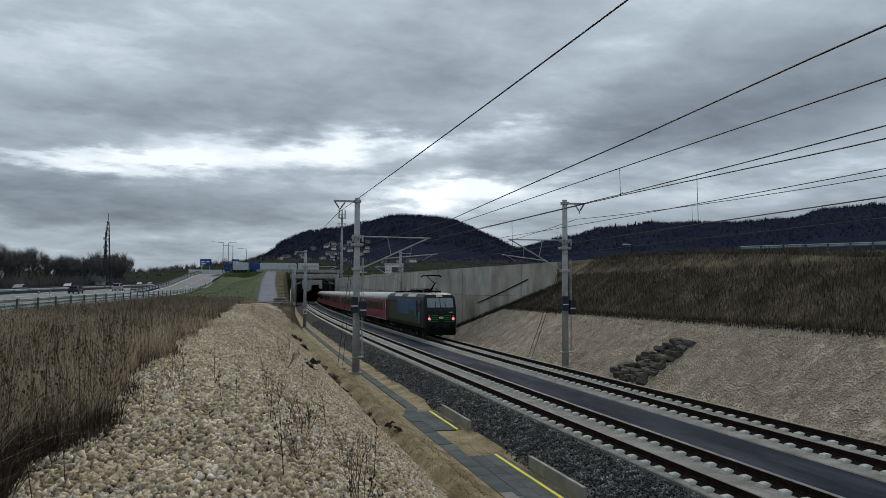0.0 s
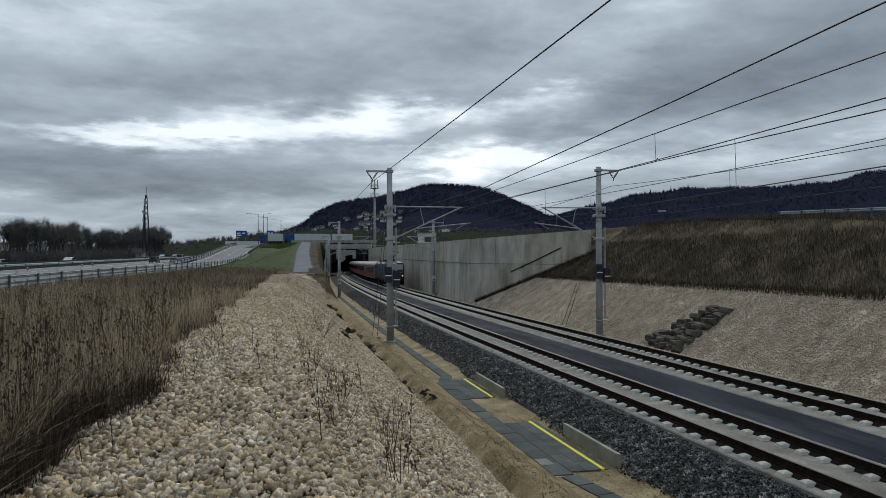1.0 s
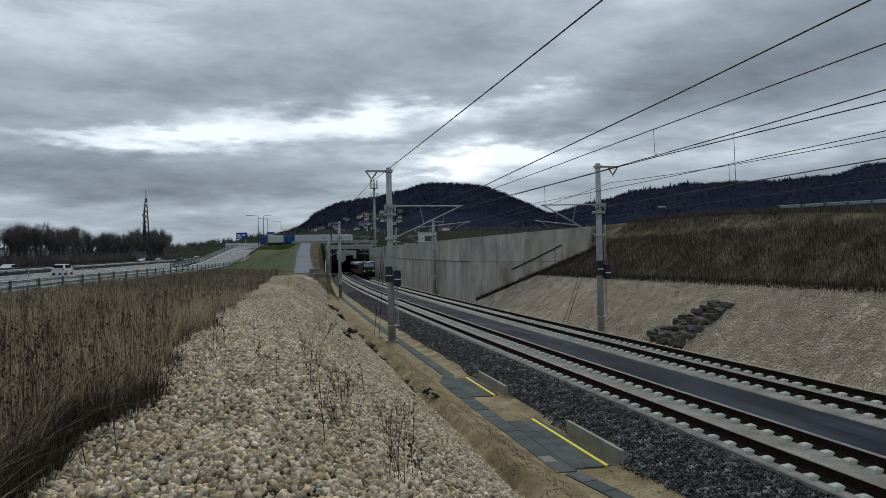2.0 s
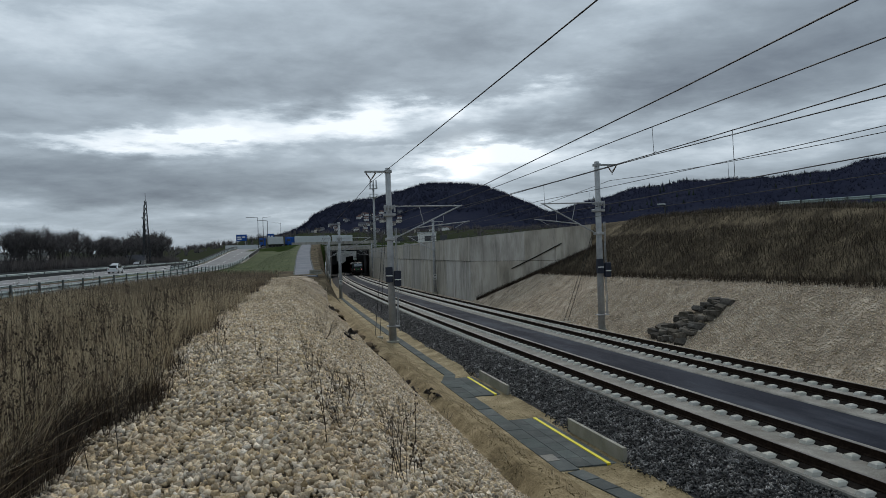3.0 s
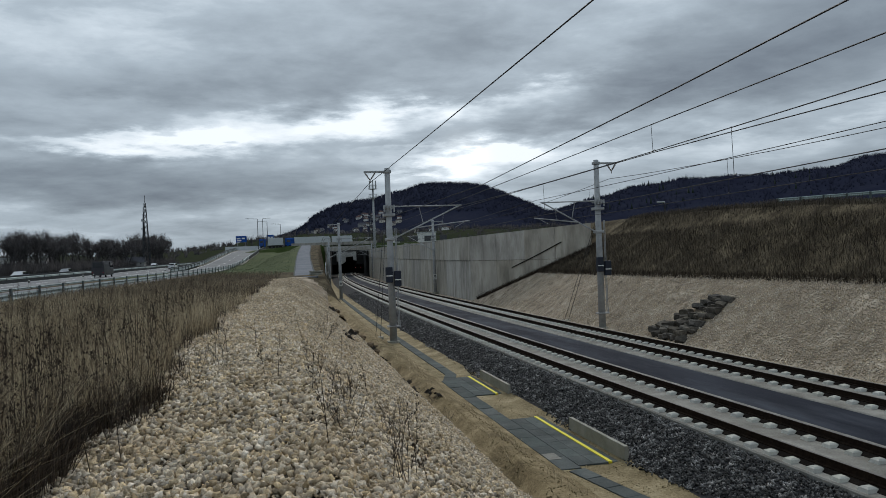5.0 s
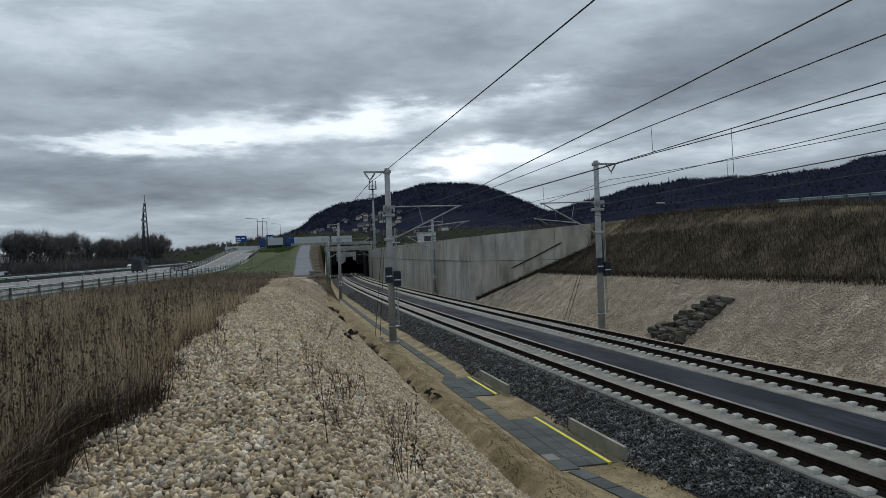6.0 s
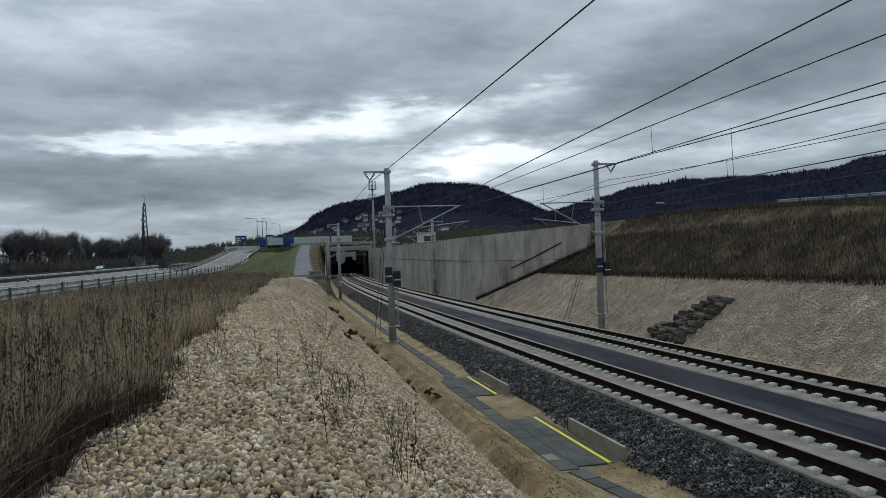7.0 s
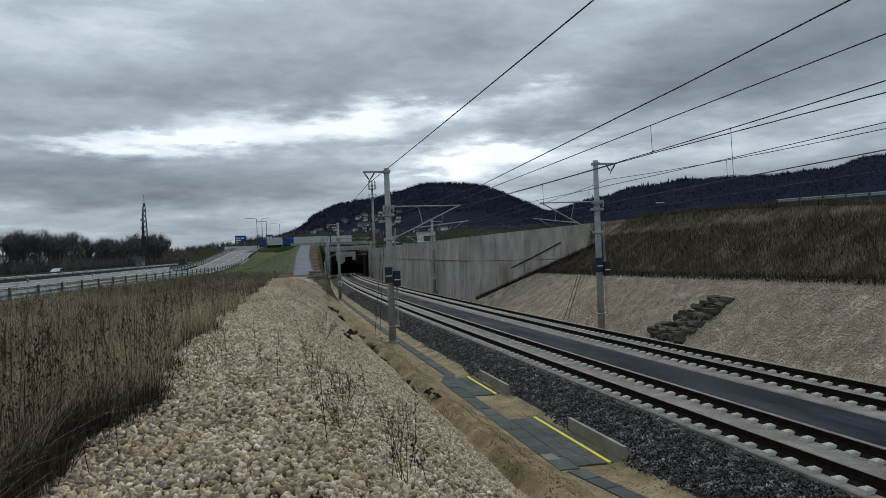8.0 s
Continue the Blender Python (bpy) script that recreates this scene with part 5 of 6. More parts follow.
def build_marker(o, d, z):
    t = thing("delineator", "white roadside delineator post with black band", "post", Matrix.Translation(lane(o, d, z)), "delineator posts")
    bm = bmesh.new()
    block(bm, -0.07, 0.07, -0.05, 0.05, -0.1, 1.0, 0.02)
    part("post", bm, M_PLATE, t)
    bm = bmesh.new()
    block(bm, -0.073, 0.073, -0.053, 0.053, 0.68, 0.86)
    part("band", bm, M_BLACK, t)


for o, d in ((30.9, 88), (30.9, 108), (30.9, 113), (30.9, 150), (24.0, 130)):
    build_marker(o, d, motorway_z(d))
for d in (118, 150, 182):
    build_marker(15.4, d, ramp_z(d))


# ---------------------------------------------------------------- vehicles
M_TYRE = material("tyre_rubber", ((0.012, 0.012, 0.012), (0.025, 0.025, 0.025)), 5, 0.9)
PAINTS = {}


def paint(name, c):
    if name not in PAINTS:
        PAINTS[name] = material(name + "_car_paint", (tuple(v * 0.85 for v in c), c), 1.0, 0.3, bump=0.0, spec=0.5)
    return PAINTS[name]


def build_car(label, colour, name="car", length=4.4, high=1.5, van=False):
    t = thing(name, label, name, group="vehicles on the motorway")
    w = 0.9 if not van else 1.05
    if van:
        side = ((-0.5, 0.35), (0.5, 0.35), (0.5, high * 0.45), (0.44, high), (-0.5, high), (-0.5, high * 0.5))
    else:
        side = ((-0.5, 0.3), (0.5, 0.3), (0.5, 0.72), (0.30, 0.88), (0.10, high - 0.03), (-0.22, high), (-0.44, 0.98), (-0.5, 0.9))
    bm = bmesh.new()
    rows = []
    for sx in (-1, 1):
        rows.append([bm.verts.new((sx * w * (1 if z < high * 0.62 else 0.84), f * length, z)) for f, z in side])
    n = len(side)
    for k in range(n):
        bm.faces.new((rows[0][k], rows[0][(k + 1) % n], rows[1][(k + 1) % n], rows[1][k]))
    bm.faces.new(rows[0])
    bm.faces.new(rows[1][::-1])
    bmesh.ops.bevel(bm, geom=bm.edges[:], offset=0.06, segments=2, affect="EDGES")
    part("body", bm, paint(*colour), t)
    zs = (high * 0.62, high - 0.12)
    for sx in (-1, 1):
        bm = bmesh.new()
        y0, y1 = (-0.36 * length, 0.14 * length) if not van else (0.12 * length, 0.40 * length)
        a = sx * w * 0.93
        block(bm, a - 0.06, a + 0.06, y0, y1, zs[0], zs[1], 0.02)
        part("side_window", bm, M_GLASS, t)
    bm = bmesh.new()
    block(bm, -w * 0.72, w * 0.72, -0.5 * length - (0.01 if van else -0.22), -0.5 * length + 0.3, zs[0], zs[1], 0.02)
    part("rear_window", bm, M_GLASS, t)
    for sx in (-1, 1):
        for f in (-0.31, 0.31):
            bm = bmesh.new()
            rod(bm, (sx * (w - 0.2), f * length, 0.33), (sx * (w + 0.02), f * length, 0.33), 0.33, sides=14)
            wh = part("wheel", bm, M_TYRE, t)
            bm = bmesh.new()
            rod(bm, (sx * (w + 0.0), f * length, 0.33), (sx * (w + 0.03), f * length, 0.33), 0.19, sides=10)
            part("rim", bm, M_GREY, wh)
        bm = bmesh.new()
        block(bm, sx * w * 0.8 - 0.1, sx * w * 0.8 + 0.1, -0.5 * length - 0.02, -0.5 * length + 0.04, 0.75, 0.95)
        part("tail_light", bm, M_RED, t)
    return t


WHITE, BLACKP, SILVER, BLUEP = ("white", (0.62, 0.63, 0.64)), ("black", (0.015, 0.016, 0.018)), ("silver", (0.30, 0.31, 0.32)), ("dark", (0.022, 0.021, 0.026))
AWAY, BACK = 35.2, 52.5
# each: thing, offset, distance at t = 0, speed along the road
traffic = [
    (build_car("white estate car driving away on the motorway", WHITE, high=1.6), AWAY, 54.5, 29.5),
    (build_car("dark panel van driving away on the motorway", BLUEP, "van", 6.2, 2.75, True), AWAY, -9.5, 28.8),
    (build_car("black car driving away on the motorway", BLACKP), AWAY, 145, 34.0),
    (build_car("silver off-road car driving away on the motorway", SILVER, high=1.75), AWAY, 182, 33.0),
    (build_car("silver car coming along the motorway", SILVER), BACK, 170, -34),
    (build_car("white car coming along the motorway", WHITE), BACK, 208, -34),
    (build_car("white car coming along the motorway", WHITE), BACK, 315, -34),
    (build_car("silver car coming along the motorway", SILVER), BACK, 341, -34),
    (build_car("white car coming along the motorway", WHITE), BACK, 430, -33),
]


def road_pose(o, d, away):
    p = lane(o, d, motorway_z(d) + 0.02)
    return Matrix.Translation(p) @ Matrix.Rotation(-RW_TURN + (0 if away else math.pi), 4, "Z")

# ---------------------------------------------------------------- hills and woods far off
def heading_place(azimuth, distance, z=0.0):
    a = radians(azimuth)
    return Vector((distance * math.sin(a), distance * math.cos(a), z))


HILL = ((-3, 0.6), (-1, 1.2), (0.5, 1.65), (1.6, 1.95), (2.2, 2.35), (2.7, 2.85), (3.8, 3.33), (4.7, 3.75), (6.5, 3.95), (7.4, 4.1), (8.8, 4.42), (9.7, 4.62), (11.1, 5.02), (12.5, 5.12), (13.8, 5.08), (15.2, 4.95),
        (16.6, 4.77), (17.9, 4.27), (19.0, 3.77), (20.1, 3.27), (21.0, 2.8), (22.5, 2.3), (25, 1.6), (28, 1.0))
RIDGE = ((17, 0.8), (20, 2.1), (21, 2.5), (22.8, 2.95), (25.4, 3.47), (26.3, 3.65), (27.2, 3.95), (29.3, 4.2), (31.4, 4.4), (33.4, 4.5), (35, 4.52), (36.6, 4.4), (38.1, 4.38), (39.2, 4.5), (40.6, 4.5), (41.7, 4.55), (42.8, 4.75),
         (43.8, 5.1), (45.1, 5.2), (47, 5.3), (50, 4.9), (54, 4.2), (60, 3.0))
PLAIN = ((-24, 0.55), (-14, 0.5), (-9, 0.6), (-6, 0.8), (-3.5, 1.05), (-1, 1.35), (1, 1.5), (4, 1.5), (8, 1.5), (14, 1.6), (22, 1.5), (30, 1.2))


def hill_height(profile, az, f, far, near):
    """Height of a hill at the share f of the way from its foot to its crest line."""
    crest = EYE[2] + far * math.tan(radians(broken(profile, az)))
    foot = 0.0
    shape = math.sin(min(f, 1.0) * math.pi / 2) ** 1.15 if f <= 1 else 1 - (f - 1) ** 2
    bump = 10 * noise.noise((az * 0.55, f * 2.2, 1.0)) * math.sin(min(1, f) * math.pi)
    return foot + (crest - foot) * shape + bump * 0.9


def build_hill(name, label, profile, near, far, mat):
    a0, a1 = profile[0][0], profile[-1][0]
    azs = steps(a0, a1, 0.4)
    fs = [k / 14 for k in range(15)] + [1.15, 1.4]
    verts, faces = [], []
    for az in azs:
        for f in fs:
            d = near + (far - near) * f
            verts.append(heading_place(az, d, hill_height(profile, az, f, far, near)))
    n = len(fs)
    for i in range(len(azs) - 1):
        for j in range(n - 1):
            k = i * n + j
            faces.append((k, k + 1, k + n + 1, k + n))
    return tagged(raw(name, verts, faces, mat, smooth=True), label, "hill", kind="structure")


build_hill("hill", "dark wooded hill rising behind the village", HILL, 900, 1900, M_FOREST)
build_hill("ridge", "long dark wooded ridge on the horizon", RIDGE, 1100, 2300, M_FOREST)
build_hill("foothill", "low rise with fields and hedges before the hill", PLAIN, 480, 850, M_FIELD)

M_TWIG = material("bare_twigs", ((0.030, 0.029, 0.031), (0.062, 0.059, 0.060), (0.105, 0.10, 0.098)), 0.6, 0.95, bump=0.0, per_piece=0.6, spec=0.0)
M_CONIFER = material("dark_conifers", ((0.010, 0.016, 0.014), (0.018, 0.026, 0.022)), 0.2, 0.95, bump=0.0, per_piece=0.5)


def spikes(places, heights, per, spread, thick):
    """Sprays of thin upward twigs at each place: vertices and triangles."""
    n = len(places)
    ang = rng.uniform(0, 2 * np.pi, (n, per))
    lean = rng.uniform(0.05, spread, (n, per))
    h = np.asarray(heights)[:, None] * rng.uniform(0.55, 1.0, (n, per))
    tip = np.stack([np.cos(ang) * lean * h, np.sin(ang) * lean * h, h], -1) + np.asarray(places)[:, None]
    base = np.asarray(places)[:, None] + np.stack([np.cos(ang) * lean * h * 0.15, np.sin(ang) * lean * h * 0.15, h * 0.05], -1)
    w = thick * np.asarray(heights)[:, None]
    side = np.stack([-np.sin(ang + 0.6) * w, np.cos(ang + 0.6) * w, 0 * ang], -1)
    out = np.stack([np.cos(ang) * w, np.sin(ang) * w, 0 * ang], -1)
    v = np.stack([base - side, base + side, base + out, tip], 2).reshape(-1, 3)
    f = np.array([(0, 1, 3), (1, 2, 3), (2, 0, 3)])[None] + (np.arange(n * per) * 4)[:, None, None]
    return v, f.reshape(-1, 3)


def forest(name, label, profile, near, far, count, tall, crest_share, mat, per=7, spread=0.35, thick=0.03, only=None):
    P, Hh = [], []
    a0, a1 = profile[0][0] + 0.5, profile[-1][0] - 0.5
    for k in range(count):
        az = rng.uniform(a0, a1)
        if only and not only(az):
            continue
        f = rng.uniform(0.96, 1.02) if rng.uniform() < crest_share else rng.uniform(0.3, 1.0)
        d = near + (far - near) * f
        P.append(heading_place(az, d, hill_height(profile, az, f, far, near) - 1.0))
        Hh.append(tall * rng.uniform(0.7, 1.25))
    v, f = spikes(P, Hh, per, spread, thick)
    tagged(raw(name, v, f, mat), label, "woods", kind="stuff")


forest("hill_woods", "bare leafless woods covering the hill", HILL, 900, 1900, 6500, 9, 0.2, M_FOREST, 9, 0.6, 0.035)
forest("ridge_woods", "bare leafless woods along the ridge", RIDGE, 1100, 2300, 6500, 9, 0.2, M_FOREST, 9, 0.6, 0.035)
forest("ridge_conifers", "dark spruces on the ridge line", RIDGE, 1100, 2300, 500, 16, 0.75, M_CONIFER, 3, 0.05, 0.16, lambda a: 25 < a < 33 or 38 < a < 42)
forest("hedges", "bare hedges on the low rise", PLAIN, 480, 850, 1500, 7, 0.55, M_TWIG, 9, 0.5, 0.05)


# ---------------------------------------------------------------- village
M_WALLS = [material("render_" + n, (tuple(v * 0.85 for v in c), c), 0.3, 0.9, bump=0.0) for n, c in (("white", (0.68, 0.67, 0.65)), ("cream", (0.56, 0.52, 0.45)), ("grey", (0.33, 0.33, 0.33)))]
M_TILES = [material("tiles_" + n, (tuple(v * 0.7 for v in c), c), 0.5, 0.85, bump=0.0) for n, c in (("red", (0.13, 0.085, 0.075)), ("brown", (0.085, 0.072, 0.068)), ("slate", (0.09, 0.092, 0.105)))]


def build_house(w, d, h, wall, roof, label):
    t = thing("house", label, "house", group="village houses")
    bm = bmesh.new()
    block(bm, -w / 2, w / 2, -d / 2, d / 2, -3, h)
    part("wall", bm, wall, t)
    bm = bmesh.new()
    o = 0.5
    r = d * 0.42
    pts = [(-w / 2 - o, -d / 2 - o, h - 0.2), (-w / 2 - o, 0, h + r), (-w / 2 - o, d / 2 + o, h - 0.2)]
    a = [bm.verts.new(p) for p in pts] + [bm.verts.new((w / 2 + o, y, z)) for _, y, z in pts]
    for f in ((0, 1, 4, 3), (1, 2, 5, 4), (0, 2, 1), (3, 4, 5), (0, 3, 5, 2)):
        bm.faces.new([a[i] for i in f])
    rf = part("roof", bm, roof, t)
    bm = bmesh.new()
    block(bm, w * 0.2, w * 0.2 + 0.7, -0.9, -0.3, h + r * 0.4, h + r + 0.8)
    part("chimney", bm, roof, rf)
    for k in range(3):
        for z in (1.0, 3.6):
            if z < h - 1:
                bm = bmesh.new()
                x = -w / 2 + w * (k + 0.5) / 3
                block(bm, x - 0.5, x + 0.5, -d / 2 - 0.06, -d / 2 + 0.02, z, z + 1.3)
                part("window", bm, M_GLASS, t)
    return t


kinds = [build_house(11, 9, 5.5, M_WALLS[0], M_TILES[0], "white house with a red tiled roof"),
         build_house(13, 10, 6, M_WALLS[1], M_TILES[1], "cream house with a brown tiled roof"),
         build_house(16, 11, 5.5, M_WALLS[2], M_TILES[2], "grey house with a slate roof"),
         build_house(10, 8, 5, M_WALLS[0], M_TILES[1], "small white house with a brown roof")]
spots = []
for k in range(190):
    az = -0.6 + 10.2 * rng.uniform() ** 1.2
    f = 0.12 + 0.26 * rng.uniform() ** 1.4
    spots.append((az, 900 + 1000 * f, hill_height(HILL, az, f, 1900, 900)))
for k in range(6):
    az = rng.uniform(10.5, 13.5)
    spots.append((az, 830 - rng.uniform(0, 60), hill_height(PLAIN, az, 0.95, 850, 480)))
for k, (az, d, z) in enumerate(spots):
    m = Matrix.Translation(heading_place(az, d, z)) @ Matrix.Rotation(rng.uniform(-0.8, 0.8), 4, "Z")
    size = rng.uniform(0.42, 0.68)
    home = kinds[k] if k < 4 else copy_thing(kinds[k % 4], m)
    home.matrix_basis = m @ Matrix.Scale(size, 4)


cottage = copy_thing(kinds[2], Matrix.Translation((-55.5, 300, 2.3)))
cottage.matrix_basis = Matrix.Translation((-55.5, 300, 2.3)) @ Matrix.Scale(0.45, 4)


def build_hall(x, y, z, w, d, h, mat, label, turn=0.0):
    t = thing("commercial_hall", label, "hall", Matrix.Translation((x, y, z)) @ Matrix.Rotation(turn, 4, "Z"), "commercial halls")
    bm = bmesh.new()
    block(bm, -w / 2, w / 2, -d / 2, d / 2, -3, h, 0.1)
    part("wall", bm, mat, t)
    bm = bmesh.new()
    block(bm, -w / 2 - 0.2, w / 2 + 0.2, -d / 2 - 0.2, d / 2 + 0.2, h, h + 0.5, 0.05)
    part("roof_edge", bm, M_GREY, t)
    for k in range(max(2, int(w / 7))):
        bm = bmesh.new()
        xx = -w / 2 + 3 + k * 6.5
        block(bm, xx, xx + 3, -d / 2 - 0.08, -d / 2 + 0.02, 1.0, 3.2)
        part("window", bm, M_GLASS, t)


build_hall(-75, 224, 2.4, 20, 14, 4.4, M_WALLS[0], "low white hall behind bare trees", 0.2)
build_hall(62, 300, 8, 8, 7, 4.4, M_WALLS[0], "small white building above the retaining wall", -0.2)
build_hall(46, 290, 8, 5, 4, 3.0, M_WALLS[0], "small white cabin above the retaining wall", -0.2)


# ---------------------------------------------------------------- lattice towers, lamps, signs and lorries by the bridge
def build_pylon(x, y, z, tall, wide, name, label):
    t = thing(name, label, "tower", Matrix.Translation((x, y, z)))
    n = 12
    for s in range(4):
        a, b = math.pi / 4 + s * math.pi / 2, math.pi / 4 + (s + 1) * math.pi / 2
        bm = bmesh.new()
        rod(bm, (wide * math.cos(a), wide * math.sin(a), 0), (wide * 0.22 * math.cos(a), wide * 0.22 * math.sin(a), tall), 0.16, 0.09, 5)
        part("leg", bm, M_MEDIAN, t)
        bm = bmesh.new()
        for k in range(n):
            f, g = k / n, (k + 1) / n
            r0, r1 = wide * (1 - 0.78 * f), wide * (1 - 0.78 * g)
            rod(bm, (r0 * math.cos(a), r0 * math.sin(a), f * tall), (r1 * math.cos(b), r1 * math.sin(b), g * tall), 0.07, sides=4)
            rod(bm, (r0 * math.cos(b), r0 * math.sin(b), f * tall), (r1 * math.cos(a), r1 * math.sin(a), g * tall), 0.07, sides=4)
        part("bracing", bm, M_WIRE, t)
    bm = bmesh.new()
    rod(bm, (0, 0, tall), (0, 0, tall * 1.12), 0.1)
    part("top_rod", bm, M_WIRE, t)
    for f in (0.7, 0.86):
        bm = bmesh.new()
        rod(bm, (-0.5, -0.4, tall * f), (-0.5, -0.4, tall * f + 0.9), 0.32, sides=10)
        part("dish", bm, M_GALV, t)
    return t


build_pylon(-52.6, 304, 2.5, 21.5, 1.0, "radio_tower", "slim lattice tower behind the bare trees")
build_pylon(-51.2, 300, 2.5, 25.5, 1.9, "radio_tower", "tall lattice tower behind the bare trees")
build_pylon(66, 520, 6, 30.0, 2.4, "lattice_pylon", "slim lattice pylon before the wooded hill")


def build_radio_mast():
    at = along(20.6, 225, 0)
    t = thing("radio_mast", "slender steel radio mast with antenna platforms", "mast", Matrix.Translation((29.6, 225, at.z)))
    bm = bmesh.new()
    rod(bm, (0, 0, -0.3), (0, 0, 29), 0.5, 0.28, 12)
    part("pole", bm, M_GALV, t, "", True)
    for z in (24.6, 27.4):
        bm = bmesh.new()
        rod(bm, (0, 0, z), (0, 0, z + 0.12), 1.35, sides=14)
        deck_plate = part("platform", bm, M_GALV, t)
        for k in range(8):
            a, b = k * math.pi / 4, (k + 1) * math.pi / 4
            bm = bmesh.new()
            rod(bm, (1.3 * math.cos(a), 1.3 * math.sin(a), z), (1.3 * math.cos(a), 1.3 * math.sin(a), z + 1.1), 0.05, sides=4)
            rod(bm, (1.3 * math.cos(a), 1.3 * math.sin(a), z + 1.1), (1.3 * math.cos(b), 1.3 * math.sin(b), z + 1.1), 0.05, sides=4)
            part("railing", bm, M_GALV, deck_plate)
    for k in range(3):
        a = 0.4 + k * 2.1
        bm = bmesh.new()
        block(bm, 1.1 * math.cos(a) - 0.18, 1.1 * math.cos(a) + 0.18, 1.1 * math.sin(a) - 0.12, 1.1 * math.sin(a) + 0.12, 27.6, 30.2, 0.03)
        part("antenna", bm, M_GREY, t)


build_radio_mast()


def build_lamp(x, y, z, tall, arm):
    t = thing("street_lamp", "grey street lamp with a long flat arm", "street lamp", Matrix.Translation((x, y, z)), "street lamps by the bridge")
    bm = bmesh.new()
    rod(bm, (0, 0, -1), (0, 0, tall), 0.14, 0.08, 8)
    rod(bm, (0, 0, tall), (arm, 0, tall + 0.2), 0.07, sides=6)
    part("pole", bm, M_WIRE, t)
    bm = bmesh.new()
    block(bm, arm - 0.5, arm + 0.5, -0.2, 0.2, tall + 0.1, tall + 0.28, 0.05)
    part("lamp_head", bm, M_GREY, t)


for x, y, z, h, a in ((-7.3, 262, 7, 11.5, -3.6), (-4.2, 275, 7, 11, -3.2), (-5.9, 280, 7.5, 12, 2.5), (0.8, 330, 8, 11.5, -3.5), (4.5, 340, 8, 8, -3), (48.1, 82, 6.9, 2.5, -0.5)):
    build_lamp(x, y, z, h, a)

M_SIGN = material("blue_sign", ((0.008, 0.05, 0.22), (0.012, 0.07, 0.28)), 1, 0.45, bump=0.0)


def build_sign(x, y, z, w, h, legs):
    t = thing("road_sign", "large blue motorway sign with white writing", "sign", Matrix.Translation((x, y, z)), "blue road signs")
    bm = bmesh.new()
    block(bm, -w / 2, w / 2, -0.06, 0.06, 0, h, 0.03)
    part("panel", bm, M_SIGN, t)
    for k, (fx, fz, ww) in enumerate(((-0.25, 0.62, 0.35), (0.2, 0.62, 0.3), (-0.2, 0.3, 0.4))):
        bm = bmesh.new()
        block(bm, fx * w - ww * w / 2, fx * w + ww * w / 2, -0.075, -0.062, fz * h - 0.12 * h, fz * h + 0.08 * h)
        part("writing_bar", bm, M_PLATE, t)
    for s in (-0.35, 0.35):
        bm = bmesh.new()
        rod(bm, (s * w, 0.12, -legs), (s * w, 0.12, h), 0.09)
        part("post", bm, M_GALV, t)


build_sign(-15.0, 300, 11.2, 4.2, 2.6, 4.0)
build_sign(-3.6, 308, 11.5, 3.0, 2.6, 4.0)


def build_lorry(x, y, z, label, trailer, cab, long=13.5, turn=0.0):
    t = thing("lorry", label, "lorry", Matrix.Translation((x, y, z)) @ Matrix.Rotation(turn, 4, "Z"), "lorries queueing by the bridge")
    bm = bmesh.new()
    block(bm, -long / 2, long / 2, -1.25, 1.25, 1.1, 4.0, 0.08)
    part("trailer", bm, trailer, t)
    bm = bmesh.new()
    block(bm, -long / 2 - 3.0, -long / 2 - 0.6, -1.2, 1.2, 0.6, 3.7, 0.25)
    c = part("cab", bm, cab, t)
    bm = bmesh.new()
    block(bm, -long / 2 - 2.9, -long / 2 - 1.6, -1.22, 1.22, 2.1, 3.0, 0.05)
    part("cab_window", bm, M_GLASS, c)
    bm = bmesh.new()
    block(bm, -long / 2, long / 2, -1.0, 1.0, 0.7, 1.1, 0.03)
    part("chassis", bm, M_BLACK, t)
    for xx in (-long / 2 - 1.9, -long / 2 + 1.0, long / 2 - 3.6, long / 2 - 2.3, long / 2 - 1.0):
        for s in (-1, 1):
            bm = bmesh.new()
            rod(bm, (xx, s * 0.9, 0.5), (xx, s * 1.22, 0.5), 0.5, sides=14)
            part("wheel", bm, M_TYRE, t)


LZ = 8.1
M_TARP = material("white_tarpaulin", ((0.42, 0.44, 0.45), (0.52, 0.54, 0.55)), 0.5, 0.6, bump=0.0)
M_BLUE_T = material("blue_tarpaulin", ((0.015, 0.05, 0.19), (0.02, 0.07, 0.25)), 0.5, 0.6, bump=0.0)
build_lorry(12.6, 285, LZ, "white articulated lorry parked above the cutting", M_TARP, M_SIGN, 13.5)
build_lorry(24.5, 286, LZ, "pale lorry trailer parked above the cutting", M_TARP, M_TARP, 8.0)
build_lorry(-1.5, 284, LZ, "white lorry with a blue cab on the bridge road", M_TARP, M_BLUE_T, 6.0)
build_lorry(4.2, 290, LZ, "blue lorry on the bridge road", M_BLUE_T, M_TARP, 4.0)
bm = bmesh.new()
block(bm, -20, -7.2, 281, 281.4, 6.2, 9.2, 0.03)
tagged(part("noise_barrier", bm, M_TARP), "pale grey noise barrier beside the bridge", "barrier")


# ---------------------------------------------------------------- service road and its kerbs
def road_strip(name, centre, halfw, mat, lift, thick=0.2):
    bm = bmesh.new()
    rings = []
    for k, (x, y, z) in enumerate(centre):
        q = [bm.verts.new((x + s * halfw, y, z + lift - t)) for s, t in ((-1, 0), (1, 0), (1, thick), (-1, thick))]
        rings.append(q)
    for p, q in zip(rings, rings[1:]):
        for k in range(4):
            bm.faces.new((p[k], p[(k + 1) % 4], q[(k + 1) % 4], q[k]))
    bm.faces.new(rings[0])
    bm.faces.new(rings[-1][::-1])
    return part(name, bm, mat)


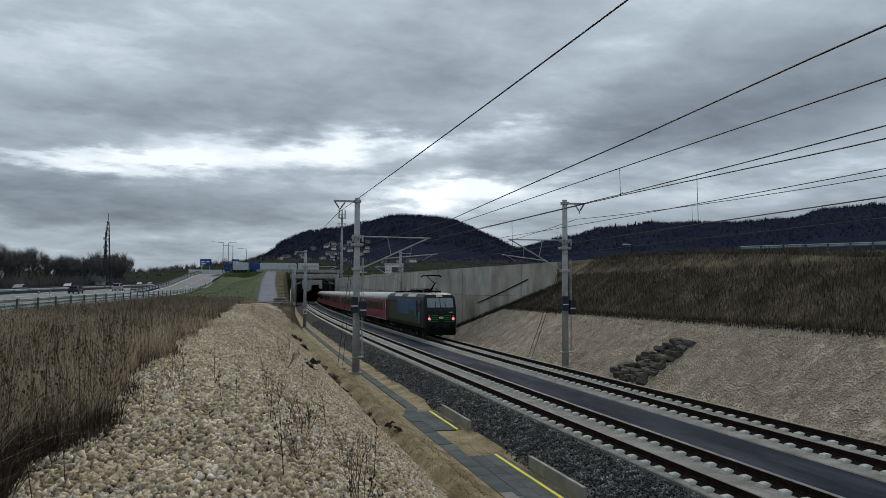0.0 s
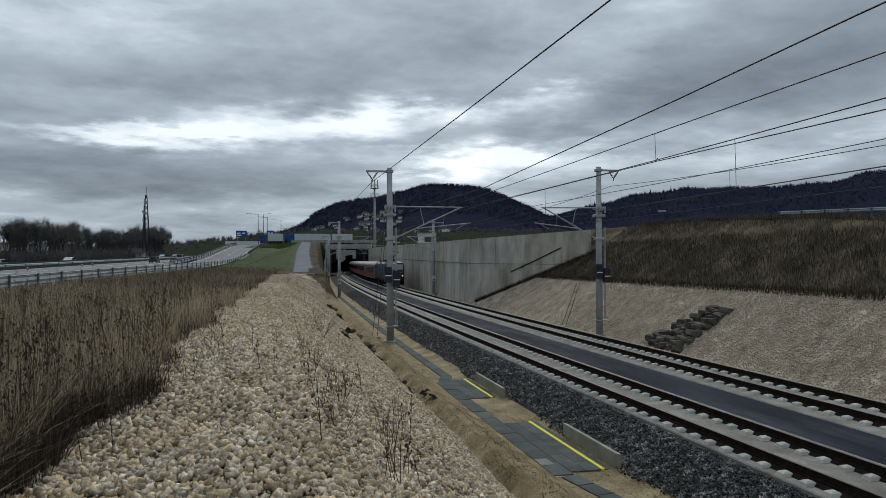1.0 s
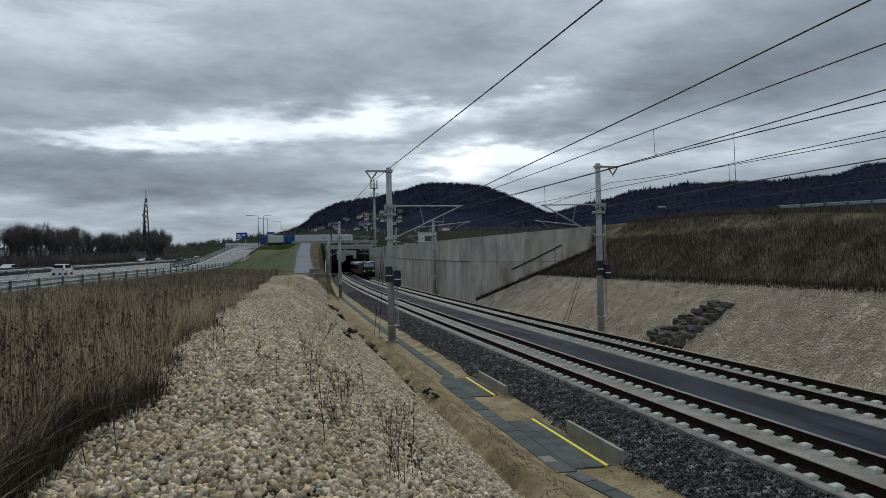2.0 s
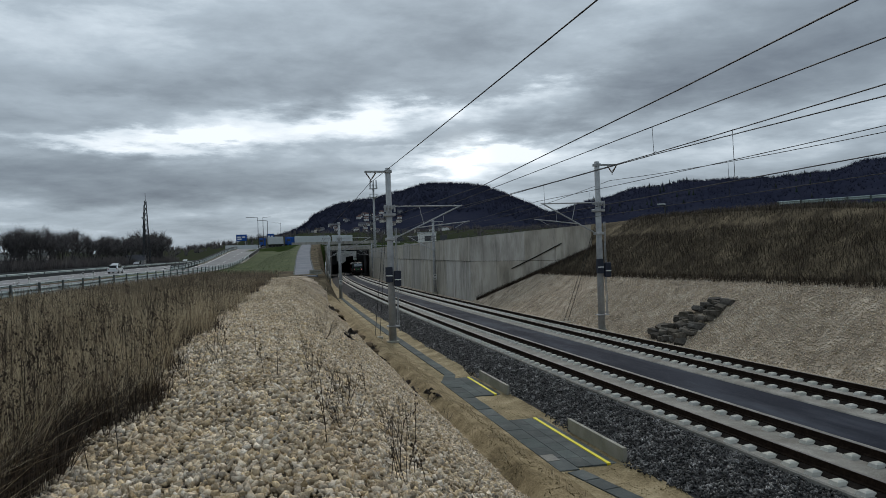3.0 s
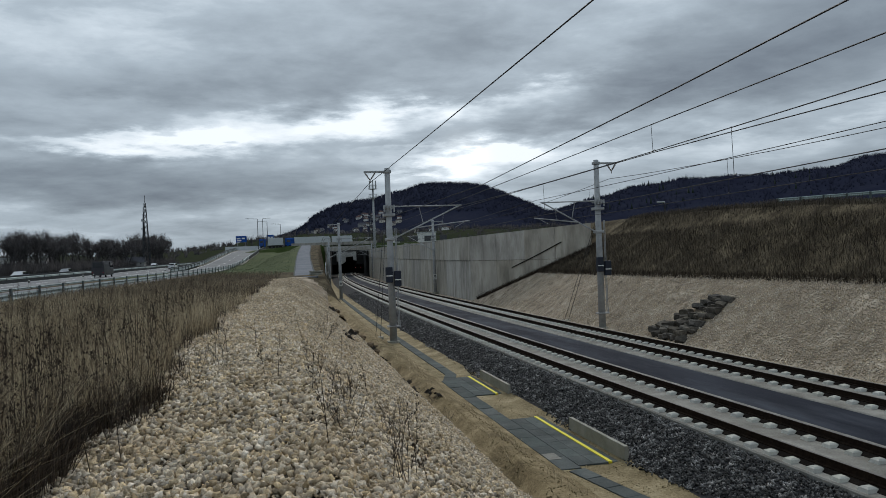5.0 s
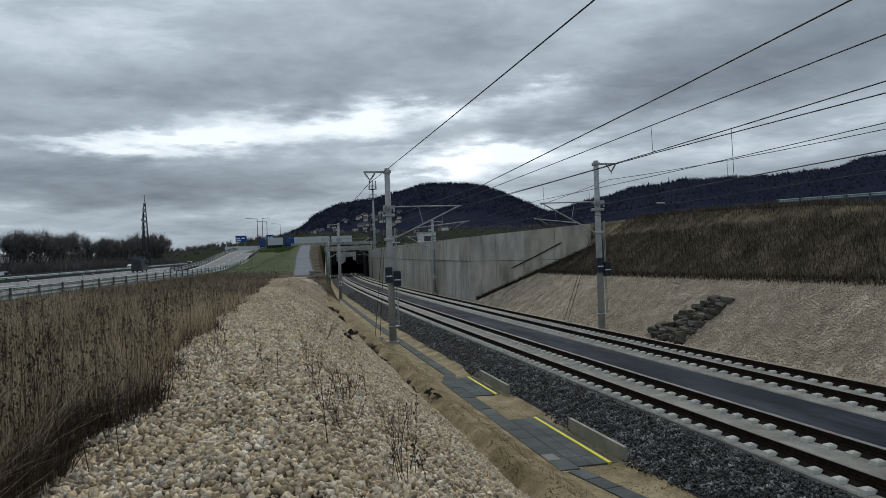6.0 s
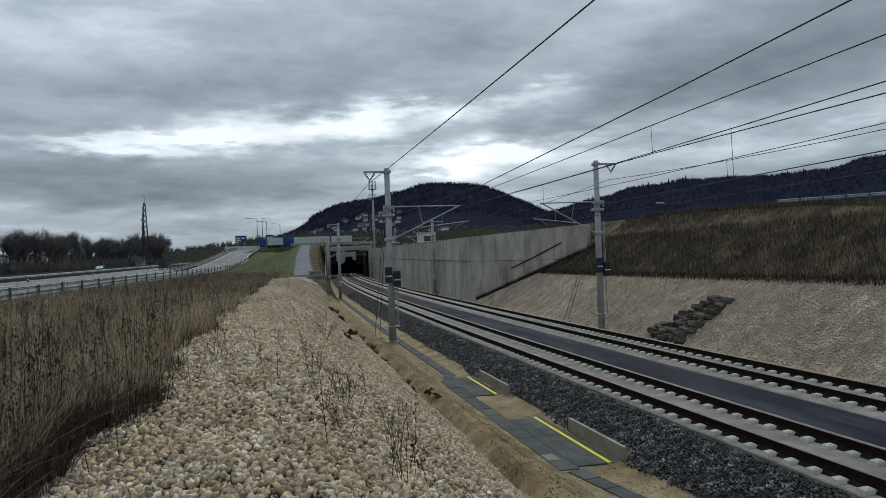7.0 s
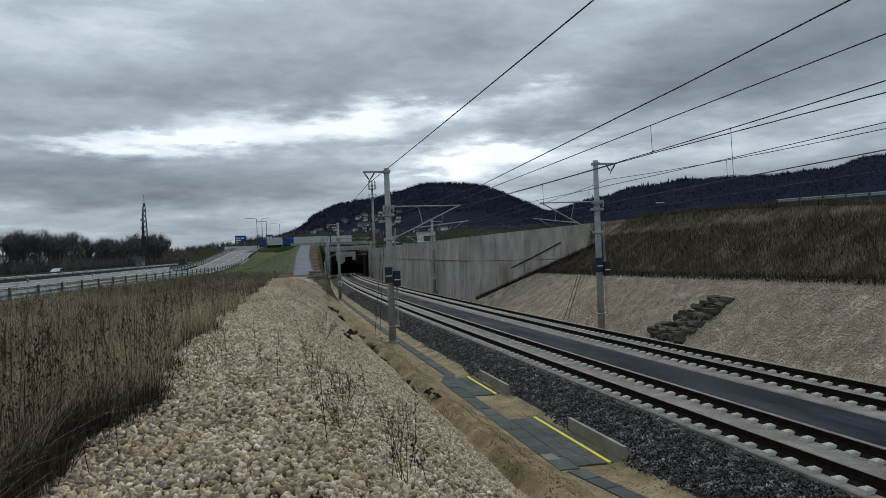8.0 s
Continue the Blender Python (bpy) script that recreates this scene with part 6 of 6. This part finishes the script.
def service_line():
    out = []
    for y in steps(93, 246, 5.3):
        x = broken(((93, 3.2), (103, 3.36), (119, 3.8), (151, 4.76), (175, 5.7), (199, 7.0), (223, 8.0), (246, 9.0)), y)
        out.append((x, y, land(x - 0.0, y) + 0.0))
    return out


SERVICE = service_line()
tagged(road_strip("service_road", SERVICE, 1.35, M_LANE, 0.06, 0.5), "narrow grey service road climbing beside the cutting", "road", kind="structure")
for s in (-1, 1):
    tagged(road_strip("road_verge", [(x + s * 1.46, y, z) for x, y, z in SERVICE], 0.09, M_CONC_DARK, 0.10, 0.5), "pale kerb of the service road", "kerb", kind="structure")


def build_bench():
    at = Vector((4.6, 96, land(4.6, 96)))
    t = thing("timber_stack", "small stack of pale boards beside the service road", "boards", Matrix.Translation(at))
    for k in range(3):
        bm = bmesh.new()
        block(bm, -0.9, 0.9, -0.3 + 0.1 * k, 0.0 + 0.1 * k, 0.02 + 0.2 * k, 0.12 + 0.2 * k, 0.01)
        part("board", bm, M_KERB, t)
    bm = bmesh.new()
    block(bm, -0.7, 0.7, -0.2, 0.2, -0.2, 0.4)
    part("support", bm, M_KERB, t)


build_bench()


# ---------------------------------------------------------------- bare trees behind the motorway
def branch_tree(height, seed):
    """Tapered trunk with forking limbs and a haze of fine twigs: two meshes."""
    r = random.Random(seed)
    bm = bmesh.new()
    tips = []

    def grow(p, d, length, rad, level):
        q = p + d * length
        rod(bm, p, q, rad, rad * 0.68, 5 if level < 2 else 3, False)
        if level >= 4:
            tips.append((q, d))
            return
        for k in range(3 if level < 3 else 3):
            nd = (d + Vector((r.uniform(-1, 1), r.uniform(-1, 1), r.uniform(-0.25, 0.6))) * 0.62).normalized()
            grow(q if k else p.lerp(q, 0.8), nd, length * r.uniform(0.6, 0.82), rad * 0.6, level + 1)
        tips.append((q, d))
    grow(Vector((0, 0, -0.3)), Vector((r.uniform(-0.08, 0.08), r.uniform(-0.08, 0.08), 1)).normalized(), height * 0.27, height * 0.017, 0)
    pts = np.array([t[0] for t in tips])
    v, f = spikes(pts - np.array((0, 0, height * 0.02)), np.full(len(pts), height * 0.17), 5, 0.9, 0.012)
    return bm, v, f


def build_tree(height, seed, label):
    t = thing("tree", label, "tree", group="bare trees along the motorway")
    bm, v, f = branch_tree(height, seed)
    part("trunk", bm, M_TWIG, t, "dark trunk and limbs")
    raw("crown", v, f, M_TWIG, t)
    return t


protos = [build_tree(10, k, "leafless dark tree behind the motorway") for k in range(4)]
n = 0
for k in range(108):
    d = 165 + 2.5 * k + rng.uniform(-1.5, 1.5) if k < 90 else 160 + 3.2 * (k - 90)
    if d > 385:
        continue
    o = 67 + rng.uniform(-1, 10)
    h = (1.0 if d < 255 else 0.86 if d < 310 else 1.05) * rng.uniform(0.8, 1.12) * (1.22 + 0.0024 * (d - 180))
    p = lane(o, d, 2.2)
    m = Matrix.Translation(p) @ Matrix.Rotation(rng.uniform(0, 6.28), 4, "Z")
    if n < 4:
        protos[n].scale = (h, h, h)
        protos[n].matrix_basis = m @ Matrix.Scale(h, 4)
    else:
        c = copy_thing(protos[n % 4], m)
        c.matrix_basis = m @ Matrix.Scale(h, 4)
    n += 1
p = [lane(66 + rng.uniform(-1, 5), 165 + rng.uniform(0, 225), 2.0) for _ in range(3600)]
v, f = spikes(p, rng.uniform(1.8, 5.5, len(p)), 9, 0.5, 0.016)
tagged(raw("hedge_thicket", v, f, M_TWIG), "dark leafless thicket under the trees", "thicket", kind="stuff")

# ---------------------------------------------------------------- withered weeds and grass
def plant_material(name, stops, rough=0.9):
    m = bpy.data.materials.new(name)
    m.use_nodes = True
    t = m.node_tree
    b = t.nodes["Principled BSDF"]
    g = node(t, "ShaderNodeNewGeometry")
    co = node(t, "ShaderNodeTexCoord")
    n = node(t, "ShaderNodeTexNoise")
    n.inputs["Scale"].default_value, n.inputs["Detail"].default_value = 0.45, 4
    t.links.new(co.outputs["Object"], n.inputs["Vector"])
    f = calc(t, "ADD", calc(t, "MULTIPLY", g.outputs["Random Per Island"], 0.5), calc(t, "MULTIPLY", n.outputs[0], 0.5))
    t.links.new(ramp(t, f, *stops), b.inputs["Base Color"])
    b.inputs["Roughness"].default_value = rough
    b.inputs["Specular IOR Level"].default_value = 0.15
    return m


M_STRAW = plant_material("withered_straw", ((0.25, (0.085, 0.064, 0.048)), (0.42, (0.255, 0.197, 0.130)), (0.56, (0.455, 0.365, 0.235)), (0.8, (0.64, 0.54, 0.37))))
M_WEED = plant_material("dark_weeds", ((0.3, (0.026, 0.020, 0.015)), (0.6, (0.062, 0.046, 0.033)), (0.8, (0.11, 0.082, 0.058))))
M_BANK = plant_material("bank_grass", ((0.25, (0.026, 0.021, 0.016)), (0.45, (0.060, 0.048, 0.035)), (0.62, (0.10, 0.081, 0.060)), (0.8, (0.17, 0.14, 0.104))))
M_DULL = plant_material("dull_grass", ((0.25, (0.05, 0.038, 0.029)), (0.45, (0.13, 0.10, 0.072)), (0.6, (0.24, 0.19, 0.13)), (0.8, (0.36, 0.29, 0.20))))
M_STEM = plant_material("shrub_stems", ((0.3, (0.05, 0.04, 0.034)), (0.6, (0.10, 0.082, 0.066)), (0.8, (0.16, 0.13, 0.105))))
M_GREENB = plant_material("green_blades", ((0.3, (0.02, 0.03, 0.011)), (0.6, (0.038, 0.053, 0.018)), (0.8, (0.08, 0.085, 0.038))))


def blades(name, pts, tall, wide, lean, mat, label, category="grass"):
    """Bent tapering blades, each of two quads."""
    n = len(pts)
    pts = np.asarray(pts, dtype=float)
    tall = np.asarray(tall)
    a, b = rng.uniform(0, 2 * np.pi, n), rng.uniform(0, 2 * np.pi, n)
    ln = np.abs(rng.normal(0, lean, n))
    side = np.stack([np.cos(a), np.sin(a), 0 * a], -1) * (wide * rng.uniform(0.6, 1.4, n))[:, None] / 2
    way = np.stack([np.cos(b), np.sin(b), 0 * b], -1)
    up_ = np.array((0, 0, 1.0))
    mid = pts + way * (ln * tall * 0.3)[:, None] + up_ * (tall * 0.55)[:, None]
    tip = pts + way * (ln * tall)[:, None] + up_ * (tall * rng.uniform(0.8, 1.0, n))[:, None]
    v = np.stack([pts - side, pts + side, mid + side * 0.8, mid - side * 0.8, tip + side * 0.25, tip - side * 0.25], 1)
    f = np.array([(0, 1, 2, 3), (3, 2, 4, 5)])[None] + (np.arange(n) * 6)[:, None, None]
    return tagged(raw(name, v.reshape(-1, 3), f.reshape(-1, 4), mat), label, category, kind="stuff")


def field_points(count, y0, y1, edge, reach):
    out = []
    while len(out) < count:
        y = y0 * (y1 / y0) ** rng.uniform()
        u = edge(y) - reach(y) * rng.uniform() ** 1.25
        x = u + bend(y)
        o, d = lane_of(x, y)
        if o > 14.6:
            continue
        if noise.noise((x * 0.5, y * 0.5, 4.0)) < -0.25 and rng.uniform() < 0.7:
            continue
        out.append((x, y, land(x, y) - 0.03))
    return out


def lush(p):
    return 0.75 + 0.35 * noise.noise((p[0] * 0.35, p[1] * 0.35, 9.0))


P = field_points(90000, 2.6, 62, lambda y: grass_edge(y) + 0.15, lambda y: 4 + y * 0.5)
blades("dry_grass", P, [(0.95 - 0.006 * min(p[1], 25)) * lush(p) * rng.uniform(0.25, 1.2) ** 0.8 for p in P], 0.009, 0.34, M_STRAW, "tall withered straw-coloured grass and weeds")
P = field_points(20000, 2.6, 45, lambda y: grass_edge(y) + 0.1, lambda y: 4 + y * 0.45)
blades("leaning_grass", P, [0.8 * lush(p) * rng.uniform(0.3, 1.1) for p in P], 0.007, 1.0, M_STRAW, "leaning withered stalks")
P = field_points(14000, 2.4, 9, lambda y: grass_edge(y) + 0.35, lambda y: 1.7)
blades("edge_thicket", P, [0.55 * rng.uniform(0.3, 1.2) for p in P], 0.009, 0.7, M_WEED, "dark tangled weeds beside the stones")
P = field_points(15000, 2.6, 75, lambda y: grass_edge(y) + 0.35, lambda y: 2 + y * 0.3)
blades("dark_undergrowth", P, [0.45 * lush(p) * rng.uniform(0.4, 1.3) for p in P], 0.012, 0.6, M_WEED, "dark withered undergrowth at the edge of the stones")
P = field_points(14000, 40, 108, lambda y: grass_edge(y) + 0.3, lambda y: 10 + y * 0.12)
blades("far_grass", P, [0.62 * rng.uniform(0.5, 1.1) for p in P], 0.022, 0.35, M_DULL, "withered grass towards the slip road")
P = [(x, y, land(x, y)) for x, y in ((rng.uniform(-12, 14), rng.uniform(108, 200)) for _ in range(7000)) if not any(abs(x - sx) < 2.2 and abs(y - sy) < 4 for sx, sy, _ in SERVICE)]
P = [p for p in P if p[0] - bend(p[1]) < 5.5]
blades("meadow_grass", P, [0.11 * rng.uniform(0.5, 1.3) for p in P], 0.05, 0.5, M_GREENB, "short green grass on the embankment")


def weeds(name, count, y0, y1, edge, reach, tall, mat, label):
    """Branching weed stems with dark seed heads, one mesh."""
    bm = bmesh.new()
    for x, y, z in field_points(count, y0, y1, edge, reach):
        h = tall * rng.uniform(0.6, 1.2)
        d = Vector((rng.normal() * 0.12, rng.normal() * 0.12, 1)).normalized()
        base = Vector((x, y, z))
        top = base + d * h
        rod(bm, base, top, 0.0045, 0.0025, 3, False)
        for k in range(int(rng.integers(4, 9))):
            f = rng.uniform(0.35, 1.0)
            p = base.lerp(top, f)
            w = Vector((rng.normal(), rng.normal(), 0.9)).normalized() * h * 0.28 * (1.15 - f)
            rod(bm, p, p + w, 0.003, 0.0015, 3, False)
            e = p + w
            s = rng.uniform(0.007, 0.017)
            vs = [bm.verts.new(e + Vector(o) * s) for o in ((1, 0, 0), (-0.5, 0.87, 0), (-0.5, -0.87, 0), (0, 0, 1.6), (0, 0, -0.9))]
            for q in ((0, 1, 3), (1, 2, 3), (2, 0, 3), (1, 0, 4), (2, 1, 4), (0, 2, 4)):
                bm.faces.new([vs[i] for i in q])
    tagged(part(name, bm, mat), label, "weeds", kind="stuff")


weeds("seed_weeds", 1300, 2.8, 45, lambda y: grass_edge(y) + 0.2, lambda y: 3 + y * 0.45, 1.05, M_WEED, "tall dead weeds with dark seed heads")
weeds("stone_weeds", 26, 5.5, 16, lambda y: 1.6, lambda y: 3.2, 0.55, M_WEED, "sparse dead weeds growing between the stones")

# far bank
def bank_points(count, y0, y1, h0, h1):
    out = []
    while len(out) < count:
        y = rng.uniform(y0, y1)
        h = rng.uniform(h0, h1)
        u = FOOT + (h - FOOT_H) / RIGHT_SLOPE + (rng.uniform(0, 2.0) if h > 6.0 else 0)
        x = u + bend(y)
        if behind_wing(u, y, -0.35):
            continue
        out.append((x, y, land(x, y) - 0.03))
    return out


P = bank_points(46000, 14, 84, 2.62, 7.6)
blades("bank_grass", P, [0.48 * (0.8 + 0.6 * noise.noise((p[0] * 0.6, p[1] * 0.6, 2.0))) * rng.uniform(0.5, 1.3) for p in P], 0.022, 0.45, M_BANK, "withered brown grass on the far bank")
P = bank_points(60000, 60, 79, -0.3, 5.4)
P = [p for p in P if behind_wing(p[0] - bend(p[1]), p[1], -0.7)][:4500]
blades("wall_foot_grass", P, [0.4 * rng.uniform(0.5, 1.3) for p in P], 0.025, 0.6, M_WEED, "dark withered grass along the wing wall")
P = bank_points(5000, 14, 84, 2.55, 2.85)
blades("bank_fringe", P, [0.32 * rng.uniform(0.5, 1.3) for p in P], 0.025, 0.6, M_WEED, "dark withered fringe above the stone slope")
P = [(rng.uniform(33, 70), rng.uniform(18, 60), 0) for _ in range(3000)]
P = [(x, y, land(x, y)) for x, y, _ in P]
blades("bank_meadow", P, [0.15 * rng.uniform(0.5, 1.3) for p in P], 0.05, 0.3, M_GREENB, "short green grass beyond the bank")
P = [(x + bend(y), y, land(x + bend(y), y)) for x, y in ((rng.uniform(4.5, 6.1), rng.uniform(10, 70)) for _ in range(2600)) if noise.noise((x, y * 0.6, 3)) > 0.12]
blades("ditch_grass", P, [0.16 * rng.uniform(0.4, 1.5) for p in P], 0.008, 0.7, M_STRAW, "thin dry tufts along the ditch")


def build_shrub(x, y, height, spread, seed, label, stems=4):
    t = thing("shrub", label, "shrub", Matrix.Translation((x, y, land(x, y))), "bare shrubs on the stone bank")
    r = random.Random(seed)
    for s in range(stems):
        bm = bmesh.new()

        def grow(p, d, length, rad, level):
            q = p + d * length
            rod(bm, p, q, rad, rad * 0.7, 4, False)
            if level == 3:
                return
            for k in range(3 if level < 2 else 2):
                nd = (d + Vector((r.uniform(-1, 1), r.uniform(-1, 1), r.uniform(-0.1, 0.6))) * 0.5).normalized()
                grow(p.lerp(q, r.uniform(0.5, 1.0)), nd, length * r.uniform(0.5, 0.8), rad * 0.6, level + 1)
        grow(Vector((r.uniform(-0.05, 0.05), r.uniform(-0.05, 0.05), -0.05)), Vector((r.uniform(-spread, spread), r.uniform(-spread, spread), 1)).normalized(), height * 0.42, 0.0042, 0)
        part("stem", bm, M_STEM, t)
    return t


for k, (x, y, h, sp, st) in enumerate(((1.0, 6.1, 1.0, 0.25, 5), (0.6, 7.3, 0.55, 0.6, 4), (0.72, 8.9, 0.8, 0.5, 5), (0.45, 10.2, 0.7, 0.5, 4), (1.1, 19.0, 0.8, 0.8, 5), (1.3, 22.0, 0.9, 0.9, 5),
                                       (-1.5, 7.9, 0.35, 0.9, 6), (-1.12, 9.4, 0.75, 0.5, 4), (-1.7, 7.6, 0.7, 0.3, 3), (-0.9, 11.0, 0.6, 0.5, 3), (1.0, 42, 0.9, 0.9, 6), (0.6, 55, 0.9, 0.9, 6),
                                       (4.5, 22.5, 0.5, 0.9, 6), (4.4, 19.4, 0.6, 0.9, 6), (4.45, 26, 0.5, 0.9, 5))):
    build_shrub(x, y, h, sp, 40 + k, "small leafless shrub among the pale stones", st)
for k in range(9):
    u, y = 28.5 + 2.5 * math.sin(k * 2.3), 30 + 5.5 * k
    build_shrub(u + bend(y), y, 1.3, 0.8, 80 + k, "bare brown shrub on the grass bank", 5)


def motions():
    """Keys all that moves."""
    ride = [k / 4 for k in range(33)]

    def tail_at(t):
        return broken(TAIL, t)
    walk(loco, [(t, rail_pose(tail_at(t))) for t in ride])
    for k, c in enumerate(coaches):
        walk(c, [(t, rail_pose(tail_at(t) + 19.6 + 26.5 * k)) for t in ride])
    for car, o, d, v in traffic:
        walk(car, [(t, road_pose(o, d + v * t, v > 0)) for t in (0, 2, 4, 6, 8)])


motions()
